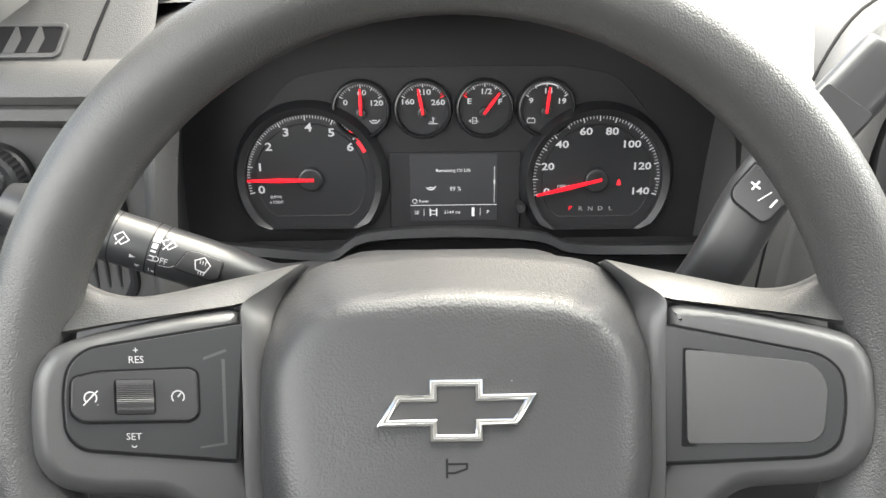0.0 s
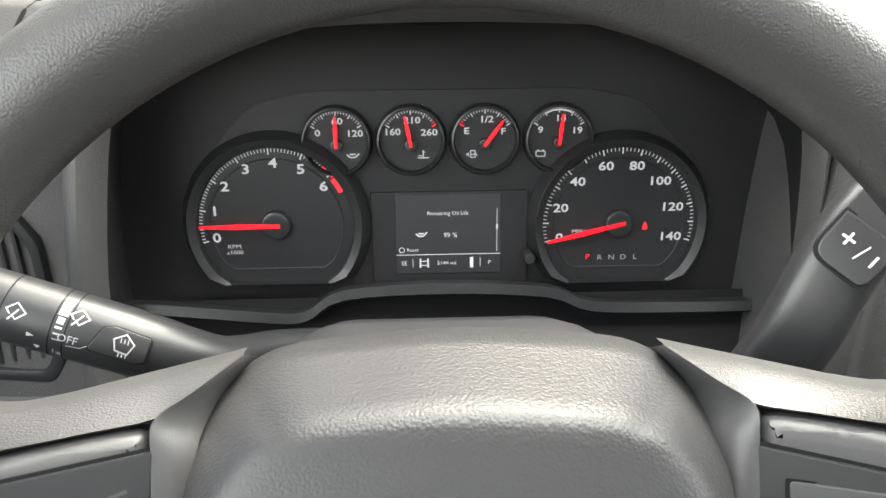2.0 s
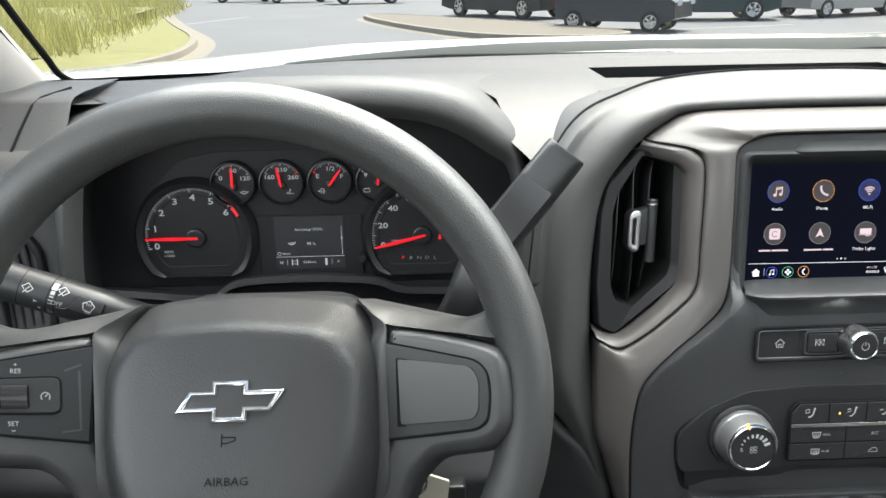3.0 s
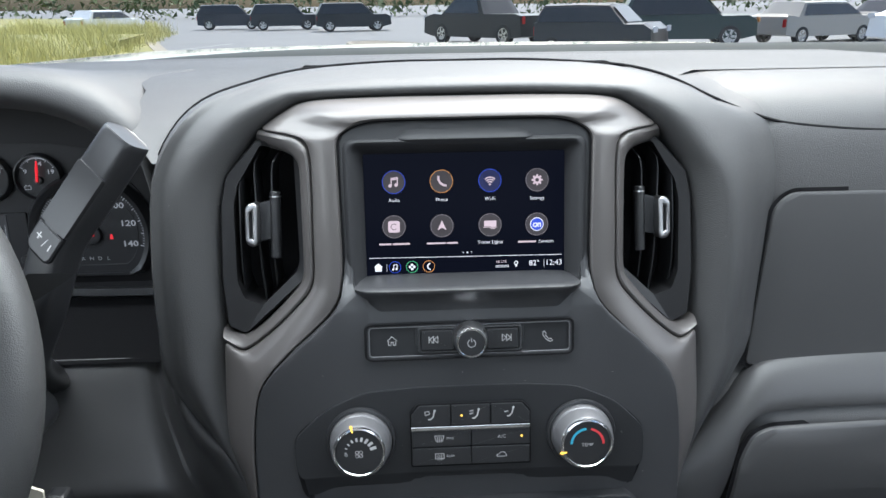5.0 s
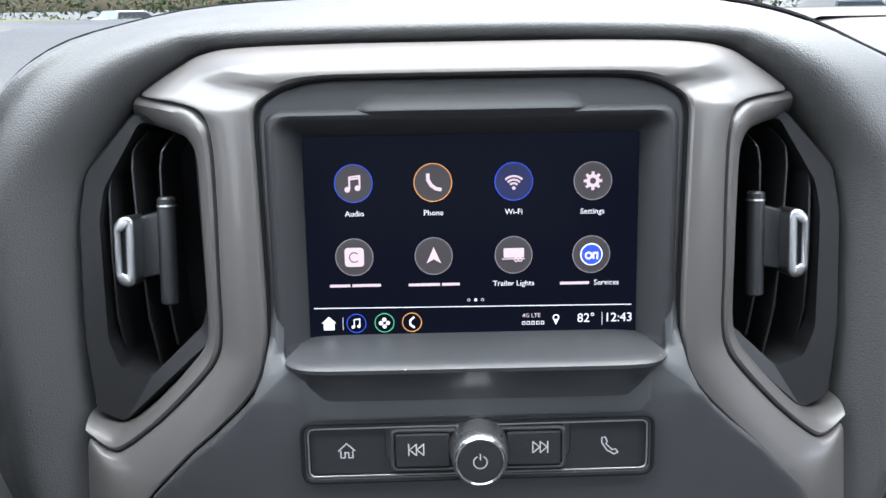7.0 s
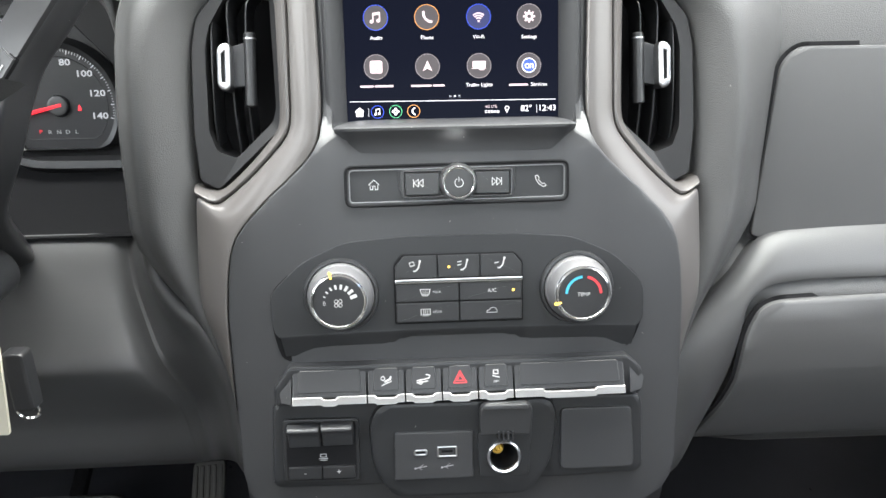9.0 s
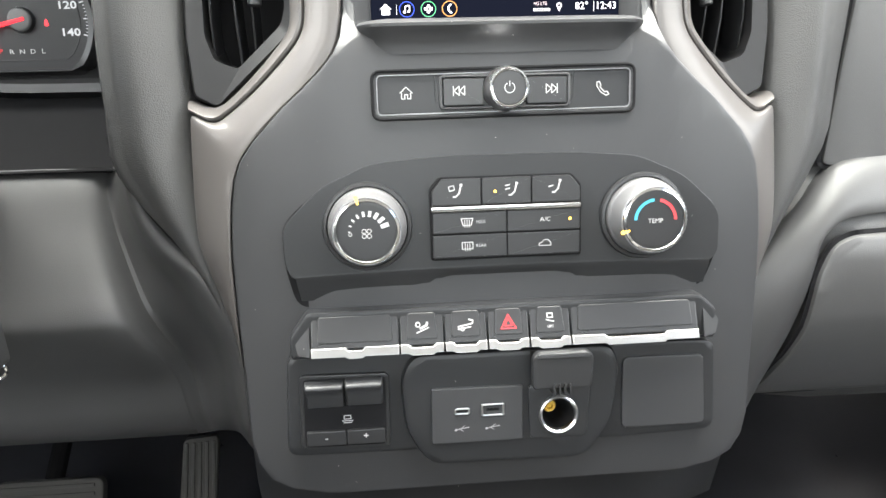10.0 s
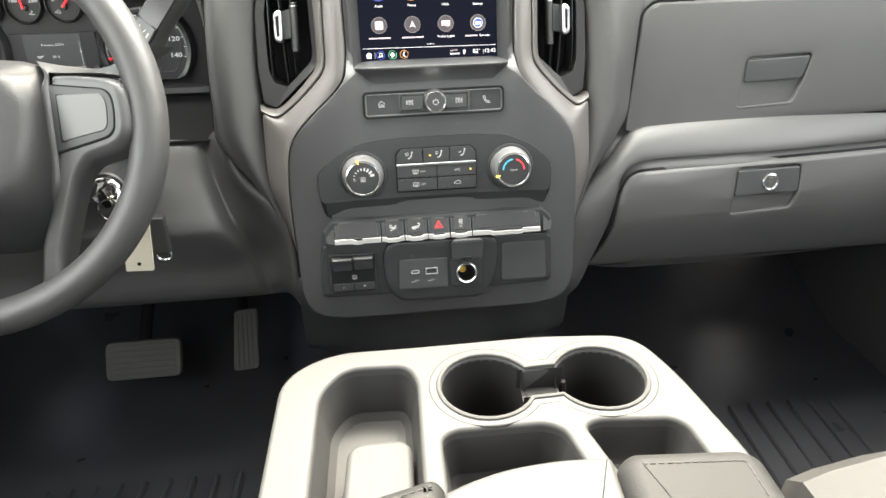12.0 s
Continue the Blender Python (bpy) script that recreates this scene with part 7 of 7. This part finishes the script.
def air_vent(s):
    vent = thing("air_vent", VM if s < 0 else Matrix.Translation((-.004, .006, -.0045)) @ VM, "black hexagonal air vent with three vanes and a chrome tab", "air vent", "centre air vents")
    bm = mk()
    o, i = rnd(vp(V_OUT, s), .004, 3), rnd(vp(V_IN, s), .003, 3)
    loft(bm, [[(x, y, -.024) for x, y in inset(o, -.001)], [(x, y, -.0115 if abs(x) > .15 else -.006) for x, y in o], [(x, y, -.0095 if abs(x) > .15 else -.0045) for x, y in inset(o, .0015)], [(x, y, -.010) for x, y in i], [(x, y, -.030) for x, y in i], [(x, y, -.055) for x, y in inset(i, .002)]], closed=True)
    part("frame", bm, VENT, vent)
    part("duct", plate(inset(i, -.002), -.058, -.052), BLACK, vent)
    for x0, x1, z0, z1, dx in ((.1505, .1478, 1.328, 1.4245, -.0050), (.1597, .1615, 1.3175, 1.4250, -.0052), (.1765, .1730, 1.3220, 1.4120, -.0030)):
        rows = []
        for f, d, n in ((0, 0, -.024), (.25, 0, -.0155), (.6, 0, -.0125), (.92, 0, -.0125), (1.0, .15, -.0135), (1.045, .55, -.0165), (1.085, 1, -.022)):
            z = z0 + (z1 - z0) * f
            x, y = x0 + (x1 - x0) * min(1, f) + dx * d, (z - 1.37) / VC
            rows.append([(s * (x - .0007), y, n - .026), (s * (x - .0008), y, n - .0006), (s * (x - .0004), y, n), (s * (x + .0004), y, n), (s * (x + .0008), y, n - .0006), (s * (x + .0007), y, n - .026)])
        part("vane", loft(mk(), rows), KEY, vent)
    # ribbed barrel that carries the tab
    yb, yt = (1.3530 - 1.37) / VC, (1.4035 - 1.37) / VC
    t = part("tab", tube(mk(), [(s * .1473, yb - .001, -.0105), (s * .1472, yb, -.0105), (s * .1455, yt - .001, -.0105), (s * .1455, yt, -.0105)], [.0030, .0043, .0043, .0034], 16, flat=1.0, up=(0, 0, 1)), KEY, vent)
    part("tab_ring", tube(mk(), [(s * .1456, yt - .0046, -.0105), (s * .1456, yt - .0036, -.0105)], .0046, 16, up=(0, 0, 1), caps=False), SATIN, t)
    y0, y1 = (1.3640 - 1.37) / VC, (1.3955 - 1.37) / VC
    part("bridge", plate(ccw([(s * .1480, y0 + .003), (s * .1590, y0 + .001), (s * .1590, y1 - .001), (s * .1480, y1 + .002)]), -.018, -.0090, .002), KEY, vent)
    cl = [(s * .1585, y0 + .0010), (s * .1612, y0 - .0018), (s * .1655, y0 - .0010), (s * .1682, y0 + .003), (s * .1674, y1 - .0040), (s * .1640, y1 - .0002), (s * .1598, y1 + .0004), (s * .1572, y1 - .0020)]
    hole = [(s * .1628, y0 + .0045), (s * .1646, y0 + .0055), (s * .1640, y1 - .0075), (s * .1620, y1 - .0065)]
    part("chrome_tab", plate(ccw(rnd(ccw(cl), .0022)), -.014, .001, .0022, [ccw(hole)], 4), TAB, vent, "polished chrome tab")
    part("tab_core", plate(ccw(inset(ccw(hole), -.0006)), -.012, -.0030), VENT, vent)
    return vent


air_vent(-1)
air_vent(1)


# ---- outboard details ----
OB = pose(-.752, .4985, 1.36, 90, 0, 0)
sw = thing("light_switch", OB, "black rotary headlamp switch with ribbed edge", "switch")
part("knob", lathe(mk(), 0, .003, [(.022, -.005), (.022, .010), (.0205, .012, 1), (.0200, .022, 1), (.017, .024), (.012, .022), (.010, .024)], 64, knurl=.0004), KEY, sw)
for k in range(2):
    b = part("key", plate(rect(-.03, .010, -.044 + k * .0165, -.029 + k * .0165, .002), -.004, .004, .001), KEY, sw)
    bm = mk()
    for d in (-.002, .001):
        stroke(bm, [(-.001 + d, -.0385 + k * .0165), (.0005 + d, -.0345 + k * .0165)], .0007, .0045)
    part("symbol", bm, WHITE, b)
sidevent = thing("air_vent", pose(-.690, .494, 1.32, 90, 0, 0), "black outboard air vent with upright slats", "air vent")
so = rnd([(-.030, -.058), (.008, -.062), (.018, -.045), (.018, .030), (.006, .052), (-.030, .056)], .006)
part("frame", plate(so, -.01, .006, .003, [rnd([(-.026, -.050), (.004, -.052), (.011, -.040), (.011, .026), (.002, .044), (-.026, .048)], .004)]), STACK_DARK, sidevent)
part("duct", plate(so, -.02, -.004), BLACK, sidevent)
for k in range(4):
    part("vane", plate(rect(-.023 + k * .0085, -.021 + k * .0085, -.048, .042), -.006, .003), KEY, sidevent)
dv = thing("defroster_vent", plane_frame((-.722, .5095, 1.453), 40), "small side window defroster vent with slanted slats", "air vent")
vo = rnd([(-.075, -.0143), (.0216, -.0143), (.0251, .0048), (-.075, .0060)], .0025)
part("frame", plate(inset(vo, -.0035), -.01, .0012, .001, [vo]), PAD_SMOOTH, dv)
part("duct", plate(vo, -.02, .0004), BLACK, dv)
for k in range(6):
    x = -.073 + k * .0152
    part("vane", plate([(x, -.0143), (x + .0075, -.0143), (x + .0110, -.004), (x + .0075, .0052), (x + .0062, .0052)], -.002, .0010), PAD_SMOOTH, dv)

# ---- pedals ----
pedal = thing("brake_pedal", pose(-.483, .655, .795, 62, 0, 0), "black rubber brake pedal on a steel arm", "pedal")
part("pad", plate(rnd([(-.064, -.032), (.062, -.032), (.064, .034), (-.062, .034)], .012), -.012, .0, .004), PEDAL, pedal)
for k in range(6):
    part("rib", plate(rect(-.054, .054, -.026 + k * .010, -.022 + k * .010, .001), -.001, .0022, .0008), PEDAL, pedal)
part("arm", tube(mk(), [(0, .02, -.012), (.0, .10, -.05), (-.01, .25, -.05)], .011, 10), BLACK, pedal)
gas = thing("accelerator_pedal", pose(-.307, .650, .82, 68, 0, 6), "black ribbed accelerator pedal", "pedal")
part("pad", plate(rnd([(-.025, -.05), (.018, -.05), (.028, .055), (-.012, .055)], .008), -.012, 0, .003), PEDAL, gas)
for k in range(5):
    part("rib", plate([(-.018 + k * .008, -.045), (-.0145 + k * .008, -.045), (-.006 + k * .0075, .050), (-.0095 + k * .0075, .050)], -.001, .002, .0006), PEDAL, gas)
part("arm", tube(mk(), [(0, .04, -.012), (.0, .14, -.06), (0, .25, -.06)], .010, 10), BLACK, gas)

# ---- fold-down centre console ----
CN = pose(.008, .0, 1.12, 2.0, 0, -2.5)
console = thing("centre_console", CN, "light grey fold-down centre console with two cup holders and bins", "console")
CO = rnd([(-.186, -.34), (.195, -.34), (.195, .00), (.172, .110), (.150, .166), (.06, .172), (-.06, .166), (-.140, .164), (-.182, .132)], [.02, .02, .03, .03, .04, .02, .03, .03, .03], 6)
CUP_L, CUP_R, CR = (.000, .105), (.1015, .107), .0385


def cup_outline(extra=0.0):
    r, w = CR + extra, .0165 + extra
    a = math.asin(w / r)
    left = [(CUP_L[0] + r * math.cos(t), CUP_L[1] + r * math.sin(t)) for t in np.linspace(a, 2 * math.pi - a, 28)]
    right = [(CUP_R[0] + r * math.cos(t), CUP_R[1] + r * math.sin(t)) for t in np.linspace(math.pi + a, 3 * math.pi - a, 28)]
    return left + right


BIN_L = rnd([(-.146, -.10), (-.062, -.10), (-.061, .118), (-.070, .138), (-.125, .139), (-.146, .108)], .016, 6)
BIN_M = rnd([(-.043, -.04), (.075, -.04), (.056, .046), (.042, .0545), (-.034, .0525), (-.044, .045)], .010, 6)
BIN_R = rnd([(.098, -.04), (.168, -.04), (.156, .042), (.146, .0505), (.086, .0545), (.074, .049)], .008, 6)
top = part("top", plate(CO, -.128, 0, .0045, [cup_outline(.001), BIN_L, BIN_M, BIN_R], 4), CONSOLE, console)
part("body", plate(inset(ccw(CO), .003), -.40, -.126, .0), CONSOLE, console)



def well(name, o, depth, mat, taper=.006):
    o = ccw(o)
    bm = loft(mk(), [[(x, y, n) for x, y in inset(o, d)] for d, n in ((-.001, -.004), (taper * .3, -.02), (taper, -depth + .006), (taper + .006, -depth))], closed=True)
    bm.verts.ensure_lookup_table()
    bm.faces.new(bm.verts[-len(o):])
    return part(name, bm, mat, console)



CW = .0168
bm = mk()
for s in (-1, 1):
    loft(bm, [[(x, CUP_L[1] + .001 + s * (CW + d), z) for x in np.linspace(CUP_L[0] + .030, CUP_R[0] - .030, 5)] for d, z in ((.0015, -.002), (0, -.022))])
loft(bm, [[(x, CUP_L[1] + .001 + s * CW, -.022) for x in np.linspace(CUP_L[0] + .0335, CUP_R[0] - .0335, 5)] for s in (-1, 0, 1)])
part("cup_channel", bm, CONSOLE_SHADE, console)
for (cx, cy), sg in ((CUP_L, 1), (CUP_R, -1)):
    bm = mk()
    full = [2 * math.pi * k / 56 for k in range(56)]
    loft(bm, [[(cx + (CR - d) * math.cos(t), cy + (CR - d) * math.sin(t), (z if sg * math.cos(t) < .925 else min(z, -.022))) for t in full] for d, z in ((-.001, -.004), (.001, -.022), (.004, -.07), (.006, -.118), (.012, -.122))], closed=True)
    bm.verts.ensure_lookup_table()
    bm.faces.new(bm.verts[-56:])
    part("cup_well", bm, CONSOLE_SHADE, console)
well("bin", BIN_L, .055, BIN_SHADE)
well("bin", BIN_M, .05, BIN_SHADE)
well("bin", BIN_R, .04, BIN_SHADE)
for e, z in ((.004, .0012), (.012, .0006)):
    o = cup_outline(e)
    part("cup_rim", tube(mk(), [(x, y, z - .0012) for x, y in o], .0022 if e < .01 else .0008, 8, closed=True), CONSOLE if e < .01 else CONSOLE_SHADE, console)
for u, v, a in ((CUP_L[0] + CR - .0125, CUP_L[1] - .024, 0), (CUP_R[0] - CR + .0125, CUP_R[1] + .024, 0), (CUP_R[0] + CR - .008, CUP_R[1] - .014, 0)):
    part("cup_grip", tube(mk(), [(u, v, -.024), (u, v, -.036), (u, v, -.052)], [.003, .0055, .003], 10, flat=.7), CONSOLE_SHADE, console)
part("card_insert", plate(rnd([(-.128, -.09), (-.068, -.09), (-.068, .062), (-.076, .070), (-.114, .068), (-.122, .060)], .008, 5), -.05, -.022, .006, (), 4), CONSOLE, console)
part("paper", plate([(-.138, -.06), (-.062, -.055), (-.064, .000), (-.140, -.008)], -.03, -.026), PAPER, console)
rest = thing("armrest", CN, "grey vinyl padded console armrest with a pale middle lid", "armrest")
part("lid", plate(rnd([(-.052, -.34), (.072, -.34), (.082, .006), (.045, .0075), (.005, .003), (-.025, -.006), (-.050, -.018)], [.004, .004, .006, .03, .03, .03, .006], 4), -.02, .010, .006, (), 3), CONSOLE, rest, "pale plastic lid")
for pts in ([(.078, -.34), (.205, -.34), (.190, -.010), (.178, .000), (.092, .004), (.080, -.008)], [(-.120, -.34), (-.054, -.34), (-.046, -.014), (-.054, -.006), (-.100, -.020), (-.114, -.034)]):
    c = part("cushion", plate(rnd(pts, .012), -.03, .020, .016, (), 5), ARMREST, rest, "grey vinyl pad")
    st = smooth_path([(x, y, .0205) for x, y in inset(ccw(rnd(pts, .012)), .018 if pts[0][0] > 0 else .0135)], 1, closed=True)
    bm = mk()
    for a, b in zip(st[::1], st[1::1]):
        if (b - a).length > 1e-4:
            n = max(1, int((b - a).length / .006))
            for k in range(n):
                p, q = a.lerp(b, k / n), a.lerp(b, (k + .6) / n)
                tube(bm, [p, q], .0004, 5)
    part("stitching", bm, CONSOLE, c)


def seat(name, x, label):
    s = thing(name, pose(x, -.175, .70), label, "seat", "front seats")
    rows = []
    for y, z, w in ((.255, .22, .22), (.268, .27, .235), (.260, .315, .245), (.235, .338, .25), (.10, .345, .255), (-.10, .325, .26), (-.30, .31, .26)):
        rows.append([(q * w, y - .05 * abs(q) ** 3, z + (.022 * abs(q) ** 4 if abs(q) < .95 else -.06)) for q in (-1.04, -1, -.9, -.75, -.5, -.25, 0, .25, .5, .75, .9, 1, 1.04)])
    part("cushion", loft(mk(), rows), VINYL, s)
    part("backrest", loft(mk(), [[(q * .25, -.36 - .12 * f + .03 * abs(q) ** 2, .25 + .65 * f) for q in np.linspace(-1, 1, 9)] for f in np.linspace(0, 1, 7)]), VINYL, s)
    part("base", plate(rect(-.22, .22, -.3, .18, .03), .0, .24), BLACK, s)
    bm = tube(mk(), [(q * .19, .10 - .03 * abs(q) ** 3, .3455 + .004 * abs(q) ** 4) for q in np.linspace(-1, 1, 15)], .003, 6)
    part("seam", bm, VINYL, s)
    return s


seat("driver_seat", -.475, "pale grey vinyl driver seat")
seat("passenger_seat", .50, "pale grey vinyl passenger seat")
